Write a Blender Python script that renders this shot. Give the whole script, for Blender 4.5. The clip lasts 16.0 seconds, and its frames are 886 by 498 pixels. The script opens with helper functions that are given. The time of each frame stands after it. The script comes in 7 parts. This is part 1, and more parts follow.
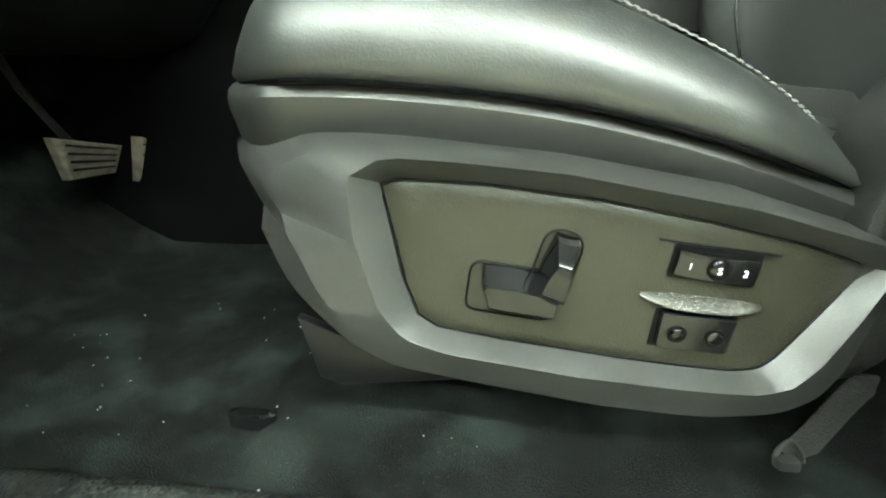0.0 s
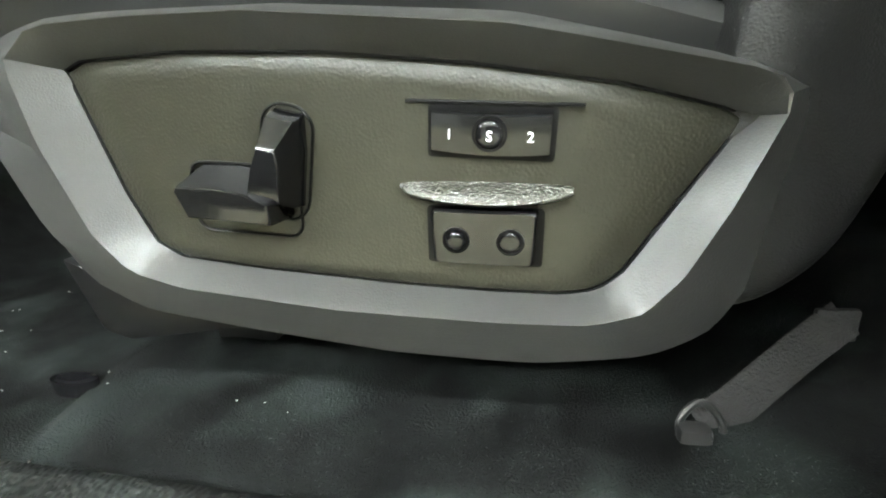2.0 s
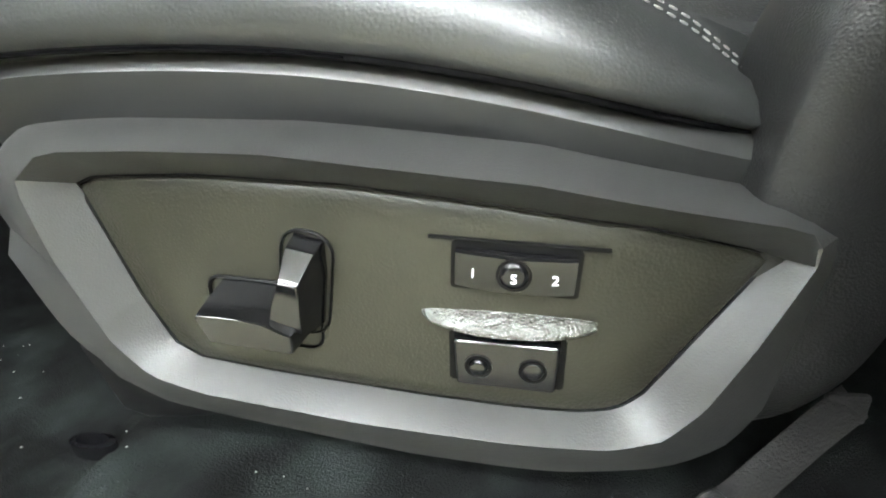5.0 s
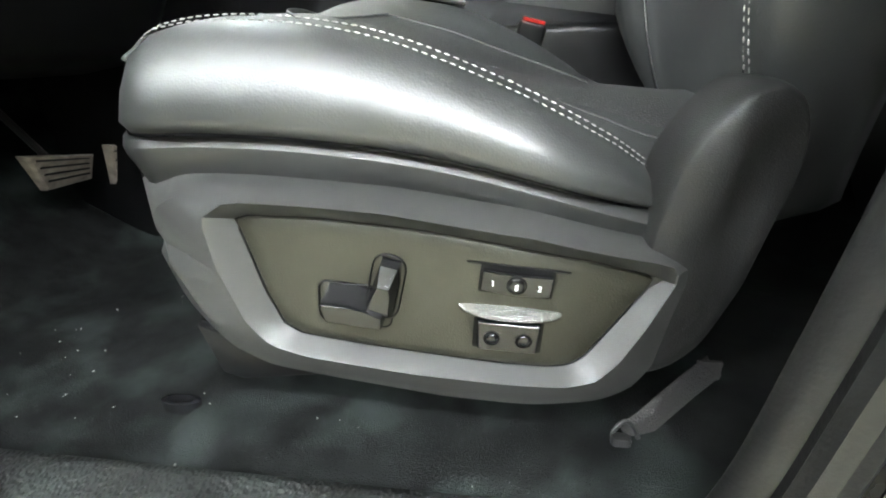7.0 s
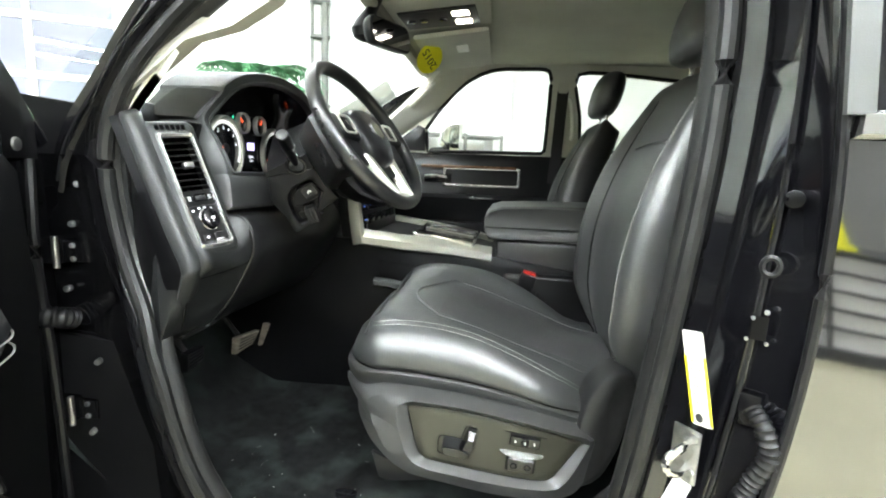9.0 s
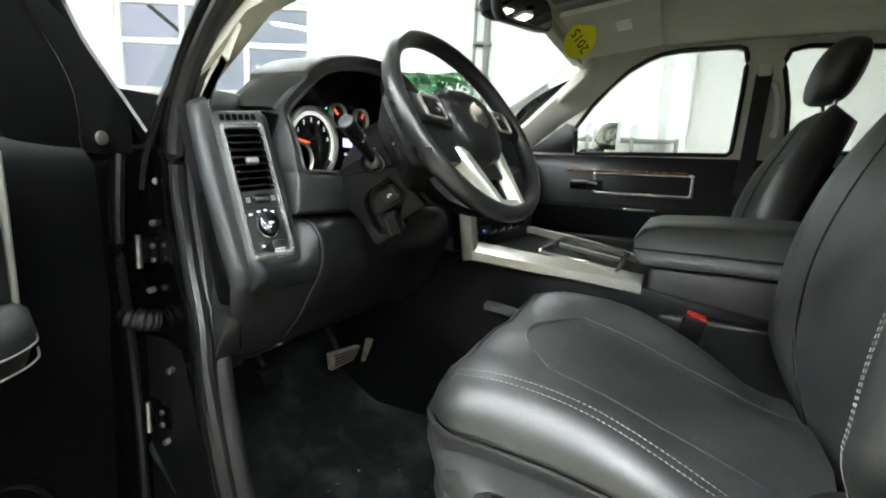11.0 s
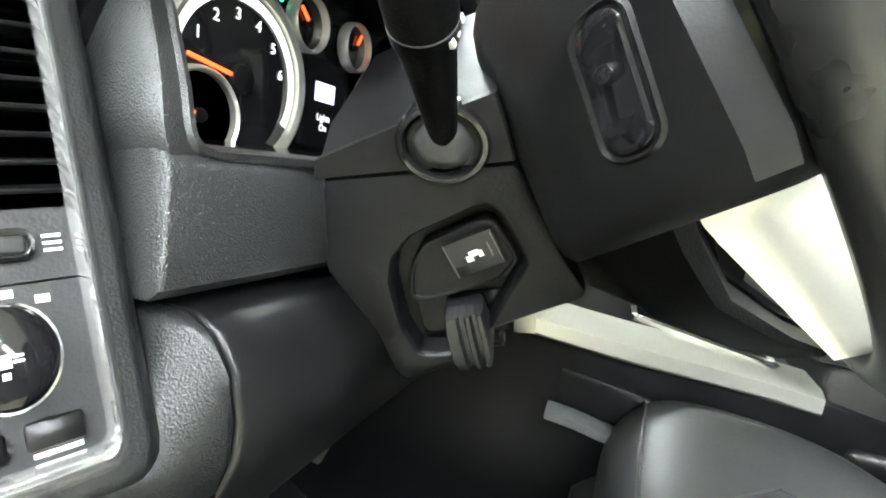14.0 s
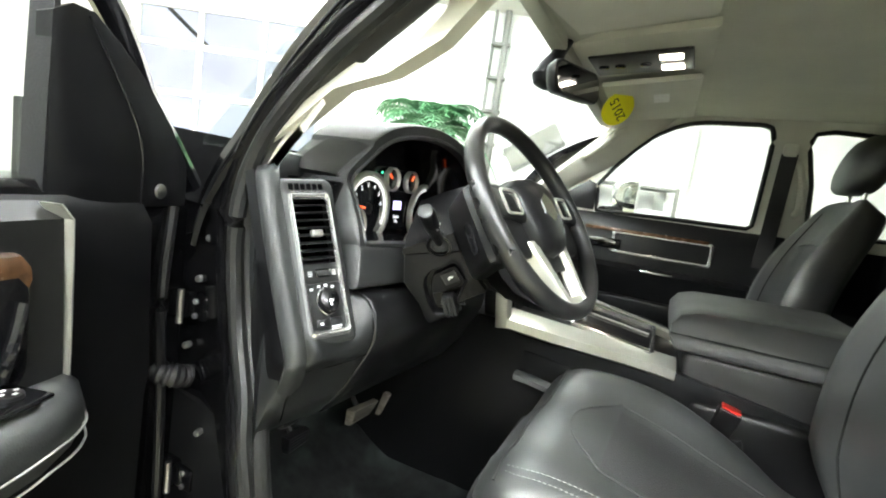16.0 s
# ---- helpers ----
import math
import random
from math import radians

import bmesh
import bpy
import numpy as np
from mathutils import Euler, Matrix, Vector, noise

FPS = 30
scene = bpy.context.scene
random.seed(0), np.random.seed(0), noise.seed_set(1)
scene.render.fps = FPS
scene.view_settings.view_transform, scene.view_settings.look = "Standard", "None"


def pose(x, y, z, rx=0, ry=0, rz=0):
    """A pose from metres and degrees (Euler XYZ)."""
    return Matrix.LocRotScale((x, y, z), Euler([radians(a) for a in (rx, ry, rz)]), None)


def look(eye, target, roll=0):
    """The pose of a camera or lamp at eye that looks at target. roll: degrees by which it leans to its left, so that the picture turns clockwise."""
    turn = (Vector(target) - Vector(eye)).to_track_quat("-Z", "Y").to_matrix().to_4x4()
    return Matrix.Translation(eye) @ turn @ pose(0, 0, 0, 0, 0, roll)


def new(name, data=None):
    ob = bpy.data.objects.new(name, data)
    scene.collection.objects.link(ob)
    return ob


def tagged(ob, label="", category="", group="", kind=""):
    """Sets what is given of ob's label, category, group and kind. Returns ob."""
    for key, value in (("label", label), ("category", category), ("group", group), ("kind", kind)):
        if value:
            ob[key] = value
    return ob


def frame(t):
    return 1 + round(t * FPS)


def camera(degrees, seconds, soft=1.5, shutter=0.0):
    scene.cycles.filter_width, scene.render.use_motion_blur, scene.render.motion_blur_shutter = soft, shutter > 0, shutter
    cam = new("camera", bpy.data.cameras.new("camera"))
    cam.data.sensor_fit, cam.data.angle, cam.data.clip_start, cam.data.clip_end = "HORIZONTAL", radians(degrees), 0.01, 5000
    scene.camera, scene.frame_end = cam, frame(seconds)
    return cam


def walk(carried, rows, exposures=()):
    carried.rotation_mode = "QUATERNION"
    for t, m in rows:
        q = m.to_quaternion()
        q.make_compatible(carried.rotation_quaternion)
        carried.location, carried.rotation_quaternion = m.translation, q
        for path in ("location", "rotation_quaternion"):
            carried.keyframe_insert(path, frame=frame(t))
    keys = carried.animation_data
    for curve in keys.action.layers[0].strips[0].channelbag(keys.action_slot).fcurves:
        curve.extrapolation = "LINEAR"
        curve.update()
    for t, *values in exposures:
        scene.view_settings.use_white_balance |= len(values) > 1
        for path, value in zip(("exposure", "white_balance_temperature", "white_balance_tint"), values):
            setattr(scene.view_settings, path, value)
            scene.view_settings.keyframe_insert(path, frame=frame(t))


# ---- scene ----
cam = camera(88.0, 16.0, soft=2.0)
PATH = [
    (0, (-0.110, -0.276, 0.292), (-0.277, 1.608, -0.358), 1.2),
    (0.5, (-0.048, -0.283, 0.269), (-0.287, 1.612, -0.325), -1.5),
    (1, (0.014, -0.267, 0.261), (-0.326, 1.599, -0.372), -3.5),
    (1.5, (0.047, -0.251, 0.251), (-0.380, 1.606, -0.356), -4.8),
    (2, (0.066, -0.189, 0.209), (-0.404, 1.640, -0.449), -5.3),
    (2.5, (0.063, -0.182, 0.205), (-0.415, 1.648, -0.444), -5.3),
    (3, (0.065, -0.187, 0.216), (-0.408, 1.636, -0.458), -5.2),
    (3.5, (0.066, -0.202, 0.258), (-0.414, 1.601, -0.462), -5.3),
    (4, (0.060, -0.169, 0.287), (-0.394, 1.616, -0.492), -4.5),
    (4.5, (0.055, -0.170, 0.282), (-0.431, 1.618, -0.470), -6.2),
    (4.7, (0.055, -0.165, 0.276), (-0.416, 1.621, -0.491), -6.1),
    (6.8, (0.064, -0.233, 0.283), (-0.398, 1.580, -0.422), -4.1),
    (7, (0.031, -0.295, 0.351), (-0.239, 1.519, -0.447), -1.8),
    (7.2, (0.019, -0.377, 0.418), (-0.201, 1.457, -0.348), -0.3),
    (7.5, (-0.005, -0.536, 0.520), (-0.171, 1.354, -0.114), 0.8),
    (8, (-0.039, -0.659, 0.586), (-0.045, 1.256, 0.010), 2.0),
    (8.5, (-0.065, -0.753, 0.641), (-0.075, 1.196, 0.193), 2.5),
    (8.7, (-0.050, -0.770, 0.658), (-0.146, 1.196, 0.303), 2.3),
    (10.8, (0.001, -0.539, 0.675), (-0.746, 1.291, 0.372), 3.7),
    (11, (-0.007, -0.513, 0.656), (-0.875, 1.258, 0.327), 2.8),
    (11.5, (-0.070, -0.443, 0.652), (-1.001, 1.288, 0.283), 4.5),
    (12, (-0.210, -0.308, 0.640), (-0.977, 1.506, 0.288), 9.7),
    (12.5, (-0.307, -0.170, 0.641), (-0.910, 1.698, 0.259), 9.4),
    (13, (-0.336, -0.105, 0.646), (-0.932, 1.765, 0.258), 10.4),
    (13.3, (-0.348, -0.102, 0.645), (-0.937, 1.769, 0.258), 10.3),
    (13.5, (-0.348, -0.102, 0.645), (-0.938, 1.771, 0.268), 10.3),
    (14, (-0.333, -0.130, 0.658), (-0.988, 1.724, 0.291), 8.1),
    (14.5, (-0.275, -0.190, 0.671), (-1.181, 1.551, 0.282), 7.1),
    (15, (-0.229, -0.290, 0.685), (-1.241, 1.395, 0.316), 7.9),
    (15.5, (-0.160, -0.417, 0.722), (-1.116, 1.317, 0.442), 9.2),
    (16, (-0.120, -0.539, 0.739), (-0.964, 1.259, 0.502), 8.1),
]
walk(cam, [(t, look(eye, target, roll)) for t, eye, target, roll in PATH], exposures=[(0.0, 0.34, 6900, -8), (1.0, 0.42, 6800, -1), (2.5, 0.46, 6700, 7), (3.5, 0.54, 6650, 8), (4.5, 0.30, 6600, 9), (7.0, 0.45, 6500, 10), (7.5, 0.54, 6500, 10), (8.5, 0.46, 6500, 10), (11.0, -0.3, 6500, 10), (11.5, -0.14, 6500, 10), (12.0, -0.25, 6500, 10), (12.5, 0.08, 6500, 10), (13.3, 0.52, 6500, 10), (14.0, 0.80, 6500, 10), (14.5, 0.74, 6550, 10), (15.0, 0.86, 6650, 10), (15.5, 0.55, 6700, 9), (16.0, 0.4, 6700, 9)])

# ---- world, lights ----
world = bpy.data.worlds.new("sky")
scene.world = world
world.use_nodes = True
wn = world.node_tree.nodes
sky = wn.new("ShaderNodeTexSky")
sky.sky_type, sky.sun_disc, sky.sun_elevation, sky.sun_rotation = "NISHITA", False, radians(35), radians(120)
world.node_tree.links.new(sky.outputs[0], wn["Background"].inputs[0])
wn["Background"].inputs[1].default_value = 0.12
TUBE_POWER = 280.0     # glow of the ceiling tubes


# ---- materials ----
def mat(name, color, rough=0.5, metal=0.0, vary=0.15, vscale=6.0, grain=0.0, gscale=400.0, coat=0.0, kind="noise",
        stain=None, stain_amt=0.0, stain_scale=3.0, rvary=0.1, emit=0.0, sheen=0.0, spec=0.5):
    m = bpy.data.materials.new(name)
    m.use_nodes = True
    nt = m.node_tree
    N, L = nt.nodes, nt.links
    b = N["Principled BSDF"]
    b.inputs["Roughness"].default_value = rough
    b.inputs["Metallic"].default_value = metal
    b.inputs["Coat Weight"].default_value = coat
    b.inputs["Coat Roughness"].default_value = 0.04
    b.inputs["Specular IOR Level"].default_value = spec
    b.inputs["Sheen Weight"].default_value = sheen
    tc = N.new("ShaderNodeTexCoord")
    n1 = N.new("ShaderNodeTexNoise")
    n1.inputs["Scale"].default_value, n1.inputs["Detail"].default_value = vscale, 5
    L.new(tc.outputs["Object"], n1.inputs["Vector"])
    ramp = N.new("ShaderNodeMapRange")
    ramp.inputs[1].default_value, ramp.inputs[2].default_value = 0.3, 0.7
    ramp.inputs[3].default_value, ramp.inputs[4].default_value = 1 - vary, 1 + vary
    L.new(n1.outputs[0], ramp.inputs[0])
    mul = N.new("ShaderNodeVectorMath")
    mul.operation = "SCALE"
    mul.inputs[0].default_value = color[:3]
    L.new(ramp.outputs[0], mul.inputs["Scale"])
    col = mul.outputs[0]
    if stain:
        n2 = N.new("ShaderNodeTexNoise")
        n2.inputs["Scale"].default_value, n2.inputs["Detail"].default_value = stain_scale, 6
        L.new(tc.outputs["Object"], n2.inputs["Vector"])
        r2 = N.new("ShaderNodeMapRange")
        r2.inputs[1].default_value, r2.inputs[2].default_value = 0.48, 0.68
        r2.inputs[3].default_value, r2.inputs[4].default_value = 0.0, stain_amt
        L.new(n2.outputs[0], r2.inputs[0])
        mx = N.new("ShaderNodeMix")
        mx.data_type = "RGBA"
        L.new(r2.outputs[0], mx.inputs[0])
        L.new(col, mx.inputs[6])
        mx.inputs[7].default_value = (*stain, 1)
        col = mx.outputs[2]
    L.new(col, b.inputs["Base Color"])
    rr = N.new("ShaderNodeMapRange")
    rr.inputs[3].default_value, rr.inputs[4].default_value = max(0, rough - rvary), min(1, rough + rvary)
    L.new(n1.outputs[0], rr.inputs[0])
    L.new(rr.outputs[0], b.inputs["Roughness"])
    if grain:
        if kind == "voronoi":
            g = N.new("ShaderNodeTexVoronoi")
            g.feature = "SMOOTH_F1"
            g.inputs["Scale"].default_value = gscale
            out = g.outputs["Distance"]
        else:
            g = N.new("ShaderNodeTexNoise")
            g.inputs["Scale"].default_value, g.inputs["Detail"].default_value = gscale, 3
            out = g.outputs[0]
        L.new(tc.outputs["Object"], g.inputs["Vector"])
        bp = N.new("ShaderNodeBump")
        bp.inputs["Strength"].default_value = grain
        bp.inputs["Distance"].default_value = 1.0 / gscale
        L.new(out, bp.inputs["Height"])
        L.new(bp.outputs[0], b.inputs["Normal"])
    if emit:
        b.inputs["Emission Color"].default_value = (*color[:3], 1)
        b.inputs["Emission Strength"].default_value = emit
    return m


def glass(name, tint=(1, 1, 1), gloss=0.08):
    m = bpy.data.materials.new(name)
    m.use_nodes = True
    N, L = m.node_tree.nodes, m.node_tree.links
    N.clear()
    o, t, g, x, f = (N.new("ShaderNode" + k) for k in ("OutputMaterial", "BsdfTransparent", "BsdfGlossy", "MixShader", "LayerWeight"))
    t.inputs[0].default_value = (*tint, 1)
    g.inputs["Roughness"].default_value = 0.01
    f.inputs[0].default_value = 0.5
    po = N.new("ShaderNodeMath")
    po.operation, po.inputs[1].default_value = "POWER", 4.0
    L.new(f.outputs["Facing"], po.inputs[0])
    ma = N.new("ShaderNodeMapRange")
    ma.inputs[3].default_value, ma.inputs[4].default_value = gloss * 0.5, 0.5
    L.new(po.outputs[0], ma.inputs[0])
    L.new(ma.outputs[0], x.inputs[0])
    L.new(t.outputs[0], x.inputs[1])
    L.new(g.outputs[0], x.inputs[2])
    L.new(x.outputs[0], o.inputs[0])
    return m


LEATHER = mat("black_leather", (0.027, 0.0285, 0.0280), 0.44, spec=1.0, grain=0.11, gscale=620, kind="voronoi", vary=0.2, vscale=9)
VINYL = mat("smooth_black_vinyl", (0.021, 0.0215, 0.021), 0.44, spec=0.7, grain=0.03, gscale=700, kind="voronoi", vary=0.15, vscale=9)
LEATHER2 = mat("perforated_leather", (0.022, 0.022, 0.022), 0.42, spec=0.8, grain=0.25, gscale=520, kind="voronoi", vary=0.2, vscale=9)
SHIELD = mat("grained_grey_plastic", (0.036, 0.0362, 0.0355), 0.40, spec=0.6, grain=0.12, gscale=1100, kind="voronoi", vary=0.12)
INSET = mat("switch_panel_plastic", (0.022, 0.0214, 0.0155), 0.34, spec=0.4, grain=0.16, gscale=700, kind="voronoi", vary=0.1)
BROW = mat("polished_coarse_grain_plastic", (0.024, 0.0236, 0.018), 0.15, spec=1.0, grain=0.6, gscale=1000, kind="voronoi", vary=0.1)
COARSE = mat("coarse_grained_dash_skin", (0.020, 0.021, 0.0212), 0.39, grain=0.6, gscale=1050, kind="voronoi", spec=0.5, vary=0.15)
TOWER = mat("grained_tower_plastic", (0.019, 0.020, 0.020), 0.38, grain=0.35, gscale=900, vary=0.12, spec=0.28)
SOFT = mat("soft_touch_black", (0.011, 0.0116, 0.012), 0.36, grain=0.5, gscale=620, spec=0.32, vary=0.2)
COLUMN = mat("fine_grained_black_plastic", (0.004, 0.004, 0.0044), 0.36, grain=0.2, gscale=900, vary=0.2, spec=0.11)
AMBER = mat("lit_amber_lamp", (1.0, 0.35, 0.05), 0.4, emit=1.2)
KNEE = mat("leather_grained_dash_skin", (0.011, 0.0115, 0.0118), 0.36, grain=0.32, gscale=1050, kind="voronoi", spec=0.32, vary=0.2)
PLAST = mat("smooth_black_plastic", (0.007, 0.007, 0.0074), 0.34, spec=0.28, grain=0.08, gscale=900, vary=0.2)
GREYPL = mat("dark_grey_plastic", (0.075, 0.078, 0.077), 0.38, grain=0.25, gscale=700, vary=0.12)
KNOB = mat("glossy_switch_plastic", (0.006, 0.006, 0.0065), 0.13, spec=0.5, vary=0.1, rvary=0.03)
GLOSS = mat("gloss_black", (0.008, 0.008, 0.009), 0.08, vary=0.1, rvary=0.03)
PAINT = mat("black_car_paint", (0.004, 0.004, 0.005), 0.12, coat=1.0, vary=0.1, rvary=0.03)
DOORP = mat("polished_black_door_paint", (0.004, 0.004, 0.005), 0.06, coat=1.0, vary=0.1, rvary=0.02)
DOORP.node_tree.nodes["Principled BSDF"].inputs["Coat IOR"].default_value = 2.5
CARPET = mat("dusty_black_carpet", (0.0058, 0.0064, 0.0064), 0.95, grain=1.0, gscale=700, vary=0.6, vscale=38,
             stain=(0.048, 0.060, 0.057), stain_amt=0.42, stain_scale=9, spec=0.1)
ARMPL = mat("dark_grained_plastic", (0.012, 0.012, 0.0118), 0.45, spec=0.3, grain=0.25, gscale=1000, kind="voronoi", vary=0.12)
RUBBER = mat("black_rubber", (0.007, 0.007, 0.0075), 0.36, spec=0.25, grain=0.15, gscale=300, vary=0.2)
SEAL = mat("greyed_rubber_seal", (0.011, 0.011, 0.0108), 0.38, spec=0.35, grain=0.1, gscale=300, vary=0.25, vscale=18)
CHROME = mat("chrome", (0.9, 0.9, 0.9), 0.16, metal=1.0, vary=0.05, rvary=0.05)
BRIGHT = mat("bright_satin_chrome", (0.95, 0.95, 0.95), 0.15, metal=0.88, vary=0.05, rvary=0.06)
VISOR = mat("pale_grey_visor_cloth", (0.62, 0.61, 0.54), 0.9, grain=0.3, gscale=700, vary=0.05, spec=0.2)
EDGE = mat("satin_grey_edge_strip", (0.026, 0.027, 0.027), 0.40, spec=0.28, vary=0.08, grain=0.1, gscale=800)
SATIN = mat("satin_silver_trim", (0.60, 0.60, 0.53), 0.34, metal=0.7, vary=0.05, grain=0.1, gscale=800)
STEEL = mat("bare_steel", (0.5, 0.5, 0.5), 0.35, metal=1.0, vary=0.25, vscale=40, grain=0.3, gscale=150)
CLOTHRF = mat("grey_headliner_cloth", (0.50, 0.50, 0.43), 0.95, grain=0.4, gscale=700, vary=0.06, spec=0.1)
PILLAR = mat("beige_pillar_plastic", (0.58, 0.57, 0.49), 0.6, grain=0.2, gscale=600, vary=0.06)
THREAD = mat("pale_thread", (0.30, 0.30, 0.285), 0.7, vary=0.15)
RED = mat("red_plastic", (0.65, 0.03, 0.02), 0.35, vary=0.08)
WHITE = mat("white_print", (0.75, 0.75, 0.75), 0.5, vary=0.05)
LABELW = mat("white_label", (0.75, 0.74, 0.70), 0.4, vary=0.08, vscale=40)
YELLOW = mat("yellow_vinyl", (0.85, 0.80, 0.02), 0.45, vary=0.04)
WEB = mat("woven_belt_webbing", (0.022, 0.021, 0.0205), 0.7, grain=0.7, gscale=500, vary=0.2)
WOOD = mat("brown_wood_trim", (0.09, 0.045, 0.022), 0.25, vary=0.5, vscale=50, coat=0.5)
DUST = mat("pale_crumbs", (0.5, 0.5, 0.47), 0.9, vary=0.3)
PEDALM = mat("worn_pedal_metal", (0.33, 0.29, 0.24), 0.45, metal=0.3, vary=0.35, vscale=60, grain=0.3, gscale=200)
RIM = mat("worn_smooth_leather", (0.014, 0.014, 0.014), 0.3, grain=0.05, gscale=700, vary=0.25, vscale=14, rvary=0.08)
GLASS = glass("clear_glass", (0.93, 0.96, 0.94))
WALLW = mat("white_wall_paint", (0.76, 0.76, 0.75), 0.7, vary=0.04, vscale=1.5)
GREYW = mat("grey_wall_paint", (0.2, 0.2, 0.19), 0.7, vary=0.15, vscale=1.0)
FLOORM = mat("tan_epoxy_floor", (0.43, 0.405, 0.29), 0.35, vary=0.1, vscale=1.2, stain=(0.3, 0.28, 0.19), stain_amt=0.5, stain_scale=0.8)
FRAMEW = mat("white_metal_frame", (0.75, 0.75, 0.75), 0.45, vary=0.05)
GREEN = mat("palm_green", (0.08, 0.24, 0.11), 0.5, vary=0.4, vscale=8)
CLAY = mat("clay_pot", (0.3, 0.2, 0.14), 0.8, vary=0.2)
JAMB = mat("satin_black_jamb_paint", (0.003, 0.003, 0.0033), 0.13, vary=0.25, vscale=12, spec=0.10, rvary=0.05)
BLACKM = mat("black_metal", (0.02, 0.02, 0.02), 0.5, vary=0.2)
LAMPON = mat("lit_lamp_lens", (1.0, 0.93, 0.8), 0.4, emit=10.0)
TUBE = mat("fluorescent_tube", (0.94, 1.0, 1.025), 0.4, emit=TUBE_POWER)
SCREEN = mat("lit_display", (0.6, 0.55, 1.0), 0.4, emit=2.2)
RINGLIT = mat("backlit_ring", (0.9, 0.9, 0.88), 0.4, emit=0.8)
NEEDLE = mat("lit_red_needle", (1.0, 0.12, 0.03), 0.4, emit=1.6)
TEAL = mat("lit_green_lamp", (0.05, 1.0, 0.5), 0.4, emit=1.5)
LITTXT = mat("lit_white_figures", (0.9, 0.9, 0.95), 0.4, emit=1.0)
BLUELIT = mat("lit_blue_switch", (0.15, 0.3, 1.0), 0.4, emit=0.6)


# ---- mesh helpers ----
def mesh_ob(name, bm, material, smooth=True, angle=35):
    me = bpy.data.meshes.new(name)
    bmesh.ops.recalc_face_normals(bm, faces=bm.faces)
    for f in bm.faces:
        f.smooth = smooth
    if smooth:
        lim = radians(angle)
        for e in bm.edges:
            if len(e.link_faces) == 2 and e.calc_face_angle(0) > lim:
                e.smooth = False
    bm.to_mesh(me)
    bm.free()
    me.materials.append(material)
    return new(name, me)


def part(name, bm, material, parent, label="", smooth=True, angle=35):
    up, off = parent, Vector()
    while up:
        off, up = off + up.location, up.parent
    bm.transform(Matrix.Translation(-off))
    ob = mesh_ob(name, bm, material, smooth, angle)
    ob.parent = parent
    return tagged(ob, label)


def thing(name, label, category, at=(0, 0, 0), group="", kind=""):
    ob = new(name)
    ob.empty_display_size = 0.05
    ob.location = at
    return tagged(ob, label, category, group, kind)


def fixed(name, bm, material, label, category="", smooth=True, kind="structure", angle=35):
    return tagged(mesh_ob(name, bm, material, smooth, angle), label, category, "", kind)


def BM():
    return bmesh.new()


def box(x0, x1, y0, y1, z0, z1, bev=0.0, seg=2, m=None):
    bm = BM()
    bmesh.ops.create_cube(bm, size=1)
    for v in bm.verts:
        v.co = Vector(((x0 + x1) / 2 + v.co.x * (x1 - x0), (y0 + y1) / 2 + v.co.y * (y1 - y0), (z0 + z1) / 2 + v.co.z * (z1 - z0)))
    if bev:
        bmesh.ops.bevel(bm, geom=bm.edges[:], offset=bev, segments=seg, affect="EDGES", profile=0.5)
    if m is not None:
        bm.transform(m)
    return bm


def join(*bms):
    out = bms[0]
    for b in bms[1:]:
        me = bpy.data.meshes.new("tmp")
        b.to_mesh(me)
        b.free()
        out.from_mesh(me)
        bpy.data.meshes.remove(me)
    return out


def loft(secs, closed=True, caps=True, loop=False):
    bm = BM()
    rows = [[bm.verts.new(p) for p in s] for s in secs]
    n = len(rows[0])
    pairs = list(zip(rows, rows[1:])) + ([(rows[-1], rows[0])] if loop else [])
    for a, b in pairs:
        for i in range(n if closed else n - 1):
            j = (i + 1) % n
            try:
                bm.faces.new((a[i], a[j], b[j], b[i]))
            except ValueError:
                pass
    if caps and closed and not loop:
        for r in (rows[0], rows[-1]):
            try:
                bm.faces.new(r)
            except ValueError:
                pass
    return bm


def spline(pts, n):
    """n points on a smooth curve through pts."""
    P = [Vector(p) for p in pts]
    P = [P[0] * 2 - P[1]] + P + [P[-1] * 2 - P[-2]]
    out, k = [], len(P) - 3
    for i in range(n):
        s = i / (n - 1) * k
        a = min(int(s), k - 1)
        t = s - a
        p0, p1, p2, p3 = P[a:a + 4]
        out.append(0.5 * ((2 * p1) + (p2 - p0) * t + (2 * p0 - 5 * p1 + 4 * p2 - p3) * t * t + (3 * p1 - p0 - 3 * p2 + p3) * t ** 3))
    return out


def curve1(pairs, x):
    """Smooth value at x through (x, value) pairs."""
    xs, vs = [p[0] for p in pairs], [p[1] for p in pairs]
    if x <= xs[0]:
        return vs[0]
    if x >= xs[-1]:
        return vs[-1]
    k = next(i for i in range(len(xs) - 1) if xs[i + 1] >= x)
    t = (x - xs[k]) / (xs[k + 1] - xs[k])

    def slope(i):
        a, b = max(0, i - 1), min(len(xs) - 1, i + 1)
        return (vs[b] - vs[a]) / (xs[b] - xs[a])
    h = xs[k + 1] - xs[k]
    return (vs[k] * (2 * t ** 3 - 3 * t * t + 1) + slope(k) * h * (t ** 3 - 2 * t * t + t) + vs[k + 1] * (3 * t * t - 2 * t ** 3) + slope(k + 1) * h * (t ** 3 - t * t))


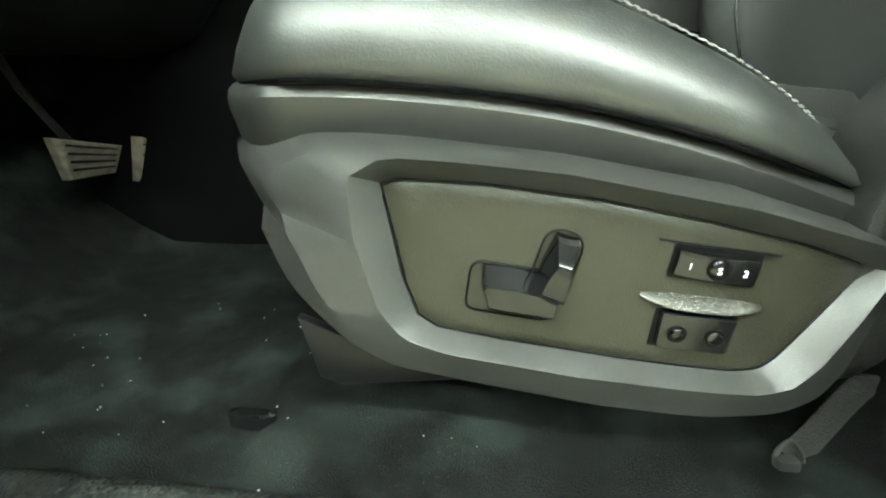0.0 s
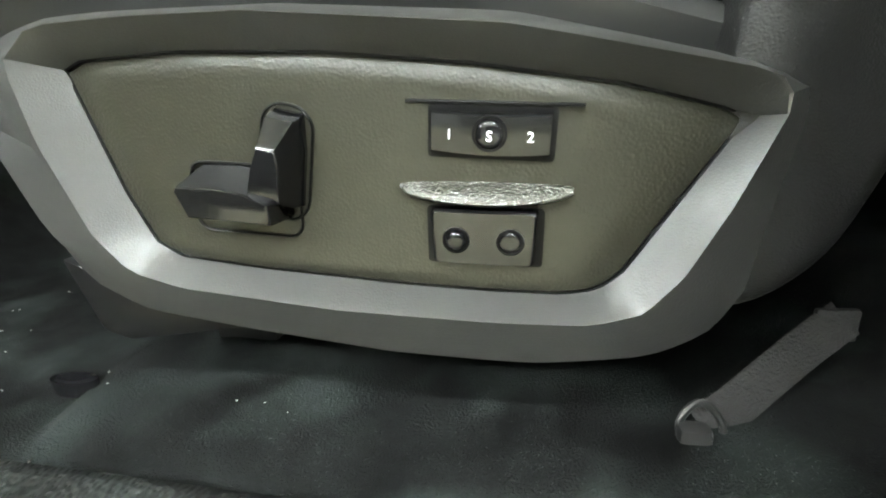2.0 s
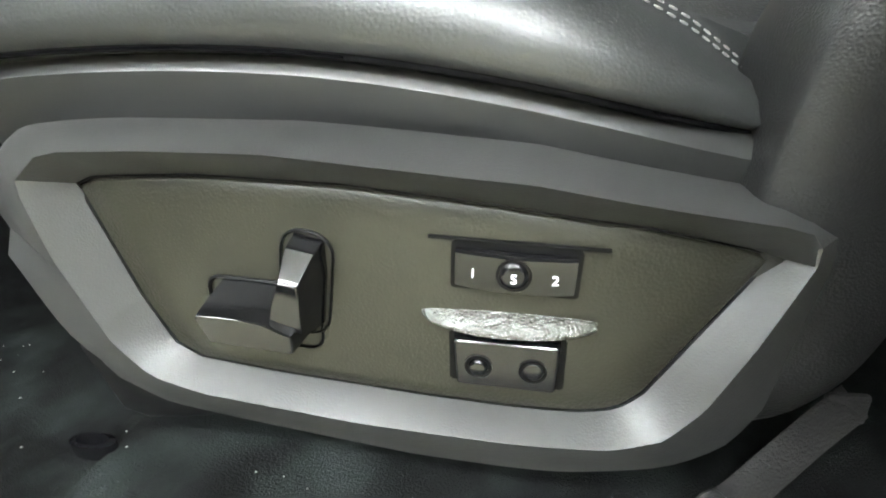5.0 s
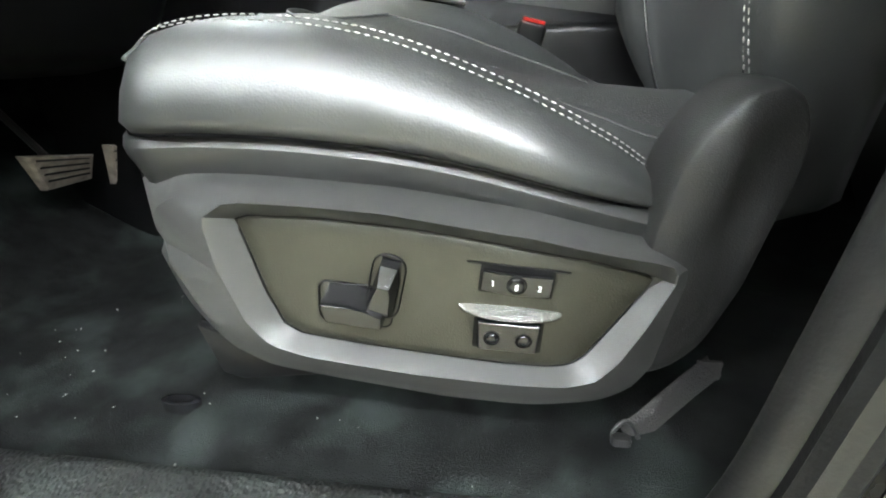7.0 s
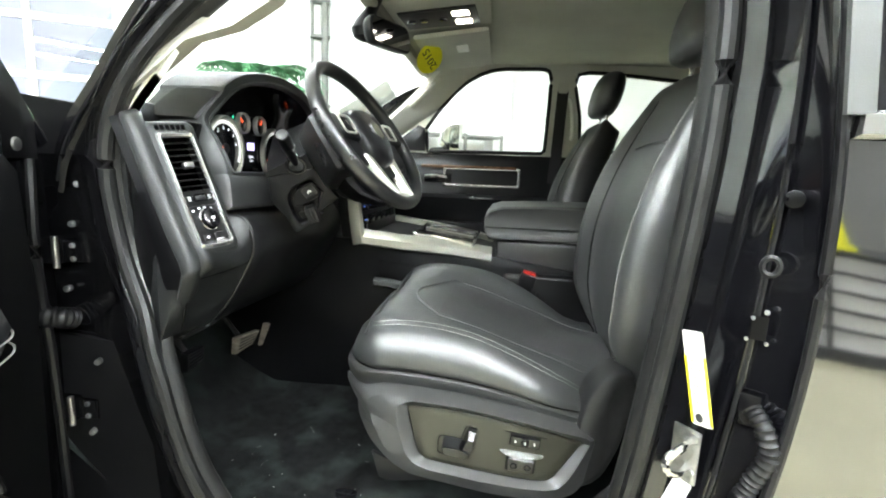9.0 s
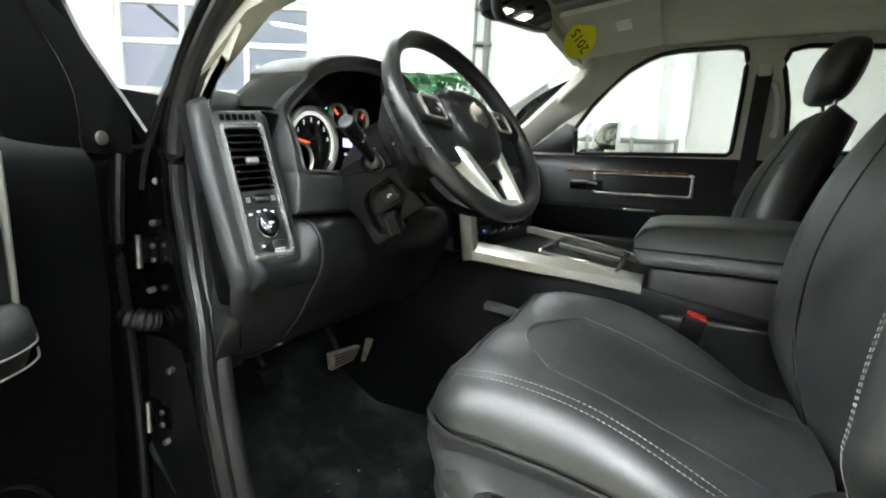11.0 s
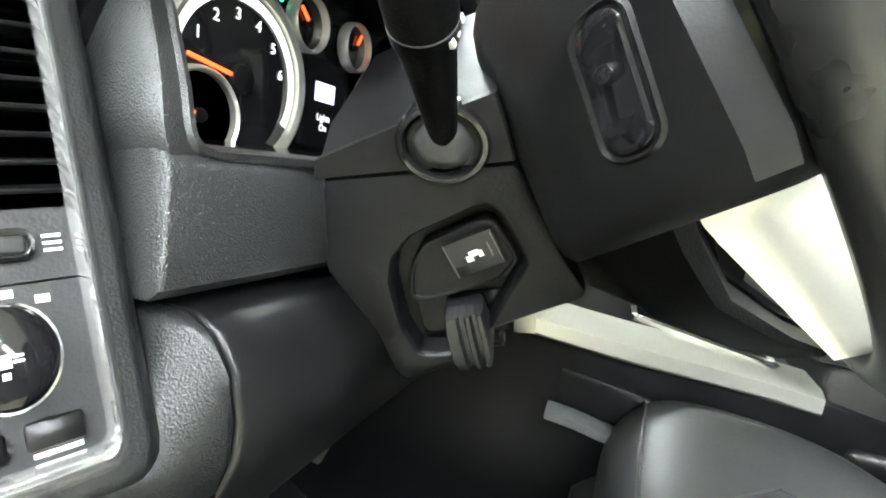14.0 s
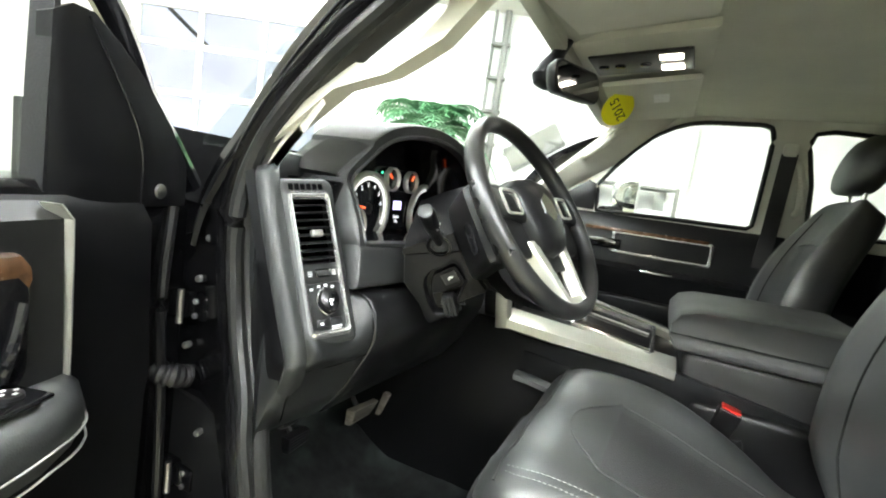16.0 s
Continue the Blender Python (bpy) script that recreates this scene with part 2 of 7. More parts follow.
def tube(path, r, seg=10, loop=False, flat=1.0, up=(0, 0, 1)):
    """A pipe along path; r is a radius or one for each point."""
    P = [Vector(p) for p in path]
    secs, n = [], len(P)
    ref = Vector(up)
    for i, p in enumerate(P):
        a, b = P[i - 1] if (i or loop) else P[0], P[(i + 1) % n] if (i < n - 1 or loop) else P[-1]
        d = (b - a).normalized()
        u = ref - d * ref.dot(d)
        if u.length < 1e-4:
            u = d.orthogonal()
        u.normalize()
        v = d.cross(u)
        rad = r[i] if isinstance(r, (list, tuple)) else r
        secs.append([p + (u * math.cos(a2) * flat + v * math.sin(a2)) * rad for a2 in (2 * math.pi * k / seg for k in range(seg))])
    return loft(secs, loop=loop)


def prism(poly, axis, lo, hi, bev=0.0, seg=2):
    """A polygon of (a, b) pairs pushed along an axis: axis y takes (x, z), x takes (y, z), z takes (x, y)."""
    def at(p, h):
        return {"y": (p[0], h, p[1]), "x": (h, p[0], p[1]), "z": (p[0], p[1], h)}[axis]
    bm = BM()
    a, b = [bm.verts.new(at(p, lo)) for p in poly], [bm.verts.new(at(p, hi)) for p in poly]
    bm.faces.new(a)
    bm.faces.new(b)
    for i in range(len(poly)):
        j = (i + 1) % len(poly)
        bm.faces.new((a[i], a[j], b[j], b[i]))
    bmesh.ops.recalc_face_normals(bm, faces=bm.faces)
    if bev:
        bmesh.ops.bevel(bm, geom=bm.edges[:], offset=bev, segments=seg, affect="EDGES", profile=0.5)
    return bm


def rrect(w, h, r, n=5):
    """Rounded rectangle about the origin, as (a, b) pairs."""
    out = []
    for cx, cy, a0 in ((w / 2 - r, h / 2 - r, 0), (-w / 2 + r, h / 2 - r, 90), (-w / 2 + r, -h / 2 + r, 180), (w / 2 - r, -h / 2 + r, 270)):
        for k in range(n + 1):
            a = radians(a0 + 90 * k / n)
            out.append((cx + r * math.cos(a), cy + r * math.sin(a)))
    return out


def disc(r, h, seg=32, bev=0.0, m=None):
    """A round button along local z, from 0 to h."""
    prof = [(r, 0), (r, h - bev), (r - bev * 0.3, h - bev * 0.3), (r - bev, h)] if bev else [(r, 0), (r, h)]
    bm = loft([[(q * math.cos(2 * math.pi * k / seg), q * math.sin(2 * math.pi * k / seg), z) for k in range(seg)] for q, z in prof])
    if m is not None:
        bm.transform(m)
    return bm


def ringmesh(outer, inner, h, m=None, crown=0.0):
    """A frame between two equally long outlines, along local z from 0 to h."""
    mid = [((a[0] + b[0]) / 2, (a[1] + b[1]) / 2) for a, b in zip(outer, inner)]
    secs = [[(x, y, 0) for x, y in outer], [(x, y, h) for x, y in outer], [(x, y, h + crown) for x, y in mid], [(x, y, h) for x, y in inner], [(x, y, 0) for x, y in inner]]
    bm = loft(secs, caps=False, loop=True)
    if m is not None:
        bm.transform(m)
    return bm


def plate(outline, h, m=None):
    bm = loft([[(x, y, 0) for x, y in outline], [(x, y, h) for x, y in outline]])
    if m is not None:
        bm.transform(m)
    return bm


def basis(o, u, v):
    """Matrix with local x along u, local y along v (made square to u), local z out of them."""
    u = Vector(u).normalized()
    v = Vector(v)
    v = (v - u * u.dot(v)).normalized()
    w = u.cross(v)
    m = Matrix((u, v, w)).transposed().to_4x4()
    m.translation = o
    return m


def text_bm(s, size, m, thick=0.0002):
    cu = bpy.data.curves.new("txt", "FONT")
    cu.body, cu.size, cu.extrude, cu.align_x, cu.align_y = s, size, thick, "CENTER", "CENTER"
    cu.resolution_u = 3
    ob = bpy.data.objects.new("txt", cu)
    scene.collection.objects.link(ob)
    me = bpy.data.meshes.new_from_object(ob.evaluated_get(bpy.context.evaluated_depsgraph_get()))
    bm = BM()
    bm.from_mesh(me)
    bpy.data.objects.remove(ob)
    bpy.data.curves.remove(cu)
    bpy.data.meshes.remove(me)
    bm.transform(m)
    return bm


def stitches(path, length, gap, r, lift=(0, 0, 0)):
    """Short raised threads along a path."""
    P = [Vector(p) + Vector(lift) for p in path]
    out, run, bms = [], 0.0, []
    seglen = [(b - a).length for a, b in zip(P, P[1:])]
    total = sum(seglen)

    def at(s):
        for a, b, l in zip(P, P[1:], seglen):
            if s <= l:
                return a + (b - a) * (s / l if l else 0)
            s -= l
        return P[-1]
    bm = BM()
    s = 0.0
    while s + length < total:
        a, b = at(s), at(s + length)
        t = tube([a, a * 0.5 + b * 0.5 + (a - b).orthogonal().normalized() * 0, b], [r * 0.6, r, r * 0.6], 5)
        me = bpy.data.meshes.new("tmp")
        t.to_mesh(me)
        t.free()
        bm.from_mesh(me)
        bpy.data.meshes.remove(me)
        s += length + gap
    return bm


def polar(poly, c, n):
    """Outline resampled by angle about c."""
    out = []
    for k in range(n):
        a = 2 * math.pi * k / n
        d = Vector((math.cos(a), math.sin(a)))
        best = 0
        for p, q in zip(poly, poly[1:] + poly[:1]):
            p, e = Vector(p) - Vector(c), Vector(q) - Vector(p)
            den = d.x * e.y - d.y * e.x
            if abs(den) < 1e-9:
                continue
            r = (p.x * e.y - p.y * e.x) / den
            s = (p.x * d.y - p.y * d.x) / den
            if r > 0 and -1e-6 <= s <= 1 + 1e-6:
                best = max(best, r)
        out.append((c[0] + d.x * best, c[1] + d.y * best))
    return out


def smooth_ring(r, k=1):
    for _ in range(k):
        r = [((r[i - 1][0] + 2 * r[i][0] + r[(i + 1) % len(r)][0]) / 4, (r[i - 1][1] + 2 * r[i][1] + r[(i + 1) % len(r)][1]) / 4) for i in range(len(r))]
    return r


# ---- showroom ----
GZ = -0.72
TURN = Matrix.Rotation(radians(26), 4, "Z")     # the showroom stands askew to the truck


def askew(ob):
    ob.matrix_world = TURN @ Matrix.Translation(ob.location)
    return ob


CZ = 3.6
fixed("ground", box(-16, 18, -16, 14, GZ - 0.1, GZ), FLOORM, "tan epoxy showroom floor", "floor", False)
askew(fixed("ceiling", box(-9, 13, -11, 7, CZ, CZ + 0.1), WALLW, "white showroom ceiling", "ceiling", False))
askew(fixed("wall_south", box(-9, 13, -11.2, -11, GZ, CZ), GREYW, "grey painted showroom wall", "wall", False))
askew(fixed("wall_east", box(13, 13.2, -11, 7, GZ, CZ), GREYW, "grey painted showroom wall", "wall", False))
askew(fixed("wall_west", box(-9.2, -9, -11, 7, GZ, CZ), WALLW, "white showroom wall", "wall", False))
DX0, DX1, DZ1 = -5.46, -2.42, 3.08     # overhead door opening
askew(fixed("wall_north", join(box(-9, DX0, 7, 7.2, GZ, CZ), box(DX1, 13, 7, 7.2, GZ, CZ), box(DX0, DX1, 7, 7.2, DZ1, CZ)), WALLW, "white wall round the overhead door", "wall", False))


def overhead_door():
    root = thing("overhead_door", "white glazed sectional garage door", "garage door", (-3.9, 7.05, GZ), "", "structure")
    zr = [GZ + 0.05, -0.48, 0.25, 0.98, 1.72, 2.45, DZ1 - 0.05]
    step = (DX1 - DX0 - 0.08) / 3
    for z in zr:
        part("rail", box(DX0, DX1, 7.02, 7.10, z - 0.045, z + 0.045, 0.005), FRAMEW, root)
    for k in range(4):
        x = DX0 + 0.04 + k * step
        part("mullion", box(x - 0.04, x + 0.04, 7.025, 7.095, GZ, DZ1, 0.005), FRAMEW, root)
    for k in range(3):
        for a, b in zip(zr, zr[1:]):
            x = DX0 + 0.04 + k * step
            p = part("pane", box(x + 0.04, x + step - 0.04, 7.059, 7.065, a + 0.045, b - 0.045), GLASS, root, smooth=False)
            p.visible_shadow = False
    part("brace", tube([(-5.0, 7.13, 3.0), (-4.35, 7.13, 2.5)], 0.03, 8), BLACKM, root, "dark diagonal brace")
    return root


askew(overhead_door())
# outdoor brightness and haze are put into this board's own pale glow
BACK = mat("glowing_backdrop", (0.66, 0.66, 0.80), 1.0, vary=0.25, vscale=0.6, emit=0.7)
askew(fixed("backdrop", box(-14, 4, 12, 12.1, -2, 7), BACK, "pale glowing board for the buildings beyond the overhead door", "backdrop", False))
sign = thing("wall_sign", "grey tilted sign board on the white wall", "sign", (0.97, 6.95, 1.65))
part("board", box(-0.46, 0.46, -0.20, 0.20, 0, 0.03, 0.005, 1, basis((0.97, 6.99, 1.66), (0.82, 0, 0.57), (-0.57, 0, 0.82))), GREYW, sign, smooth=False)
askew(sign)


def fixture(x, y, along):
    root = thing("ceiling_light", "fluorescent strip light under the white ceiling", "ceiling light", (x, y, 3.55), "strip lights")
    lx, ly = (1.2, 0.11) if along else (0.11, 1.2)
    part("housing", box(x - lx, x + lx, y - ly, y + ly, 3.52, 3.597, 0.005), FRAMEW, root)
    for d in (-0.05, 0.05):
        a = (x - lx * 0.97, y + d, 3.50) if along else (x + d, y - ly * 0.97, 3.50)
        b = (x + lx * 0.97, y + d, 3.50) if along else (x + d, y + ly * 0.97, 3.50)
        part("tube", tube([a, b], 0.022, 8), TUBE, root)


for fx in (-4.4, -1.4, 1.6, 4.6):
    for fy in (-4.6, -2.5):
        fixture(fx, fy, True)
for fx in (-4.4, -1.4, 1.6):
    fixture(fx, 2.4, True)


def palm(x, y, s):
    root = thing("potted_palm", "tall green potted palm on the showroom floor", "plant", (x, y, GZ))
    rnd = random.Random(5)
    part("pot", loft([[(x + r * math.cos(a), y + r * math.sin(a), GZ + z) for a in (2 * math.pi * k / 24 for k in range(24))] for r, z in ((0.16, 0), (0.22, 0.36), (0.24, 0.36), (0.24, 0.4), (0.2, 0.4), (0.19, 0.34))]), CLAY, root)
    part("trunk", tube([(x, y, GZ + 0.3), (x + 0.03, y, GZ + 0.9), (x, y + 0.03, GZ + 2.3)], [0.05, 0.04, 0.03], 10), CLAY, root)
    for f in range(30):
        a, el = 2 * math.pi * f / 30 * 2.4, rnd.uniform(0.2, 1.3)
        L = rnd.uniform(0.7, 1.0) * s
        d = Vector((math.cos(a), math.sin(a), 0))
        mid = [Vector((x, y, GZ + 2.25)) + d * (L * q * math.cos(el * (1 - 0.5 * q))) + Vector((0, 0, L * (q * math.sin(el) - 0.75 * q * q * q))) for q in (k / 14 for k in range(15))]
        bm = tube(mid, 0.006, 4)
        side = d.cross(Vector((0, 0, 1)))
        for k in range(3, 15):
            for sg in (-1, 1):
                p, t = mid[k], (mid[k] - mid[k - 1]).normalized()
                ll = 0.30 * s * math.sin(math.pi * min(0.95, k / 15 + 0.12))
                tip = p + side * sg * ll * 0.8 + t * ll * 0.5 + Vector((0, 0, -0.25 * ll))
                m2 = (p + tip) / 2 + Vector((0, 0, 0.02))
                vs = [bm.verts.new(q) for q in (p, m2 + t * 0.024, tip, m2 - t * 0.024)]
                bm.faces.new(vs)
        part("frond", bm, GREEN, root)
    return root


palm(-3.05, 4.75, 1.0)
pole = thing("conduit_pole", "pale vertical conduit pole with clamps on the wall", "pole", (0.26, 6.9, GZ))
part("pipe", tube([(0.26, 6.9, GZ), (0.26, 6.9, CZ)], 0.05, 14), GREYW, pole)
part("pipe", tube([(0.08, 6.93, GZ), (0.08, 6.93, CZ)], 0.025, 10), GREYW, pole)
for z in (1.6, 2.1, 2.6, 3.1):
    part("clamp", box(0.05, 0.34, 6.84, 7.0, z - 0.02, z + 0.02, 0.004), GREYW, pole)
askew(pole)
rack = thing("parts_rack", "grey metal rack with pale cartons by the far wall", "rack", (2.4, 6.5, GZ))
for k in range(4):
    part("shelf", box(1.7, 3.0, 6.2, 6.8, GZ + 0.3 + 0.55 * k, GZ + 0.33 + 0.55 * k), GREYW, rack, smooth=False)
for x in (1.7, 2.33, 2.96):
    part("upright", box(x, x + 0.04, 6.2, 6.24, GZ, GZ + 2.0), GREYW, rack, smooth=False)
for x, k in ((1.8, 3), (2.1, 2), (2.45, 3), (2.6, 2), (1.9, 1)):
    part("carton", box(x, x + 0.28, 6.3, 6.6, GZ + 0.33 + 0.55 * k, GZ + 0.55 + 0.55 * k, 0.004), FRAMEW, rack)
askew(rack)
askew(fixed("column", box(3.0, 3.3, 6.6, 6.98, GZ, CZ, 0.01), FRAMEW, "square white showroom column", "column", False))


def counter():
    root = thing("display_counter", "white panelled counter with a black grid frame", "counter", (3.8, -4.4, GZ))
    y = -4.0
    part("body", box(1.2, 6.2, y - 0.5, y, GZ + 0.1, GZ + 0.85), FRAMEW, root, smooth=False)
    part("base", box(1.15, 6.25, y - 0.55, y + 0.05, GZ, GZ + 0.1), BLACKM, root, smooth=False)
    part("top", box(1.15, 6.25, y - 0.55, y + 0.05, GZ + 0.85, GZ + 0.89), BLACKM, root, smooth=False)
    for k in range(1, 5):
        part("bar", box(1.2, 6.2, y, y + 0.03, GZ + 0.1 + k * 0.15, GZ + 0.125 + k * 0.15), BLACKM, root, smooth=False)
    for k in range(9):
        part("upright", box(1.2 + k * 0.6, 1.235 + k * 0.6, y, y + 0.035, GZ + 0.1, GZ + 0.85), BLACKM, root, smooth=False)
    toy = thing("floor_cone", "small yellow caution cone on the counter", "cone", (2.6, y - 0.2, GZ + 0.89))
    part("cone", loft([[(2.6 + r * math.cos(a), y - 0.2 + r * math.sin(a), GZ + 0.89 + z) for a in (2 * math.pi * k / 16 for k in range(16))] for r, z in ((0.14, 0), (0.14, 0.03), (0.09, 0.03), (0.03, 0.3), (0.02, 0.3))]), YELLOW, toy)


counter()

# ---- cab shell ----
LOOP = [(-0.40, -0.012, 0.03), (-0.455, 0.012, 0.03), (-0.492, 0.05, 0.03), (-0.545, 0.15, 0.03), (-0.592, 0.30, 0.038), (-0.622, 0.40, 0.052), (-0.663, 0.50, 0.064), (-0.682, 0.60, 0.065), (-0.680, 0.70, 0.065), (-0.638, 0.79, 0.065),
        (-0.547, 0.876, 0.055), (-0.455, 0.933, 0.04), (-0.31, 0.998, 0.01), (-0.1, 1.035, 0), (0.08, 1.045, 0), (0.19, 1.01, 0), (0.232, 0.90, 0), (0.235, 0.72, 0), (0.222, 0.55, 0), (0.205, 0.38, 0), (0.185, 0.22, 0), (0.165, 0.11, 0), (0.125, 0.03, 0), (0.06, -0.008, 0.02), (-0.15, -0.016, 0.03)]


def loop_path(y, grow, n=160):
    pts = [Vector((a, y + dy, b)) for a, b, dy in LOOP]
    pts = spline(pts + pts[:2], n + 8)
    c = Vector((-0.19, y, 0.5))
    k = int((n + 8) * len(LOOP) / (len(LOOP) + 1))
    pts = pts[:k]
    out = []
    for i, p in enumerate(pts):
        t = (pts[(i + 1) % k] - pts[i - 1]).normalized()
        nrm = Vector((t.z, 0, -t.x))
        if nrm.dot(p - c) < 0:
            nrm = -nrm
        out.append(p + nrm * grow)
    return out


def sweep(rows):
    """Strips between loops given as (y, grow)."""
    return loft([loop_path(y, g) for y, g in rows], closed=True, caps=False)


fixed("door_seal", tube(loop_path(-0.125, 0.0), 0.0125, 10, loop=True), SEAL, "black rubber weatherstrip round the door opening", "weatherstrip", kind="structure")
fixed("trim_seal_lip", sweep([(-0.117, -0.006), (-0.111, -0.013), (-0.103, -0.017), (-0.096, -0.018), (-0.092, -0.015), (-0.092, -0.010)]), SEAL, "broad black rubber lip inside the door opening", "weatherstrip", angle=60)
fixed("door_frame", sweep([(-0.11, 0.0), (-0.13, 0.012), (-0.133, 0.016), (-0.128, 0.022), (-0.132, 0.028), (-0.130, 0.034), (-0.118, 0.037)]), JAMB, "glossy black painted door frame", "door frame", angle=60)

# carpet with a raised seat mount area
def floor_z(x, y):
    z = 0.004 * noise.noise((x * 9, y * 9, 0)) + 0.0025 * noise.noise((x * 30, y * 30, 3))
    m = 1 / (1 + math.exp(-(x + 0.285 + 0.02 * math.sin(y * 12)) * 200))
    z += 0.015 * m * (1 if y > 0 else max(0, 1 + y / 0.03))
    if x < -0.66:
        z += (-0.66 - x) ** 1.3 * 1.15
    z += 0.17 * math.exp(-((y - 0.73) / 0.2) ** 4)
    return z


bm = BM()
nx, ny = 150, 110
gv = [[bm.verts.new((-1.1 + 2.3 * i / nx, -0.045 + 1.55 * j / ny, floor_z(-1.1 + 2.3 * i / nx, -0.045 + 1.55 * j / ny))) for j in range(ny + 1)] for i in range(nx + 1)]
for i in range(nx):
    for j in range(ny):
        bm.faces.new((gv[i][j], gv[i + 1][j], gv[i + 1][j + 1], gv[i][j + 1]))
fixed("floor", bm, CARPET, "dusty black carpet on the cab floor", "carpet")
fixed("underbody", box(-1.15, 1.35, -0.2, 1.66, -0.2, -0.06), BLACKM, "black underbody below the cab floor", "body", False)
SILL = mat("dusty_sill_plastic", (0.012, 0.0125, 0.0122), 0.5, grain=0.6, gscale=260, kind="voronoi", vary=0.35, vscale=30, stain=(0.036, 0.041, 0.039), stain_amt=0.7, stain_scale=13, spec=0.25)
fixed("sill_plate", loft([[(x, -0.118, -0.012), (x, -0.100, -0.001), (x, -0.065, 0.008), (x, -0.040, 0.014), (x, -0.030, 0.013), (x, -0.025, 0.004), (x, -0.026, -0.04), (x, -0.118, -0.04)] for x in (-0.52 + 0.68 * k / 40 for k in range(41))]),
      SILL, "dusty black textured sill plate at the door opening", "sill", angle=60)
# kick panel beside the pedals
fixed("trim", loft([[(-0.60, -0.070, z), (-0.63, -0.045, z), (-0.72, -0.005, z), (-1.08, 0.02, z), (-1.08, 0.005, z), (-0.62, -0.065, z)] for z in (-0.02, 0.0, 0.1, 0.2, 0.34)]), PLAST, "black plastic kick panel beside the pedals", "trim panel")
fixed("firewall", box(-1.13, -1.09, -0.15, 1.6, -0.05, 0.8), COLUMN, "black padded firewall behind the pedals", "wall", False)

# roof lining
bm = BM()
RX, RY = [(-0.42 + 1.8 * k / 24) for k in range(25)], [(-0.09 + 1.64 * k / 24) for k in range(25)]


def roof_z(x, y):
    q = abs(y - 0.73) / 0.82
    f = max(0.0, (-0.12 - x) / 0.3)
    return 1.185 - (0.11 if y < 0.73 else 0.015) * q ** 3 - 0.06 * f * f - 0.03 * max(0, x - 0.5)


rv = [[bm.verts.new((x, y, roof_z(x, y))) for y in RY] for x in RX]
for i in range(24):
    for j in range(24):
        bm.faces.new((rv[i][j], rv[i + 1][j], rv[i + 1][j + 1], rv[i][j + 1]))
fixed("headliner", bm, CLOTHRF, "grey woven cloth headliner", "headliner")
bm = BM()
rv = [[bm.verts.new((x * 1.02, y * 1.03 - 0.025, roof_z(x, y) + 0.05)) for y in RY] for x in RX]
for i in range(24):
    for j in range(24):
        bm.faces.new((rv[i][j], rv[i + 1][j], rv[i + 1][j + 1], rv[i][j + 1]))
fixed("roof_panel", bm, PAINT, "glossy black roof panel", "roof")
fixed("cab_back", box(1.36, 1.42, -0.2, 1.7, -0.05, 1.2), PAINT, "black rear wall of the cab", "wall", False)

# pillar trim, front left: between the seal and the windshield
def pillar_y(x, y):
    """Keeps the trim inside the seal, which lies further in towards the front."""
    return max(y, -0.105 + 0.06 * max(0.0, min(1.0, (-0.33 - x) / 0.27)))


DP = spline([(a, 0, b) for a, b in ((-0.665, 0.735), (-0.615, 0.795), (-0.55, 0.86), (-0.47, 0.92), (-0.38, 0.968), (-0.27, 1.015), (-0.12, 1.055))], 40)
fixed("pillar_trim", loft([[(p.x + 0.014, pillar_y(p.x, -0.108), p.z - 0.016), (p.x + 0.004, pillar_y(p.x, -0.07), p.z - 0.004), (p.x - 0.008, -0.035, p.z + 0.008), (p.x - 0.022, -0.012, p.z + 0.018), (p.x - 0.034, -0.012, p.z + 0.03), (p.x - 0.04, pillar_y(p.x, -0.06), p.z + 0.045), (p.x - 0.02, pillar_y(p.x, -0.108), p.z + 0.02)] for p in DP if p.x < -0.56]),
      PILLAR, "beige plastic windshield pillar trim by the driver", "pillar trim")
PU = spline([(a, 0, b) for a, b in ((-0.70, 0.765), (-0.572, 0.886), (-0.43, 1.02), (-0.306, 1.145), (-0.25, 1.20))], 30)
PL = spline([(a, 0, b) for a, b in ((-0.62, 0.755), (-0.484, 0.865), (-0.359, 0.955), (-0.228, 1.082), (-0.15, 1.16))], 30)
fixed("pillar_trim", loft([[(u.x, 1.42, u.z), (u.x * 0.6 + w.x * 0.4, 1.445, u.z * 0.6 + w.z * 0.4), (u.x * 0.2 + w.x * 0.8, 1.48, u.z * 0.2 + w.z * 0.8), (w.x, 1.503, w.z), (w.x, 1.53, w.z), (u.x - 0.01, 1.53, u.z + 0.02), (u.x - 0.015, 1.43, u.z + 0.012)] for u, w in zip(PU, PL)]),
      PILLAR, "beige plastic windshield pillar trim by the passenger", "pillar trim")
fixed("trim", prism([(-0.405, 0.762), (-0.408, 0.872), (-0.44, 0.885), (-0.60, 0.765)], "y", 1.494, 1.5035, 0.002), PLAST, "black mirror sail panel by the passenger window", "trim panel")


def grab_handle(pts, r):
    root = thing("grab_handle", "beige moulded grab handle on the pillar trim", "grab handle", pts[0], "grab handles")
    part("grip", tube(spline(pts, 30), r, 10), PILLAR, root)


grab_handle([(-0.475, 1.47, 0.955), (-0.455, 1.425, 0.975), (-0.40, 1.405, 1.02), (-0.35, 1.41, 1.07), (-0.325, 1.45, 1.10)], 0.012)
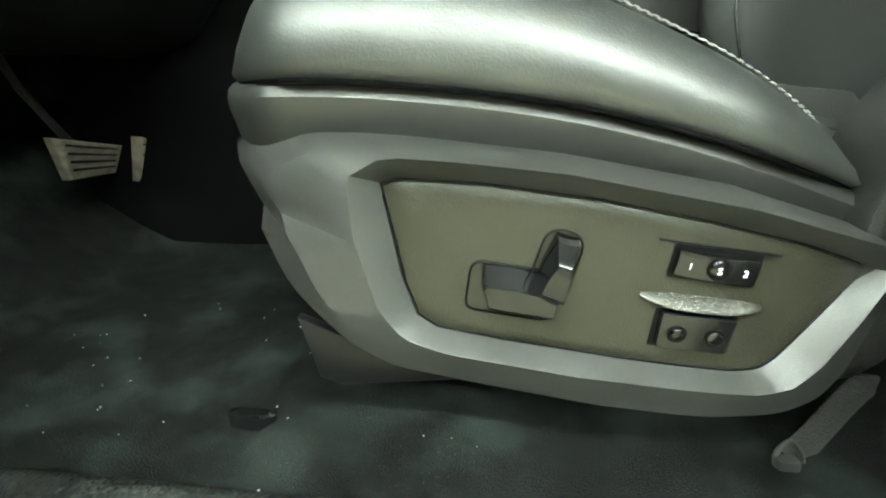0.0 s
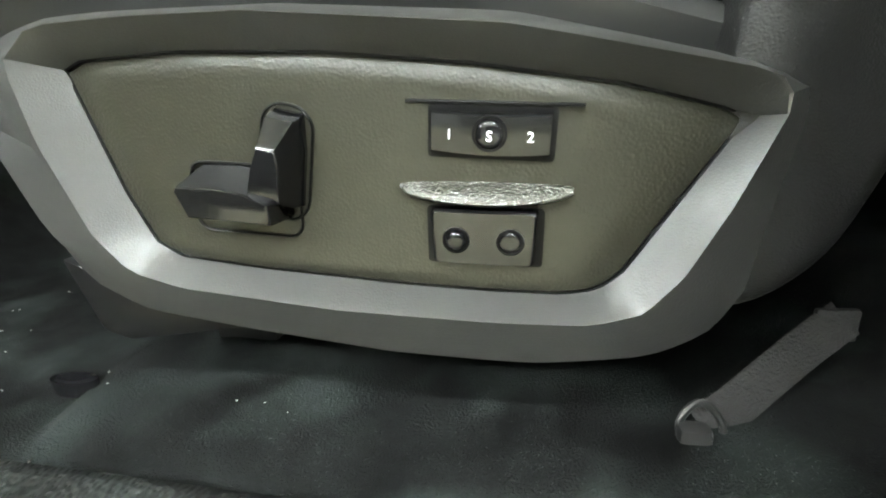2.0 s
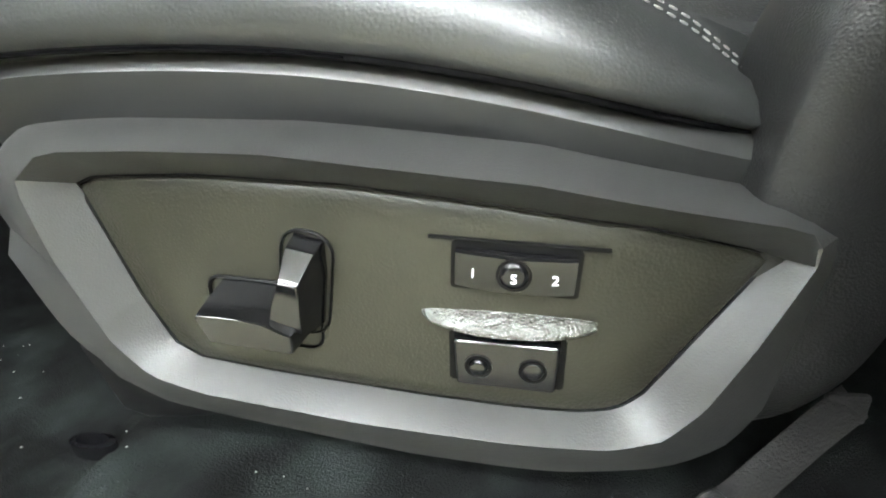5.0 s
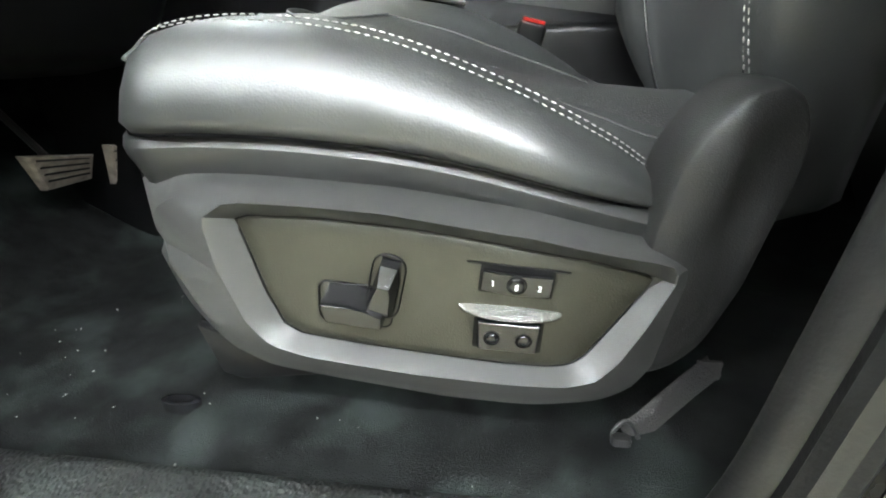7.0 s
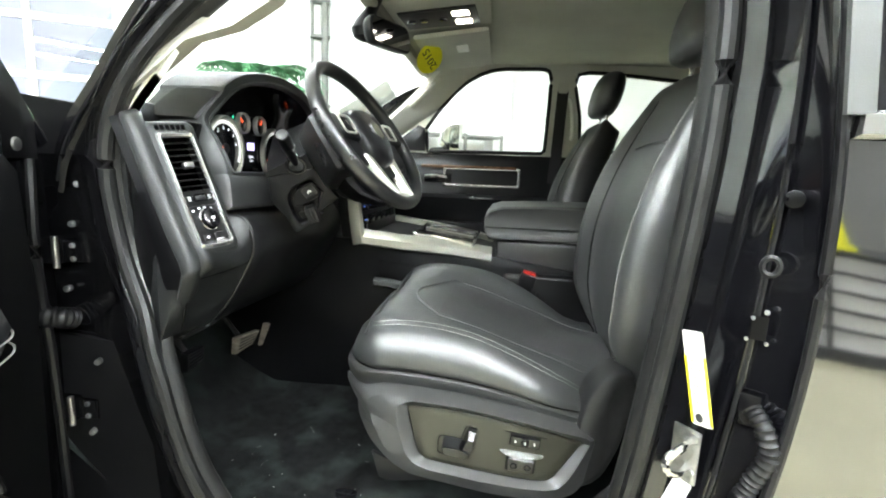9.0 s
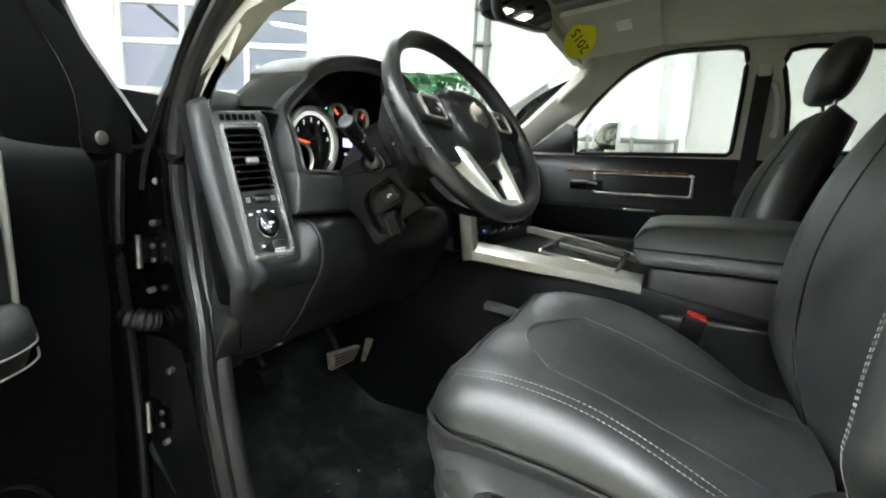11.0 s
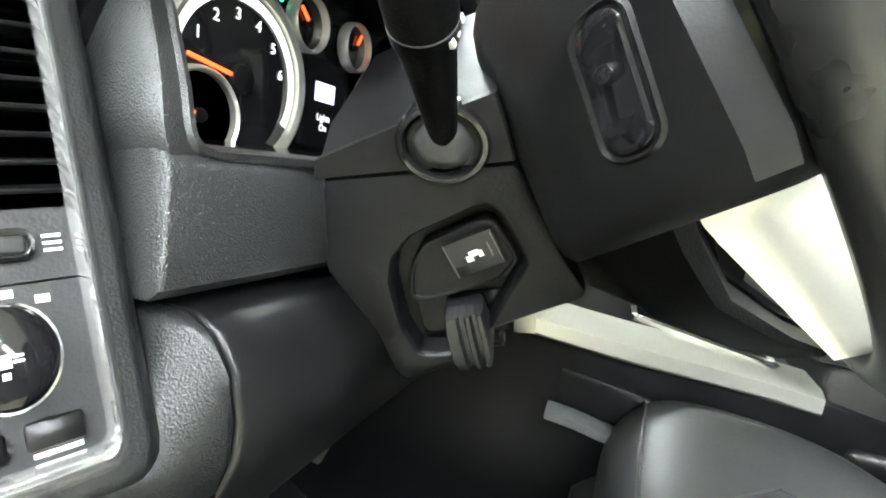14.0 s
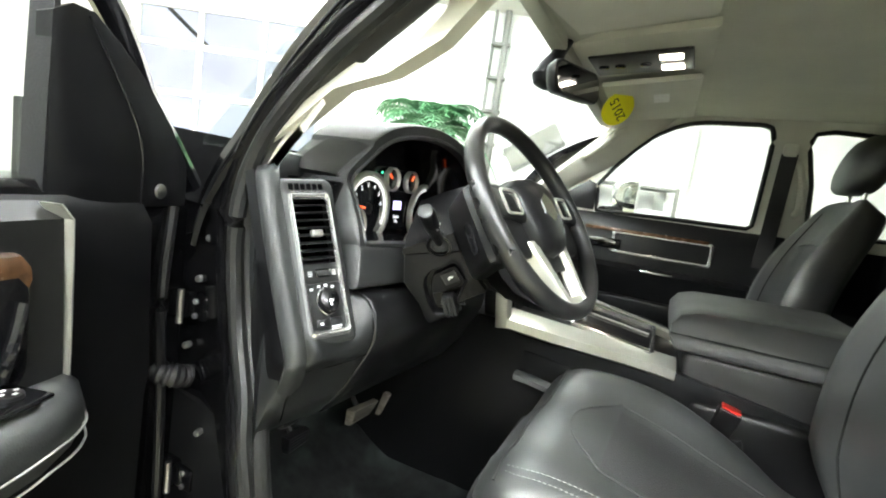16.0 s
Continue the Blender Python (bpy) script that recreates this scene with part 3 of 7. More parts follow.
# driver's pillar trim widens into a grip with an oval opening
GO = polar([(-0.675, 0.752), (-0.645, 0.815), (-0.587, 0.883), (-0.52, 0.945), (-0.46, 0.993), (-0.38, 1.035), (-0.29, 1.06), (-0.27, 1.02), (-0.339, 0.964), (-0.385, 0.914), (-0.456, 0.874), (-0.55, 0.850), (-0.62, 0.805), (-0.655, 0.75)], (-0.445, 0.935), 120)
GI = smooth_ring(polar([(-0.515, 0.892), (-0.505, 0.915), (-0.476, 0.951), (-0.412, 0.982), (-0.388, 0.982), (-0.380, 0.968), (-0.386, 0.944), (-0.421, 0.91), (-0.467, 0.891), (-0.50, 0.885)], (-0.445, 0.935), 120), 2)
ys = ((-0.055, 0.0), (-0.03, 0.0), (-0.02, 0.15), (-0.017, 0.5), (-0.022, 0.85), (-0.032, 1.0), (-0.055, 1.0))
fixed("pillar_trim", loft([[(a[0] + (b[0] - a[0]) * q, y, a[1] + (b[1] - a[1]) * q) for a, b in zip(GO, GI)] for y, q in ys], caps=False, loop=True), PILLAR, "beige pillar trim with an oval grab handle opening", "pillar trim", angle=50)
# black painted pillar outside
OP = spline([(-0.815, -0.035, 0.64), (-0.800, -0.035, 0.69), (-0.768, -0.035, 0.745), (-0.722, -0.035, 0.803), (-0.648, -0.036, 0.902), (-0.578, -0.042, 0.965), (-0.46, -0.07, 1.035), (-0.3, -0.105, 1.09)], 40)
secs = [[(p.x + dx, p.y + dy, p.z + dz) for dx, dy, dz in ((0.0, 0.0, 0.0), (0.020, -0.012, -0.013), (0.026, -0.008, -0.018), (0.034, -0.022, -0.024), (0.044, -0.034, -0.033), (0.048, -0.028, -0.036), (0.030, 0.004, -0.014), (0.006, 0.010, 0.0))] for p in OP]
fixed("windshield_pillar", loft(secs), JAMB, "glossy black windshield pillar", "pillar", angle=50)
fixed("windshield_pillar", loft([[(x - 0.03, 1.505 - y, z + 0.03) for x, y, z in s] for s in secs]), PAINT, "glossy black windshield pillar", "pillar")
# rain gutter line along the pillar
fixed("trim", tube([p + Vector((0.024, -0.013, -0.016)) for p in OP], 0.003, 6), RUBBER, "thin black drip edge along the windshield pillar", "trim")

# glass
def pane(name, quad, label, t=0.005):
    bm = BM()
    q = [Vector(p) for p in quad]
    nrm = (q[1] - q[0]).cross(q[2] - q[0]).normalized() * t
    bm = loft([q, [p + nrm for p in q]])
    ob = fixed(name, bm, GLASS, label, "glass", False)
    ob.visible_shadow = False
    return ob


pane("windshield", [(-0.86, 0.0, 0.77), (-0.86, 1.50, 0.77), (-0.41, 1.50, 1.15), (-0.41, -0.03, 1.15)], "clear windshield glass with a year sticker")
fixed("windshield_header", box(-0.435, -0.395, -0.03, 1.48, 1.105, 1.14, 0.01), CLOTHRF, "grey cloth windshield header", "trim")

# passenger side wall with the front and rear window openings
FW = [(-0.395, 0.762), (-0.405, 0.87), (-0.345, 0.955), (-0.283, 1.028), (-0.22, 1.085), (-0.154, 1.123), (-0.10, 1.142), (-0.042, 1.150), (0.139, 1.152), (0.165, 1.142), (0.176, 1.11), (0.175, 1.0), (0.168, 0.80), (0.165, 0.768)]
RW = [(0.33, 0.78), (0.316, 0.95), (0.285, 1.09), (0.30, 1.13), (0.353, 1.141), (0.6, 1.12), (1.1, 1.07), (1.16, 1.0), (1.17, 0.8)]


def wall_with(window, outline, y0, y1, material, name, label):
    c = (sum(p[0] for p in window) / len(window), sum(p[1] for p in window) / len(window))
    w, o = polar(window, c, 120), polar(outline, c, 120)
    secs = [[(x, y0, z) for x, z in o], [(x, y0, z) for x, z in w], [(x, y1, z) for x, z in w], [(x, y1, z) for x, z in o]]
    return fixed(name, loft(secs, caps=False, loop=True), material, label, "wall", angle=30)


wall_with(FW, [(-0.62, 0.74), (-0.60, 0.77), (-0.46, 0.89), (-0.33, 1.01), (-0.2, 1.14), (-0.15, 1.20), (0.235, 1.20), (0.235, 0.74)], 1.505, 1.56, PILLAR, "wall_passenger", "beige inner trim round the passenger window")
wall_with(RW, [(0.235, 0.74), (0.235, 1.20), (1.36, 1.20), (1.36, 0.74)], 1.505, 1.56, PILLAR, "wall_passenger_rear", "beige inner trim round the rear side window")
fixed("window_seal", tube([Vector((x, 1.508, z)) for x, z in polar(FW, (-0.1, 0.95), 100)], 0.009, 8, loop=True), RUBBER, "black rubber seal round the passenger window", "weatherstrip")
fixed("window_seal", tube([Vector((x, 1.508, z)) for x, z in polar(RW, (0.75, 0.95), 100)], 0.009, 8, loop=True), RUBBER, "black rubber seal round the rear side window", "weatherstrip")
w1 = fixed("window_1", loft([[(x, y, z) for x, z in polar(FW, (-0.1, 0.95), 60)] for y in (1.53, 1.534)]), GLASS, "clear passenger window glass", "window", False)
w2 = fixed("window_2", loft([[(x, y, z) for x, z in polar(RW, (0.75, 0.95), 60)] for y in (1.53, 1.534)]), GLASS, "clear rear side window glass", "window", False)
w1.visible_shadow = w2.visible_shadow = False
fixed("body_side", box(-0.75, 1.4, 1.57, 1.66, -0.2, 0.74), PAINT, "glossy black outer side of the cab", "body", False)
fixed("engine_cover", box(-2.3, -1.14, -0.12, 1.66, -0.3, 0.62, 0.06, 4), PAINT, "glossy black hood and fenders ahead of the cab", "body")


# ---- seats ----
SEAM = [(-0.318, 0.293), (-0.30, 0.294), (-0.2, 0.297), (-0.07, 0.287), (0.035, 0.266), (0.15, 0.231), (0.2, 0.22)]
STITCH = [(-0.30, 0.358), (-0.2, 0.374), (-0.08, 0.362), (0.03, 0.322), (0.11, 0.28), (0.155, 0.25), (0.2, 0.235)]
CENTRE = [(-0.30, 0.385), (-0.2, 0.392), (-0.08, 0.355), (0.03, 0.322), (0.2, 0.30)]


OUTER = [(-0.334, 0.242), (-0.324, 0.258), (-0.25, 0.265), (-0.17, 0.2635), (-0.06, 0.2545), (0.05, 0.2385), (0.146, 0.211), (0.166, 0.208), (0.178, 0.188), (0.162, 0.115),
         (0.142, 0.085), (0.115, 0.074), (0.06, 0.072), (-0.02, 0.076), (-0.11, 0.088), (-0.175, 0.098), (-0.210, 0.118), (-0.262, 0.150), (-0.296, 0.205)]
CREASE = [(-0.196, 0.240), (-0.173, 0.2535), (-0.12, 0.2515), (-0.06, 0.247), (0.05, 0.230), (0.150, 0.204), (0.158, 0.193), (0.139, 0.153), (0.121, 0.122),
          (0.105, 0.106), (0.083, 0.1015), (-0.04, 0.1085), (-0.13, 0.1195), (-0.161, 0.129), (-0.178, 0.150), (-0.193, 0.20)]
INLAY = [(-0.179, 0.2385), (-0.11, 0.2370), (-0.035, 0.2295), (0.032, 0.2185), (0.094, 0.2050), (0.147, 0.188), (0.12, 0.152), (0.097, 0.120),
         (0.086, 0.112), (0.07, 0.1105), (-0.008, 0.1165), (-0.088, 0.125), (-0.138, 0.132), (-0.153, 0.141), (-0.164, 0.17)]


def yoff(x):
    return 0.019 * (max(0.0, x - 0.02) / 0.127) ** 2


def seat(name, y0, sg, label, switches):
    """A power seat; y0 is the outer side, sg the way inwards."""
    root = thing(name, label, "car seat", (0, y0 + sg * 0.25, 0.02), "front seats")

    def W(x, y, z):
        return Vector((x, y0 + sg * y, z))
    c = (-0.012, 0.166)
    n = 144
    o, f, i = (polar(p, c, n) for p in (OUTER, CREASE, INLAY))
    o = smooth_ring(o, 1)
    i2 = [(c[0] + (x - c[0]) * 0.994, c[1] + (z - c[1]) * 0.99) for x, z in i]

    def deep(x, z, base):
        # the outer rim falls back at the front end and along the top
        front = max(0.0, min(1.0, (-0.20 - x) / 0.12)) ** 1.3
        top = 1.0 if z > 0.2 and x < 0.19 else 0.0
        return base + front * 0.062 + top * 0.020
    def between(p, q, k):
        return [(a[0] + (b[0] - a[0]) * k, a[1] + (b[1] - a[1]) * k) for a, b in zip(p, q)]
    secs = [[W(x * 0.97, 0.09, z + 0.004) for x, z in o],
            [W(x, deep(x, z, 0.018) + yoff(x) + 0.008, z) for x, z in o],
            [W(x, deep(x, z, 0.012) + yoff(x), z) for x, z in between(o, f, 0.08)],
            [W(x, deep(x, z, 0.010) * 0.5 + yoff(x), z) for x, z in between(o, f, 0.5)],
            [W(x, 0.0010 + yoff(x), z) for x, z in between(o, f, 0.95)],
            [W(x, 0.0 + yoff(x), z) for x, z in f],
            [W(x, 0.0008 + yoff(x), z) for x, z in between(f, i, 0.06)],
            [W(x, 0.0155 + yoff(x), z) for x, z in between(f, i, 0.95)],
            [W(x, 0.0165 + yoff(x), z) for x, z in i],
            [W(x, 0.022 + yoff(x), z) for x, z in i]]
    part("side_shield", loft(secs, caps=False), SHIELD, root, "dark grey grained plastic side shield", angle=26)
    secs = [[W(x, d + yoff(x), z) for x, z in [(c[0] + (x - c[0]) * g, c[1] + (z - c[1]) * (2 * g - 1)) for x, z in i2]] for g, d in ((1.0, 0.0205), (0.9985, 0.0178), (0.994, 0.0160), (0.985, 0.0150))]
    for k in range(1, 7):
        s = 1 - k / 6.5
        secs.append([W(c[0] + (x - c[0]) * 0.985 * s, 0.0150 + yoff(c[0] + (x - c[0]) * s), c[1] + (z - c[1]) * 0.97 * s) for x, z in i2])
    panel = part("switch_panel", loft(secs, caps=True), INSET, root, "textured olive-grey switch panel", angle=60)
    part("panel_gap", tube([W(x, 0.0168 + yoff(x), z) for x, z in i], 0.0011, 6, loop=True), COLUMN, root, "dark joint round the panel")
    if switches:
        seat_switches(panel, W)

    # lower side band under the cushion
    xs = [-0.316 + 0.47 * k / 40 for k in range(41)]
    secs = []
    for x in xs:
        zs, fr = curve1(SEAM, x), max(0.0, (-0.25 - x) / 0.066)
        yy = 0.034 + 0.055 * fr * fr + 0.02 * (max(0.0, x - 0.03) / 0.12) ** 2
        w = 0.5 - yy
        secs.append([W(x, yy + 0.022, 0.235), W(x, yy + 0.007, zs - 0.028), W(x, yy + 0.001, zs - 0.018), W(x, yy - 0.001, zs - 0.010), W(x, yy + 0.002, zs - 0.003), W(x, yy + 0.009, zs + 0.001), W(x, yy + 0.03, zs + 0.008),
                     W(x, w - 0.03, zs + 0.01), W(x, w, zs), W(x, w - 0.004, 0.25), W(x, w - 0.03, 0.2), W(x, yy + 0.06, 0.2)])
    part("cushion_base", loft(secs), VINYL, root, "black vinyl band under the cushion")

    # cushion: cross sections from front to back
    secs = []
    N = 46
    for k in range(N):
        s = k / (N - 1)
        if s < 0.22:
            q = s / 0.22 * math.pi / 2
            x, hh = -0.309 + 0.069 * (1 - math.cos(q)), max(0.05, math.sin(q)) ** 0.62
        else:
            x, hh = -0.24 + (s - 0.22) / 0.78 * 0.46, 1.0
        zs = curve1(SEAM, x)
        zt, zc = zs + (curve1(STITCH, x) - zs) * hh, zs + (curve1(CENTRE, x) - zs) * hh
        fr = fb = (1 - hh) * 0.035
        rt = zs + (curve1(STITCH, x) + 0.045 - zs) * hh
        out = 0.046 * (max(0.0, -0.235 - x) / 0.074) ** 1.6 + 0.042 * (max(0.0, x - 0.04) / 0.115) ** 2
        fr += min(out, 0.09)
        ends = [(0.045 + fr, zs - 0.004), (0.029 + fr, zs), (0.0205 + fr, zs + 0.18 * (zt - zs)), (0.030 + fr, zs + 0.55 * (zt - zs)), (0.044 + fr, zs + 0.86 * (zt - zs)),
                (0.062 + fr, zt), (max(0.086, 0.07 + fr), zt + 0.005), (max(0.115, 0.08 + fr), (zt * 1.3 + zc * 0.7) / 2 + 0.002), (0.15, (zt + zc) / 2 - 0.004), (0.20, zc - 0.004), (0.26, zc), (0.32, zc - 0.004), (0.37, (rt + zc) / 2 - 0.004),
                (0.41, (rt * 1.3 + zc * 0.7) / 2 + 0.002), (0.445, rt + 0.002), (0.475 - fb, rt - 0.004), (0.498 - fb, zs + 0.7 * (rt - zs)), (0.503 - fb, zs + 0.35 * (rt - zs)), (0.485 - fb, zs), (0.46, zs - 0.005)]
        secs.append([W(x + 0.06 * max(0.0, (y - 0.1)) * (1 if s < 0.5 else max(0, 1 - (s - 0.5) * 3)), y, z) for y, z in ends])
    part("cushion", loft(secs, closed=False), LEATHER, root, "black leather cushion", angle=120)
    # middle insert, a hair above the cushion
    secs2 = []
    for s in secs[17:]:
        secs2.append([p + Vector((0, 0, 0.0035 - 0.005 * (abs(j - 2) == 2))) for j, p in enumerate(s[8:13])])
    part("cushion_insert", loft(secs2, closed=False), LEATHER2, root, "perforated black leather insert", angle=60)
    part("insert_seam", tube([s[8] + Vector((0, 0, 0.0005)) for s in secs[17:]], 0.0014, 6), LEATHER, root)
    part("insert_seam", tube([s[12] + Vector((0, 0, 0.0005)) for s in secs[17:]], 0.0014, 6), LEATHER, root)
    part("insert_seam", tube(spline([secs[17 - round(5 * math.sin(math.pi * j / 4))][8 + j] + Vector((0, 0, 0.0022)) for j in range(5)], 24), 0.0018, 6), LEATHER, root)
    # seams and thread
    line = [s[5] + Vector((0, -sg * 0.002, 0.002)) for s in secs[8:]]
    line2 = [s[5] * 0.55 + s[6] * 0.45 + Vector((0, 0, 0.004)) for s in secs[8:]]
    part("cushion_thread", join(stitches(line, 0.0045, 0.0028, 0.0007), stitches(line2, 0.0045, 0.0028, 0.0007)), THREAD, root, "pale double stitching")
    front = [p + Vector((-0.002, 0, 0.001)) for p in secs[7][4:16]]
    part("front_seam", tube(spline([s for s in front], 30), 0.0022, 6), LEATHER, root)
    part("side_seam", tube([s[1] + Vector((0, -sg * 0.001, 0)) for s in secs[1:]], 0.0015, 6), JAMB, root)

    # backrest
    spine = [(0.252, 0.19), (0.245, 0.22), (0.235, 0.27), (0.225, 0.34), (0.222, 0.44), (0.228, 0.54), (0.25, 0.64), (0.285, 0.74), (0.318, 0.82), (0.335, 0.865), (0.35, 0.885)]
    path = spline([(a, 0, b) for a, b in spine], 40)
    secs = []
    for k, p in enumerate(path):
        s = k / 39
        w = 0.232 - 0.11 * max(0.0, 1 - (p.z - 0.19) / 0.22) + 0.012 * math.sin(s * math.pi) - 0.075 * max(0.0, s - 0.55) / 0.45 - 0.06 * max(0.0, (s - 0.93) / 0.07) ** 2
        bol = 0.052 * max(0.02, min(1.0, (p.z - 0.27) / 0.12)) * (1 - s) ** 0.35 * (1 if s < 0.65 else max(0.1, 1 - (s - 0.65) * 2.6))
        dep = 0.10 - 0.03 * s - 0.045 * max(0.0, (s - 0.9) / 0.1) ** 2
        tn = (path[min(k + 1, 39)] - path[max(k - 1, 0)]).normalized()
        nx, nz = tn.z, -tn.x
        ring = []
        for u, fw in ((-0.55, 0.0), (-0.3, -0.004), (0, -0.006), (0.3, -0.004), (0.55, 0.0), (0.68, 0.35), (0.80, 0.85), (0.9, 1.0), (0.97, 0.75), (1.0, 0.2), (1.0, -0.6), (0.96, -1.3), (0.85, -1.8),
                      (0.5, -2.0), (0, -2.05), (-0.5, -2.0), (-0.85, -1.8), (-0.96, -1.3), (-1.0, -0.6), (-1.0, 0.2), (-0.97, 0.75), (-0.9, 1.0), (-0.80, 0.85), (-0.68, 0.35)):
            fwd = fw * bol if fw > 0 else fw * dep * 0.5
            if abs(fw) < 0.05:
                fwd = fw
            ring.append(W(p.x - nx * fwd, 0.265 + u * w, p.z - nz * fwd))
        secs.append(ring)
    part("backrest", loft(secs), LEATHER, root, "black leather backrest with side bolsters", angle=60)
    sl = [s[21] + Vector((-0.0025, -sg * 0.001, 0)) for s in secs[5:34]]
    sl2 = [s[22] * 0.5 + s[21] * 0.5 + Vector((-0.003, 0, 0)) for s in secs[5:34]]
    part("backrest_thread", join(stitches(sl, 0.0045, 0.0028, 0.0007), stitches(sl2, 0.0045, 0.0028, 0.0007)), THREAD, root, "pale double stitching")
    part("bolster_seam", tube([s[5] + Vector((-0.001, 0, 0)) for s in secs[3:34]], 0.002, 6), RUBBER, root)
    part("bolster_seam", tube([s[23] + Vector((-0.001, 0, 0)) for s in secs[3:34]], 0.002, 6), RUBBER, root)
    fold = [secs[27][k] + Vector((-0.002, 0, 0.012 * math.cos((k - 2) * 0.7))) for k in range(0, 5)]
    part("upper_fold", tube(spline(fold, 16), 0.0028, 6), RUBBER, root)
    # headrest
    hr = []
    for k in range(13):
        a = -math.pi / 2 + math.pi * k / 12
        r = max(0.02, math.cos(a)) ** 0.45
        zc, lean = 0.985 + 0.085 * math.sin(a), 0.02 * math.sin(a)
        hr.append([W(0.365 + lean + 0.055 * r * math.cos(b), 0.265 + 0.115 * r * math.copysign(abs(math.sin(b)) ** 0.7, math.sin(b)), zc) for b in (2 * math.pi * j / 28 for j in range(28))])
    part("headrest", loft(hr), LEATHER, root, "black leather headrest")
    for dy in (-0.06, 0.06):
        part("headrest_post", tube([W(0.36, 0.265 + dy, 0.85), W(0.362, 0.265 + dy, 0.93)], 0.006, 12), CHROME, root, "chrome post")
    # recliner cover
    arm = smooth_ring(polar([(0.136, 0.226), (0.147, 0.277), (0.161, 0.303), (0.180, 0.325), (0.200, 0.331), (0.226, 0.321), (0.239, 0.295), (0.240, 0.268), (0.231, 0.235), (0.214, 0.175), (0.188, 0.120), (0.160, 0.095), (0.130, 0.088), (0.126, 0.15)], (0.18, 0.21), 96), 2)
    secs = []
    for g, d in ((1.0, 0.10), (1.0, 0.066), (0.985, 0.052), (0.95, 0.040), (0.91, 0.0350), (0.87, 0.0335), (0.6, 0.0310), (0.2, 0.030)):
        secs.append([W(0.18 + (x - 0.18) * g, d - 0.05 * max(0.0, z - 0.23) + 3.0 * max(0.0, x - 0.16) ** 2, 0.21 + (z - 0.21) * (1 - (1 - g) * 0.6)) for x, z in arm])
    # darker plastic than the side shield: the cover's shade is put into its colour
    part("recliner_cover", loft(secs), ARMPL, root, "dark grey plastic recliner cover with shade in its colour", angle=50)
    # frame down to the floor
    for x in (-0.2, 0.10):
        part("seat_foot", box(x - 0.03, x + 0.03, *sorted((y0 + sg * 0.12, y0 + sg * 0.15)), 0.012, 0.13, 0.004), BLACKM, root)
        part("seat_foot", box(x - 0.03, x + 0.03, *sorted((y0 + sg * 0.40, y0 + sg * 0.43)), 0.012, 0.13, 0.004), BLACKM, root)
    part("seat_pan", box(-0.26, 0.2, *sorted((y0 + sg * 0.08, y0 + sg * 0.45)), 0.11, 0.24, 0.01), BLACKM, root)
    part("shield_lip", prism([(-0.25, 0.125), (-0.2, 0.106), (-0.10, 0.092), (-0.115, 0.080), (-0.17, 0.072), (-0.215, 0.066), (-0.235, 0.072)], "y", *sorted((y0 + sg * 0.03, y0 + sg * 0.04)), 0.002), PLAST, root)
    return root


RIM24 = [(math.cos(2 * math.pi * k / 24), math.sin(2 * math.pi * k / 24)) for k in range(24)]


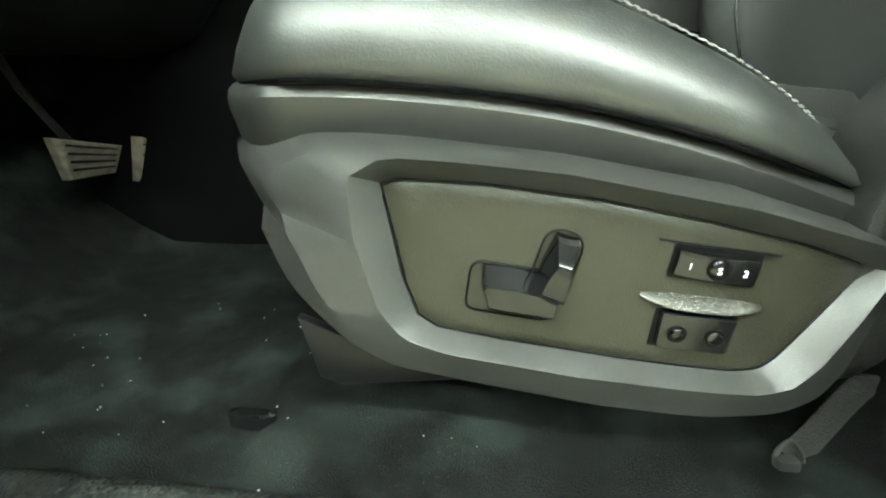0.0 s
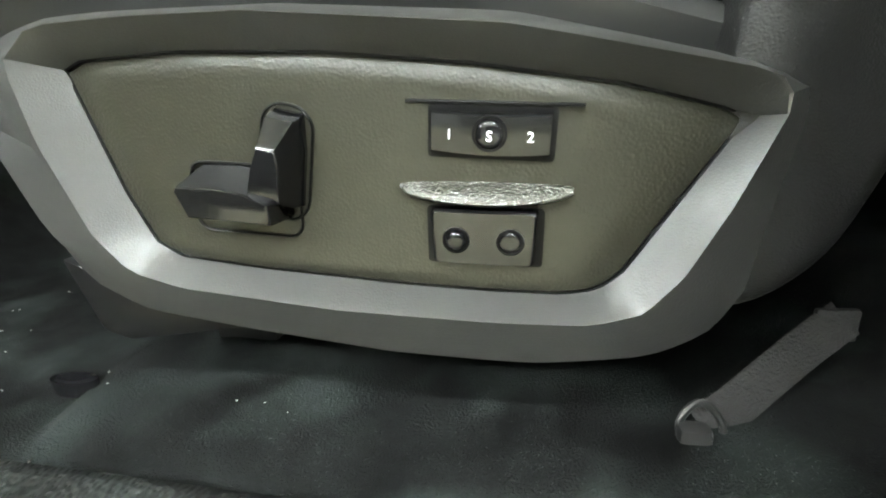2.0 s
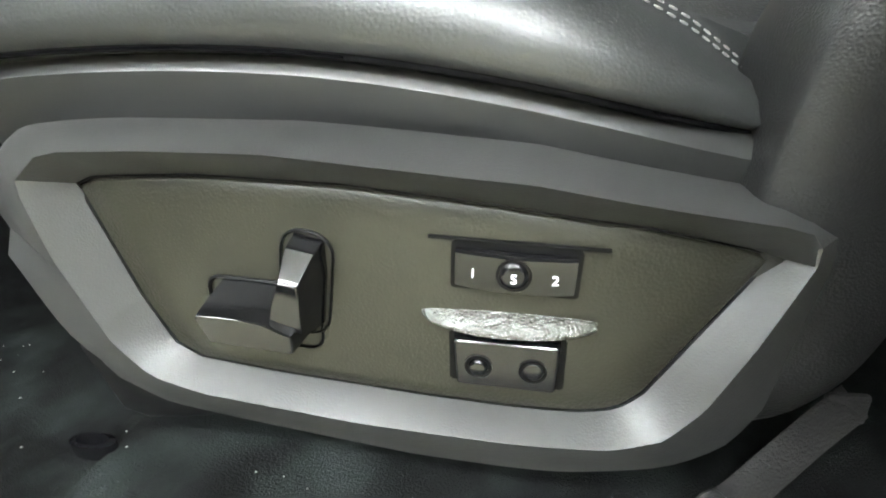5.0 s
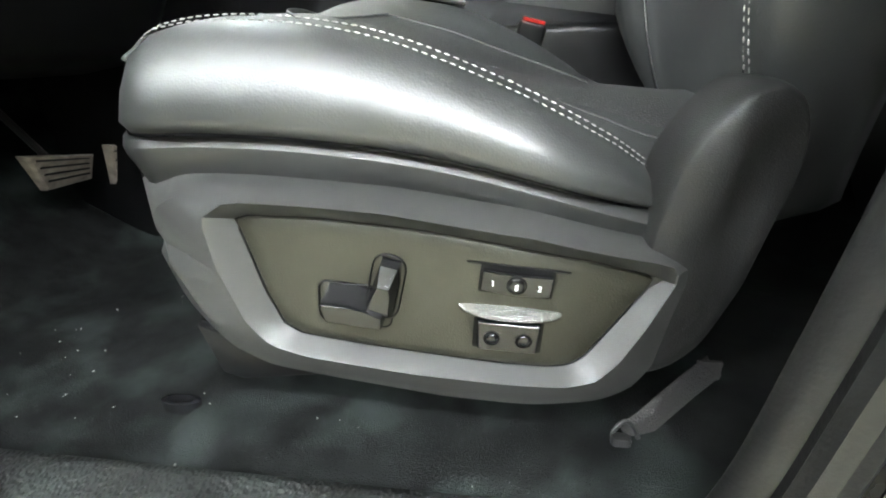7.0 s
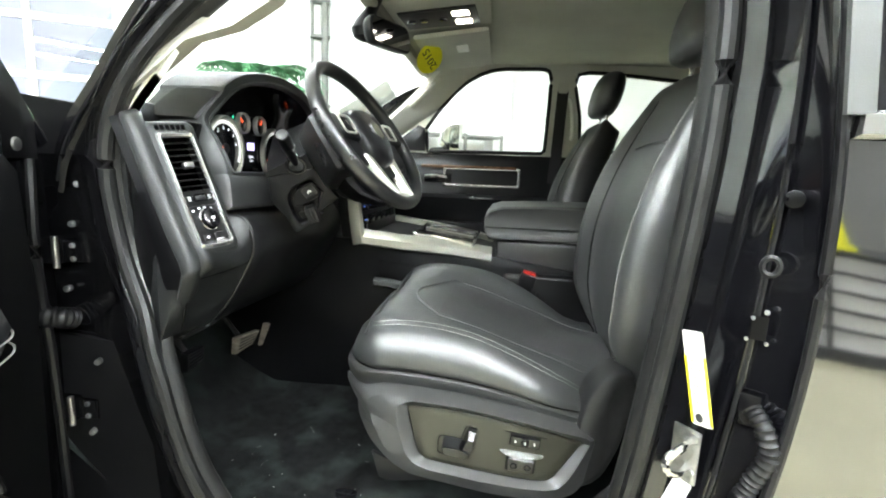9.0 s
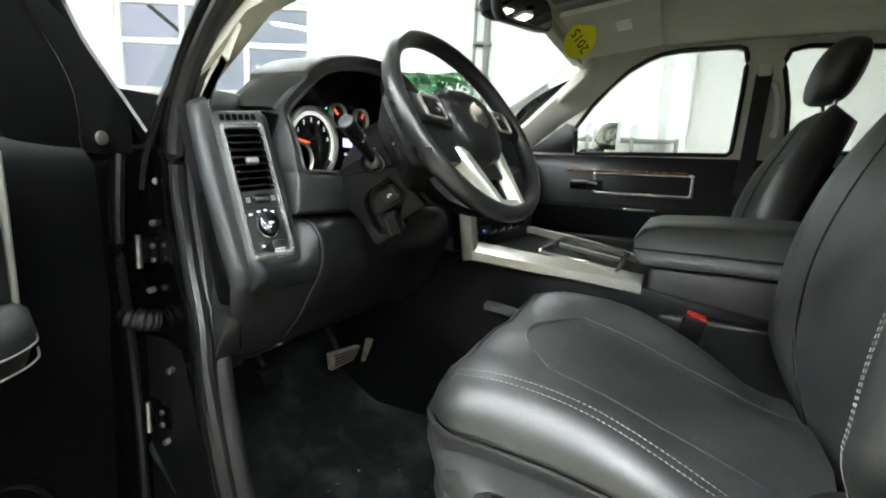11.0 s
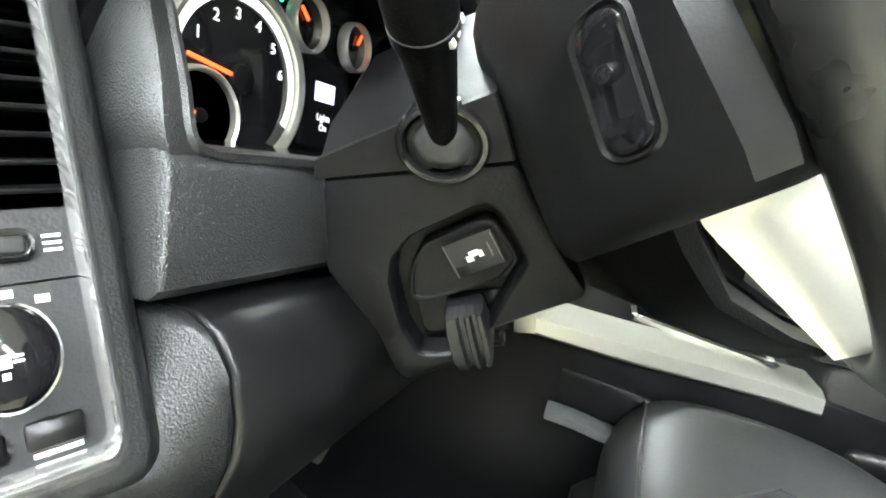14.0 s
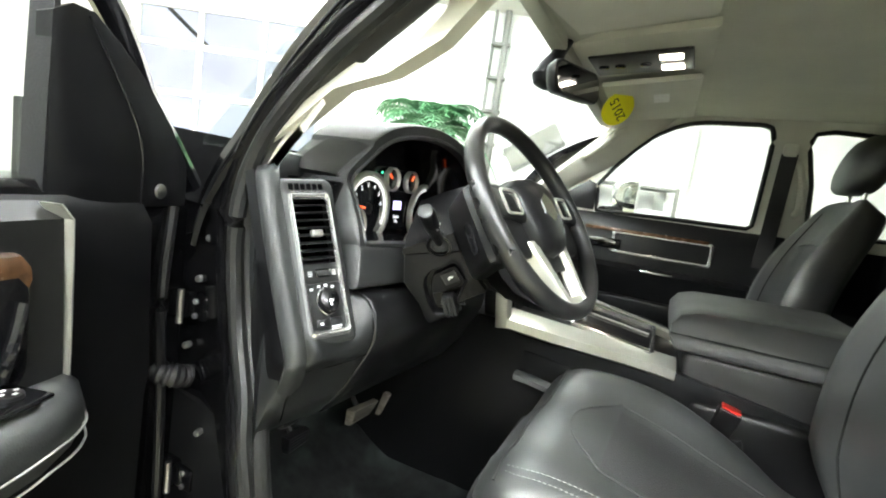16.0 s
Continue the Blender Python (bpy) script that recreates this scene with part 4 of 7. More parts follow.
def seat_switches(panel, W):
    def on(x, z, out=0.0):
        return W(x, 0.0150 + yoff(x) - out, z)

    def frame_at(x, z, turn=0.0, out=0.0):
        u = Vector((1, 0.02, 0)).normalized()
        v = Vector((0, 0, 1))
        return basis(on(x, z, out), u, v) @ Matrix.Rotation(radians(turn), 4, "Z")
    # cushion slide switch and its recess rim
    m = frame_at(-0.088, 0.1640, -6)
    part("knob_rim", ringmesh(rrect(0.062, 0.038, 0.008), rrect(0.059, 0.035, 0.007), 0.0012, m, 0.0006), COLUMN, panel)
    face = [(-0.0215, -0.0095), (0.0255, -0.0105), (0.0265, -0.0085), (0.0265, -0.0005), (0.012, 0.0048), (-0.004, 0.0064), (-0.026, 0.0058), (-0.0275, 0.0036)]
    base = [(-0.0225, -0.0125), (0.0240, -0.0125), (0.0255, -0.0105), (0.0255, 0.0060), (0.012, 0.0120), (-0.004, 0.0135), (-0.026, 0.0130), (-0.0275, 0.0100)]

    def between(q, shrink):
        return [((a[0] * (1 - q) + b[0] * q) * (1 - shrink), (a[1] * (1 - q) + b[1] * q) * (1 - shrink * 2.2)) for a, b in zip(base, face)]
    secs = [[(x, z, d) for x, z in between(q, sh)] for q, d, sh in ((0, 0.0, 0.0), (0.5, 0.012, 0.0), (0.93, 0.0215, 0.0), (0.99, 0.0235, 0.012), (1.0, 0.0246, 0.035), (1.0, 0.0250, 0.065))]
    bm = loft(secs)
    bm.transform(frame_at(-0.0845, 0.1685, -6) @ Matrix.Scale(0.91, 4, (1, 0, 0)))
    part("slide_knob", bm, KNOB, panel, "glossy black slide knob", angle=24)
    m = frame_at(-0.0615, 0.1810, -14)
    part("knob_rim", ringmesh(rrect(0.028, 0.058, 0.012), rrect(0.0250, 0.0550, 0.0108), 0.0012, m, 0.0006), COLUMN, panel)
    face = [(-0.0085, -0.0175), (0.0085, -0.0175), (0.0072, 0.0), (0.0052, 0.0085), (-0.0040, 0.0085), (-0.0070, -0.004)]
    base = [(-0.0100, -0.022), (0.0105, -0.022), (0.0105, 0.006), (0.0080, 0.0230), (-0.0070, 0.0230), (-0.0100, 0.004)]
    secs = [[(x, z, d) for x, z in between(q, sh)] for q, d, sh in ((0, 0.0, 0.0), (0.25, 0.010, 0.0), (0.9, 0.0190, 0.0), (0.98, 0.0206, 0.02), (1.0, 0.0214, 0.06), (1.0, 0.0217, 0.11))]
    bm = loft(secs)
    bm.transform(frame_at(-0.0605, 0.1835, -14))
    part("recline_knob", bm, KNOB, panel, "glossy black recline knob", angle=24)
    # memory switch
    m = frame_at(0.0398, 0.1892, -6)
    # thin dark bar paints the shadow groove along the top of the switch
    lip = box(-0.0385, 0.0385, 0.0116, 0.0132, -0.001, 0.0016, 0.0007, 2, m)
    part("memory_shade_bar", lip, COLUMN, panel, "thin dark bar for the shaded groove over the memory switch")
    part("memory_ledge", loft([[(x, -0.0128 - w * (1 - j / 3), 0.0030 * e * (0.0, 1.0, 0.7, 0.0)[j] + 0.0001) for j in range(4)] for x, e, w in ((0.041 * q / 10, math.sqrt(max(0.0, 1 - (q / 10.2) ** 2)), 0.0012 + 0.0018 * abs(q / 10) * math.sqrt(max(0.0, 1 - (q / 10.2) ** 2))) for q in range(-10, 11))], closed=False), BROW, panel, "polished ledge under the memory switch", angle=70).data.transform(m)
    part("memory_surround", ringmesh(rrect(0.0560, 0.0230, 0.002), rrect(0.0490, 0.0170, 0.0015), 0.0006, m), COLUMN, panel)
    prof = []
    for k in range(17):
        x = -0.0255 + 0.051 * k / 16
        h = 0.0066 - 1.8 * x * x
        sag = 0.0014 - 2.0 * x * x
        prof.append([(x, -0.0080 - sag, 0.0), (x, -0.0086 - sag, h - 0.0022), (x, -0.0078 - sag, h - 0.0010), (x, 0.0, h), (x, 0.0078 - sag * 0.5, h - 0.0004), (x, 0.0088 - sag * 0.5, h - 0.0018), (x, 0.0088 - sag * 0.5, 0.0)])
    bm = loft(prof)
    bm.transform(m)
    rocker = part("memory_button", bm, KNOB, panel, "black three-way memory button", angle=24)
    part("set_ring", ringmesh([(0.0076 * a, 0.0076 * b) for a, b in RIM24], [(0.0064 * a, 0.0064 * b) for a, b in RIM24], 0.0002, m @ Matrix.Translation((0, 0, 0.0066))), COLUMN, rocker)
    part("set_button", disc(0.0063, 0.0082, 24, 0.0022, m), KNOB, rocker, "round set button", angle=60)
    for s, x, d in (("1", -0.0175, 0.0062), ("S", 0.0, 0.0084), ("2", 0.0172, 0.0062)):
        part("figure", text_bm(s, 0.0062, m @ Matrix.Translation((x, -0.001, d)) @ Matrix.Rotation(math.copysign(0.16, x) * (x != 0) * 0.4, 4, "Y")), LITTXT, rocker, smooth=False)
    # lumbar switch under a raised brow
    m = frame_at(0.0345, 0.1455, -4)
    secs = []
    for k in range(25):
        x = -0.040 + 0.079 * k / 24
        e = math.sqrt(max(0.0, 1 - (x / 0.0402) ** 2))
        zc, hw = 0.0195 - 0.0030 * e, 0.0008 + 0.0050 * e
        secs.append([(x, zc - hw * (1 - 2 * j / 8), 0.0088 * e * (0.0, 0.8, 1.0, 0.93, 0.8, 0.63, 0.43, 0.22, 0.0)[j] + 0.0001) for j in range(9)])
    bm = loft(secs, closed=False)
    bm.transform(m)
    part("switch_brow", bm, BROW, panel, "raised brow over the lumbar switch", angle=70)
    part("lumbar_recess", plate(rrect(0.0545, 0.0285, 0.002), 0.0005, m @ Matrix.Translation((0.0, -0.0035, 0))), COLUMN, panel)
    secs = [[(x * s * (1.0 + 2.0 * z), z * s - 0.0012 * (1 - (x / 0.024) ** 2), d + (0.0010 * (z + 0.0131) / 0.0262 if d else 0.0)) for x, z in rrect(0.048, 0.0262, 0.0018)] for s, d in ((1, 0.0), (1, 0.0042), (0.975, 0.0056), (0.93, 0.0062))]
    bm = loft(secs)
    bm.transform(m @ Matrix.Translation((0.0, -0.0030, 0)))
    rocker = part("lumbar_button", bm, KNOB, panel, "black lumbar button", angle=24)
    for x, raised in ((-0.0125, True), (0.0125, False)):
        at = m @ Matrix.Translation((x, -0.0040, 0.0066)) @ Matrix.Rotation(0.038, 4, "X")
        part("lumbar_dimple", ringmesh([(0.0064 * a, 0.0064 * b) for a, b in RIM24], [(0.0048 * a, 0.0048 * b) for a, b in RIM24], 0.0008, at, 0.0003), COLUMN, rocker, "dark ring")
        part("lumbar_dot", disc(0.0047, 0.0026 if raised else 0.0010, 24, 0.0018 if raised else 0.0006, at), KNOB, rocker, angle=70)


seat("driver_seat", 0.0, 1, "black leather power driver seat with pale stitching", True)
seat("passenger_seat", 1.46, -1, "black leather passenger seat beyond the console", False)


# ---- dashboard ----
dash = thing("dashboard", "black soft-touch dashboard with chrome-framed vents", "dashboard", (-0.7, 0.7, 0.33), "", "structure")
# long core from door to door
core = [(-1.05, 0.76), (-0.9, 0.775), (-0.68, 0.765), (-0.60, 0.74), (-0.585, 0.68), (-0.575, 0.6), (-0.56, 0.52), (-0.58, 0.44), (-0.64, 0.38), (-0.75, 0.34), (-1.05, 0.34)]
part("dash_core", loft([[(x, y, z) for x, z in core] for y in (0.47, 0.7, 1.0, 1.3, 1.42, 1.49)]), SOFT, dash, "black soft-touch dashboard core")
core2 = [(-1.05, 0.76), (-0.9, 0.775), (-0.68, 0.768), (-0.665, 0.74), (-0.66, 0.6), (-0.64, 0.5), (-0.64, 0.42), (-0.66, 0.38), (-0.75, 0.34), (-1.05, 0.34)]
part("dash_core", loft([[(max(x, lim), y, z) for x, z in core2] for y, lim in ((-0.045, -0.69), (0.0, -0.71), (0.12, -0.80), (0.32, -1.05), (0.469, -1.05))]), SOFT, dash, "black soft-touch dashboard core")
# passenger half, fuller
pas = [(-0.72, 0.78), (-0.60, 0.785), (-0.54, 0.765), (-0.515, 0.72), (-0.51, 0.64), (-0.525, 0.60), (-0.50, 0.57), (-0.50, 0.47), (-0.55, 0.40), (-0.72, 0.36)]
part("passenger_pad", loft([[(x - 0.10 * f, y, z) for x, z in pas] for y, f in ((0.92, 0.3), (0.96, 0.0), (1.1, 0.0), (1.25, 0.05), (1.36, 0.2), (1.43, 0.5), (1.47, 0.9))]), SOFT, dash, "black passenger side pad", angle=50)
part("passenger_trim", loft([[(-0.515 - 0.10 * f, y, 0.625), (-0.507 - 0.10 * f, y, 0.62), (-0.507 - 0.10 * f, y, 0.605), (-0.52 - 0.10 * f, y, 0.60)] for y, f in ((0.96, 0), (1.1, 0), (1.25, 0.05), (1.36, 0.2), (1.43, 0.5))]), SATIN, dash, "satin silver trim line")

# edge strip down the tower's outer side, turning under at the knee
st = spline([(-0.650, -0.052, 0.742), (-0.628, -0.070, 0.722), (-0.585, -0.082, 0.63), (-0.545, -0.088, 0.54), (-0.527, -0.089, 0.497), (-0.535, -0.082, 0.468), (-0.59, -0.042, 0.385), (-0.665, 0.005, 0.30)], 60)
part("edge_strip", loft([[p + Vector((0.014, 0.016, 0.006)), p + Vector((0.014, 0.004, 0.006)), p + Vector((0.009, -0.005, 0.003)), p + Vector((-0.004, -0.008, -0.001)), p + Vector((-0.010, -0.004, -0.003)), p + Vector((-0.01, 0.022, 0))] for p in st]), EDGE, dash, "grey edge strip", angle=50)
part("end_cap", loft([[p + Vector((-0.008, -0.001, 0)), p + Vector((-0.03, -0.004, 0)), Vector((min(p.x - 0.04, -0.655), max(p.y, -0.045), p.z)), Vector((-0.70, 0.02, p.z)), Vector((-0.70, 0.05, p.z)), p + Vector((-0.008, 0.03, 0))] for p in st]), COLUMN, dash, "black plastic end cap", angle=50)
# vent stack, leaning back
F = basis((-0.5405, -0.0365, 0.6208), (0.48, 1, 0.12), (-0.42, 0.06, 0.906)) @ Matrix.Diagonal((0.70, 0.917, 1, 1))
sec = []
for d, grow in ((-0.10, 0.0), (-0.03, 0.0), (-0.014, -0.0015), (-0.005, -0.007), (-0.0035, -0.010)):
    sec.append([F @ Vector((x, y + 0.006, d)) for x, y in [(a * (1 + grow / 0.06), b * (1 + grow / 0.13)) for a, b in rrect(0.122, 0.270, 0.016)]])
for d in (-0.004, -0.0275):
    sec.append([F @ Vector((x, y, d)) for x, y in rrect(0.074, 0.211, 0.006)])
part("vent_stack", loft(sec, caps=False), TOWER, dash, "dark grey grained vent tower", angle=40)
part("bezel", ringmesh(rrect(0.089, 0.229, 0.011), rrect(0.069, 0.205, 0.005), 0.003, F @ Matrix.Translation((0, 0, -0.005)), 0.005), BRIGHT, dash, "chrome bezel", angle=50)
part("vent_well", plate(rrect(0.0745, 0.2115, 0.006), 0.002, F @ Matrix.Translation((0, 0, -0.0285))), JAMB, dash)
for k in range(8):
    v = 0.094 - k * 0.0122
    part("louvre", box(-0.0365, 0.0365, -0.0011, 0.0011, -0.012, 0.009, 0.0008, 2, F @ Matrix.Translation((0, v, -0.010)) @ Matrix.Rotation(radians(22), 4, "X")), COLUMN, dash)
bm = box(-0.0125, 0.0125, -0.0055, 0.0055, -0.004, 0.006, 0.003, 3)
bm.transform(F @ Matrix.Translation((0.002, 0.046, -0.002)))
part("vent_tab", bm, STEEL, dash, "silver vent tab")
# dimmer panel
PANEL = mat("switch_bezel_plastic", (0.008, 0.008, 0.0084), 0.42, grain=0.15, gscale=700, vary=0.1, spec=0.2)
part("dimmer_panel", plate(rrect(0.072, 0.030, 0.002), 0.006, F @ Matrix.Translation((0, -0.0165, -0.010))), PANEL, dash)
part("dimmer_rim", ringmesh(rrect(0.034, 0.0135, 0.006), rrect(0.028, 0.008, 0.004), 0.003, F @ Matrix.Translation((0.002, -0.0165, -0.004)), 0.001), GLOSS, dash)
part("dimmer_wheel", box(-0.013, 0.013, -0.0035, 0.0035, 0, 0.004, 0.0015, 2, F @ Matrix.Translation((0.002, -0.0165, -0.004))), EDGE, dash, "ribbed dimmer wheel")
for x in (-0.024, 0.026):
    part("dimmer_mark", join(*[box(-0.004, 0.004, y - 0.0006, y + 0.0006, 0, 0.0005, 0, 1, F @ Matrix.Translation((x, -0.0165, -0.0038))) for y in (-0.003, 0, 0.003)]), WHITE, dash, smooth=False)
# headlight switch
part("headlight_panel", plate(rrect(0.072, 0.072, 0.003), 0.006, F @ Matrix.Translation((0, -0.0685, -0.010))), PANEL, dash)
kb = part("headlight_knob", disc(0.0195, 0.016, 40, 0.004, F @ Matrix.Translation((0.001, -0.060, -0.004))), GLOSS, dash, "round black headlight knob")
part("knob_ring", ringmesh([(0.0215 * math.cos(a), 0.0215 * math.sin(a)) for a in (2 * math.pi * k / 40 for k in range(40))], [(0.0193 * math.cos(a), 0.0193 * math.sin(a)) for a in (2 * math.pi * k / 40 for k in range(40))], 0.005,
                           F @ Matrix.Translation((0.001, -0.060, -0.004)), 0.001), CHROME, kb, "chrome ring")
bm = join(box(-0.004, 0.001, -0.002, 0.003, 0, 0.0004), box(0.0015, 0.0055, 0.0015, 0.0025, 0, 0.0004), box(0.0015, 0.0055, -0.0005, 0.0005, 0, 0.0004), box(-0.003, 0.0, -0.006, -0.0035, 0, 0.0004))
bm.transform(F @ Matrix.Translation((0.002, -0.062, 0.0122)))
part("knob_mark", bm, WHITE, kb, smooth=False)
for x, y in ((-0.026, -0.040), (-0.010, -0.0365), (0.004, -0.0355), (0.018, -0.039)):
    part("switch_mark", box(x - 0.003, x + 0.003, y - 0.0016, y + 0.0016, -0.0039, -0.0034, 0, 1, F), WHITE, dash, smooth=False)
part("fog_button", box(-0.026, -0.005, -0.0985, -0.087, -0.004, 0.0, 0.002, 2, F), PLAST, dash)
part("cargo_button", box(0.002, 0.026, -0.0975, -0.086, -0.004, 0.0, 0.002, 2, F), PLAST, dash)
part("cargo_mark", join(box(-0.020, -0.014, -0.095, -0.0915, 0.0002, 0.0006, 0, 1, F), box(0.004, 0.024, -0.1005, -0.0985, -0.0038, -0.0033, 0, 1, F)), WHITE, dash, smooth=False)
# slotted defrost vent above the bezel
for k in range(6):
    part("defrost_slot", box(-0.040 + k * 0.0125, -0.0305 + k * 0.0125, 0.1175, 0.1275, -0.012, -0.0022, 0.0006, 1, F), JAMB, dash)
# instrument hood: rings round the opening, leaning with the dashboard
INNER_EDGE = spline([(-0.515, 0.040, 0.6495), (-0.517, 0.031, 0.655), (-0.531, 0.038, 0.678), (-0.556, 0.051, 0.710), (-0.580, 0.066, 0.740), (-0.568, 0.090, 0.775), (-0.553, 0.118, 0.806), (-0.536, 0.153, 0.822), (-0.517, 0.197, 0.828),
                     (-0.503, 0.245, 0.824), (-0.489, 0.290, 0.806), (-0.478, 0.325, 0.77), (-0.468, 0.348, 0.72), (-0.463, 0.357, 0.66), (-0.464, 0.350, 0.6495), (-0.487, 0.195, 0.6495), (-0.509, 0.08, 0.6495)], 120)


def hood_ring(out, dx):
    """The opening's edge moved outwards and along x."""
    c = Vector((0, 0.20, 0.725))
    ring = []
    for k, p in enumerate(INNER_EDGE):
        t = INNER_EDGE[(k + 1) % 120] - INNER_EDGE[k - 1]
        nrm = Vector((0, t.z, -t.y)).normalized()
        if nrm.dot(p - c) < 0:
            nrm = -nrm
        k = 1 - 0.32 * max(0.0, -nrm.y) if p.y < 0.1 and out > 0 else 1.0
        ring.append(p + nrm * out * k + Vector((dx, 0, 0)))
    return ring


part("cluster_hood", loft([hood_ring(0.0255, -0.13), hood_ring(0.0250, -0.012), hood_ring(0.0240, -0.004), hood_ring(0.0225, -0.0012), hood_ring(0.0215, -0.0002), hood_ring(0.0205, -0.0001), hood_ring(0.0085, 0.0), hood_ring(0.007, 0.0), hood_ring(0.005, 0.003), hood_ring(0.001, 0.003), hood_ring(0.0, 0.0), hood_ring(-0.001, -0.012)], caps=False), COARSE, dash, "black grained instrument hood", angle=40)
part("cluster_well", loft([hood_ring(-0.001, -0.012)] + [[Vector((-0.603, 0.20 + (p.y - 0.20) * q, 0.725 + (p.z - 0.725) * q)) for p in INNER_EDGE] for q in (0.97, 0.5, 0.02)], caps=False), GLOSS, dash, "gloss black instrument well", angle=45)


def gauge(y, z, r, figures, ang, lit=True):
    m = basis((-0.595, y, z), (0, 1, 0), (0, 0, 1))
    g = part("gauge", disc(r, 0.004, 40, 0.001, m), GLOSS, dash, "dark dial")
    c1 = [(math.cos(a), math.sin(a)) for a in (2 * math.pi * k / 48 for k in range(48))]
    part("gauge_ring", ringmesh([(r * 1.05 * a, r * 1.05 * b) for a, b in c1], [(r * 0.93 * a, r * 0.93 * b) for a, b in c1], 0.009, m, 0.002), SATIN, g, "bright bezel ring")
    arc = [(math.cos(radians(a)), math.sin(radians(a))) for a in range(-30, 215, 8)]
    if lit:
        bm = loft([[(r * 0.91 * a, r * 0.91 * b, 0.0048), (r * 0.80 * a, r * 0.80 * b, 0.0048)] for a, b in arc], closed=False)
        bm.transform(m)
        part("gauge_band", bm, RINGLIT, g, "backlit white scale")
    for k, s in enumerate(figures):
        a = radians(150 - k * 27)
        part("figure", text_bm(s, r * 0.17, m @ Matrix.Translation((r * 0.66 * math.cos(a), r * 0.66 * math.sin(a), 0.0046))), LITTXT, g, smooth=False)
    part("needle", box(-0.0, r * 0.72, -0.0012, 0.0012, 0.006, 0.0072, 0, 1, m @ Matrix.Rotation(radians(ang), 4, "Z")), NEEDLE, g, "lit red needle", smooth=False)
    part("needle_hub", disc(r * 0.16, 0.009, 20, 0.002, m), PLAST, g)
    return g


gauge(0.130, 0.695, 0.062, "123456", 172)
gauge(0.097, 0.666, 0.029, "", 165, False)
gauge(0.198, 0.752, 0.021, "", 140, False)
gauge(0.268, 0.752, 0.021, "", 60, False)
gauge(0.338, 0.690, 0.06, "", 200)
ds = basis((-0.597, 0.233, 0.702), (0, 1, 0), (0, 0, 1))
part("display", box(-0.035, 0.035, -0.046, 0.03, 0, 0.003, 0.001, 1, ds), GLOSS, dash)
part("display_lit", box(-0.014, 0.014, -0.006, 0.010, 0.003, 0.0036, 0, 1, ds), SCREEN, dash, "lit violet display", smooth=False)
part("display_bars", box(-0.009, 0.009, -0.003, 0.005, 0.0036, 0.004, 0, 1, ds), LITTXT, dash, "lit display bars", smooth=False)
part("display_text", text_bm("Lights", 0.0085, ds @ Matrix.Translation((0, -0.020, 0.0036))), LITTXT, dash, smooth=False)
part("display_text", text_bm("On", 0.0085, ds @ Matrix.Translation((0, -0.029, 0.0036))), LITTXT, dash, smooth=False)
part("tell_tale", disc(0.0022, 0.001, 12, 0, basis((-0.597, 0.172, 0.762), (0, 1, 0), (0, 0, 1))), TEAL, dash)
part("tell_tale", disc(0.003, 0.001, 12, 0, basis((-0.597, 0.205, 0.672), (0, 1, 0), (0, 0, 1))), AMBER, dash)

# grained panel under the dials; its near end is rounded back into the groove beside the tower
sur = [(-0.60, 0.649), (-0.530, 0.649), (-0.518, 0.646), (-0.512, 0.639), (-0.504, 0.597), (-0.504, 0.588), (-0.509, 0.583), (-0.60, 0.583)]
part("lower_surround", loft([[(x - back + 0.12 * max(0, y), y + 0.2 * (z - 0.583) * tilt, z) for x, z in sur] for y, back, tilt in ((0.0065, 0.060, 1), (0.003, 0.012, 1), (0.0030, 0.002, 1), (0.0036, 0.0006, 1), (0.0048, 0.0001, 1), (0.0060, 0.0, 1), (0.0066, 0.0, 1), (0.018, 0.0, 1), (0.05, 0.0, 1), (0.14, 0.0, 0.3), (0.3, 0.0, 0), (0.40, 0.0, 0))]), COARSE, dash, "grained panel under the instruments", angle=40)
# smooth brow along the hood's near shoulder
bw = spline([(-0.606, 0.047, 0.742), (-0.592, 0.066, 0.770), (-0.577, 0.092, 0.797), (-0.566, 0.116, 0.820), (-0.561, 0.128, 0.828)], 24)
secs = []
for k, p in enumerate(bw):
    t = (bw[min(k + 1, 23)] - bw[max(k - 1, 0)]).normalized()
    n = Vector((0, -t.z, t.y)).normalized()
    secs.append([p + Vector((dx, 0, 0)) + n * h for dx, h in ((0.006, -0.010), (0.013, -0.008), (0.014, 0.001), (0.010, 0.006), (-0.02, 0.010), (-0.08, 0.011), (-0.08, -0.008))])
part("hood_brow", loft(secs), PLAST, dash, "smooth brow over the instruments", angle=40)
# knee panels
flat = [(-0.66, 0.60), (-0.575, 0.60), (-0.550, 0.575), (-0.536, 0.556), (-0.520, 0.533), (-0.4965, 0.511), (-0.4972, 0.497), (-0.510, 0.482), (-0.534, 0.468), (-0.560, 0.42), (-0.590, 0.365), (-0.62, 0.335), (-0.70, 0.33)]
knee = [(-0.66, 0.576), (-0.525, 0.5755), (-0.506, 0.574), (-0.491, 0.567), (-0.480, 0.551), (-0.4755, 0.527), (-0.4770, 0.505), (-0.4835, 0.488), (-0.493, 0.470), (-0.520, 0.42), (-0.560, 0.368), (-0.60, 0.345), (-0.70, 0.33)]


def knee_blend(y, k):
    """How far row k of the panel has swelled from the tower's plane to the knee."""
    y0 = (0.006, 0.006, 0.004, -0.004, -0.018, -0.035, -0.052, -0.065, -0.072, -0.072, -0.072, -0.072, -0.072)[k]
    t = max(0.0, min(1.0, (y - y0) / (0.021 - y0)))
    return 0.75 * t + 0.25 * t * t * (3 - 2 * t)


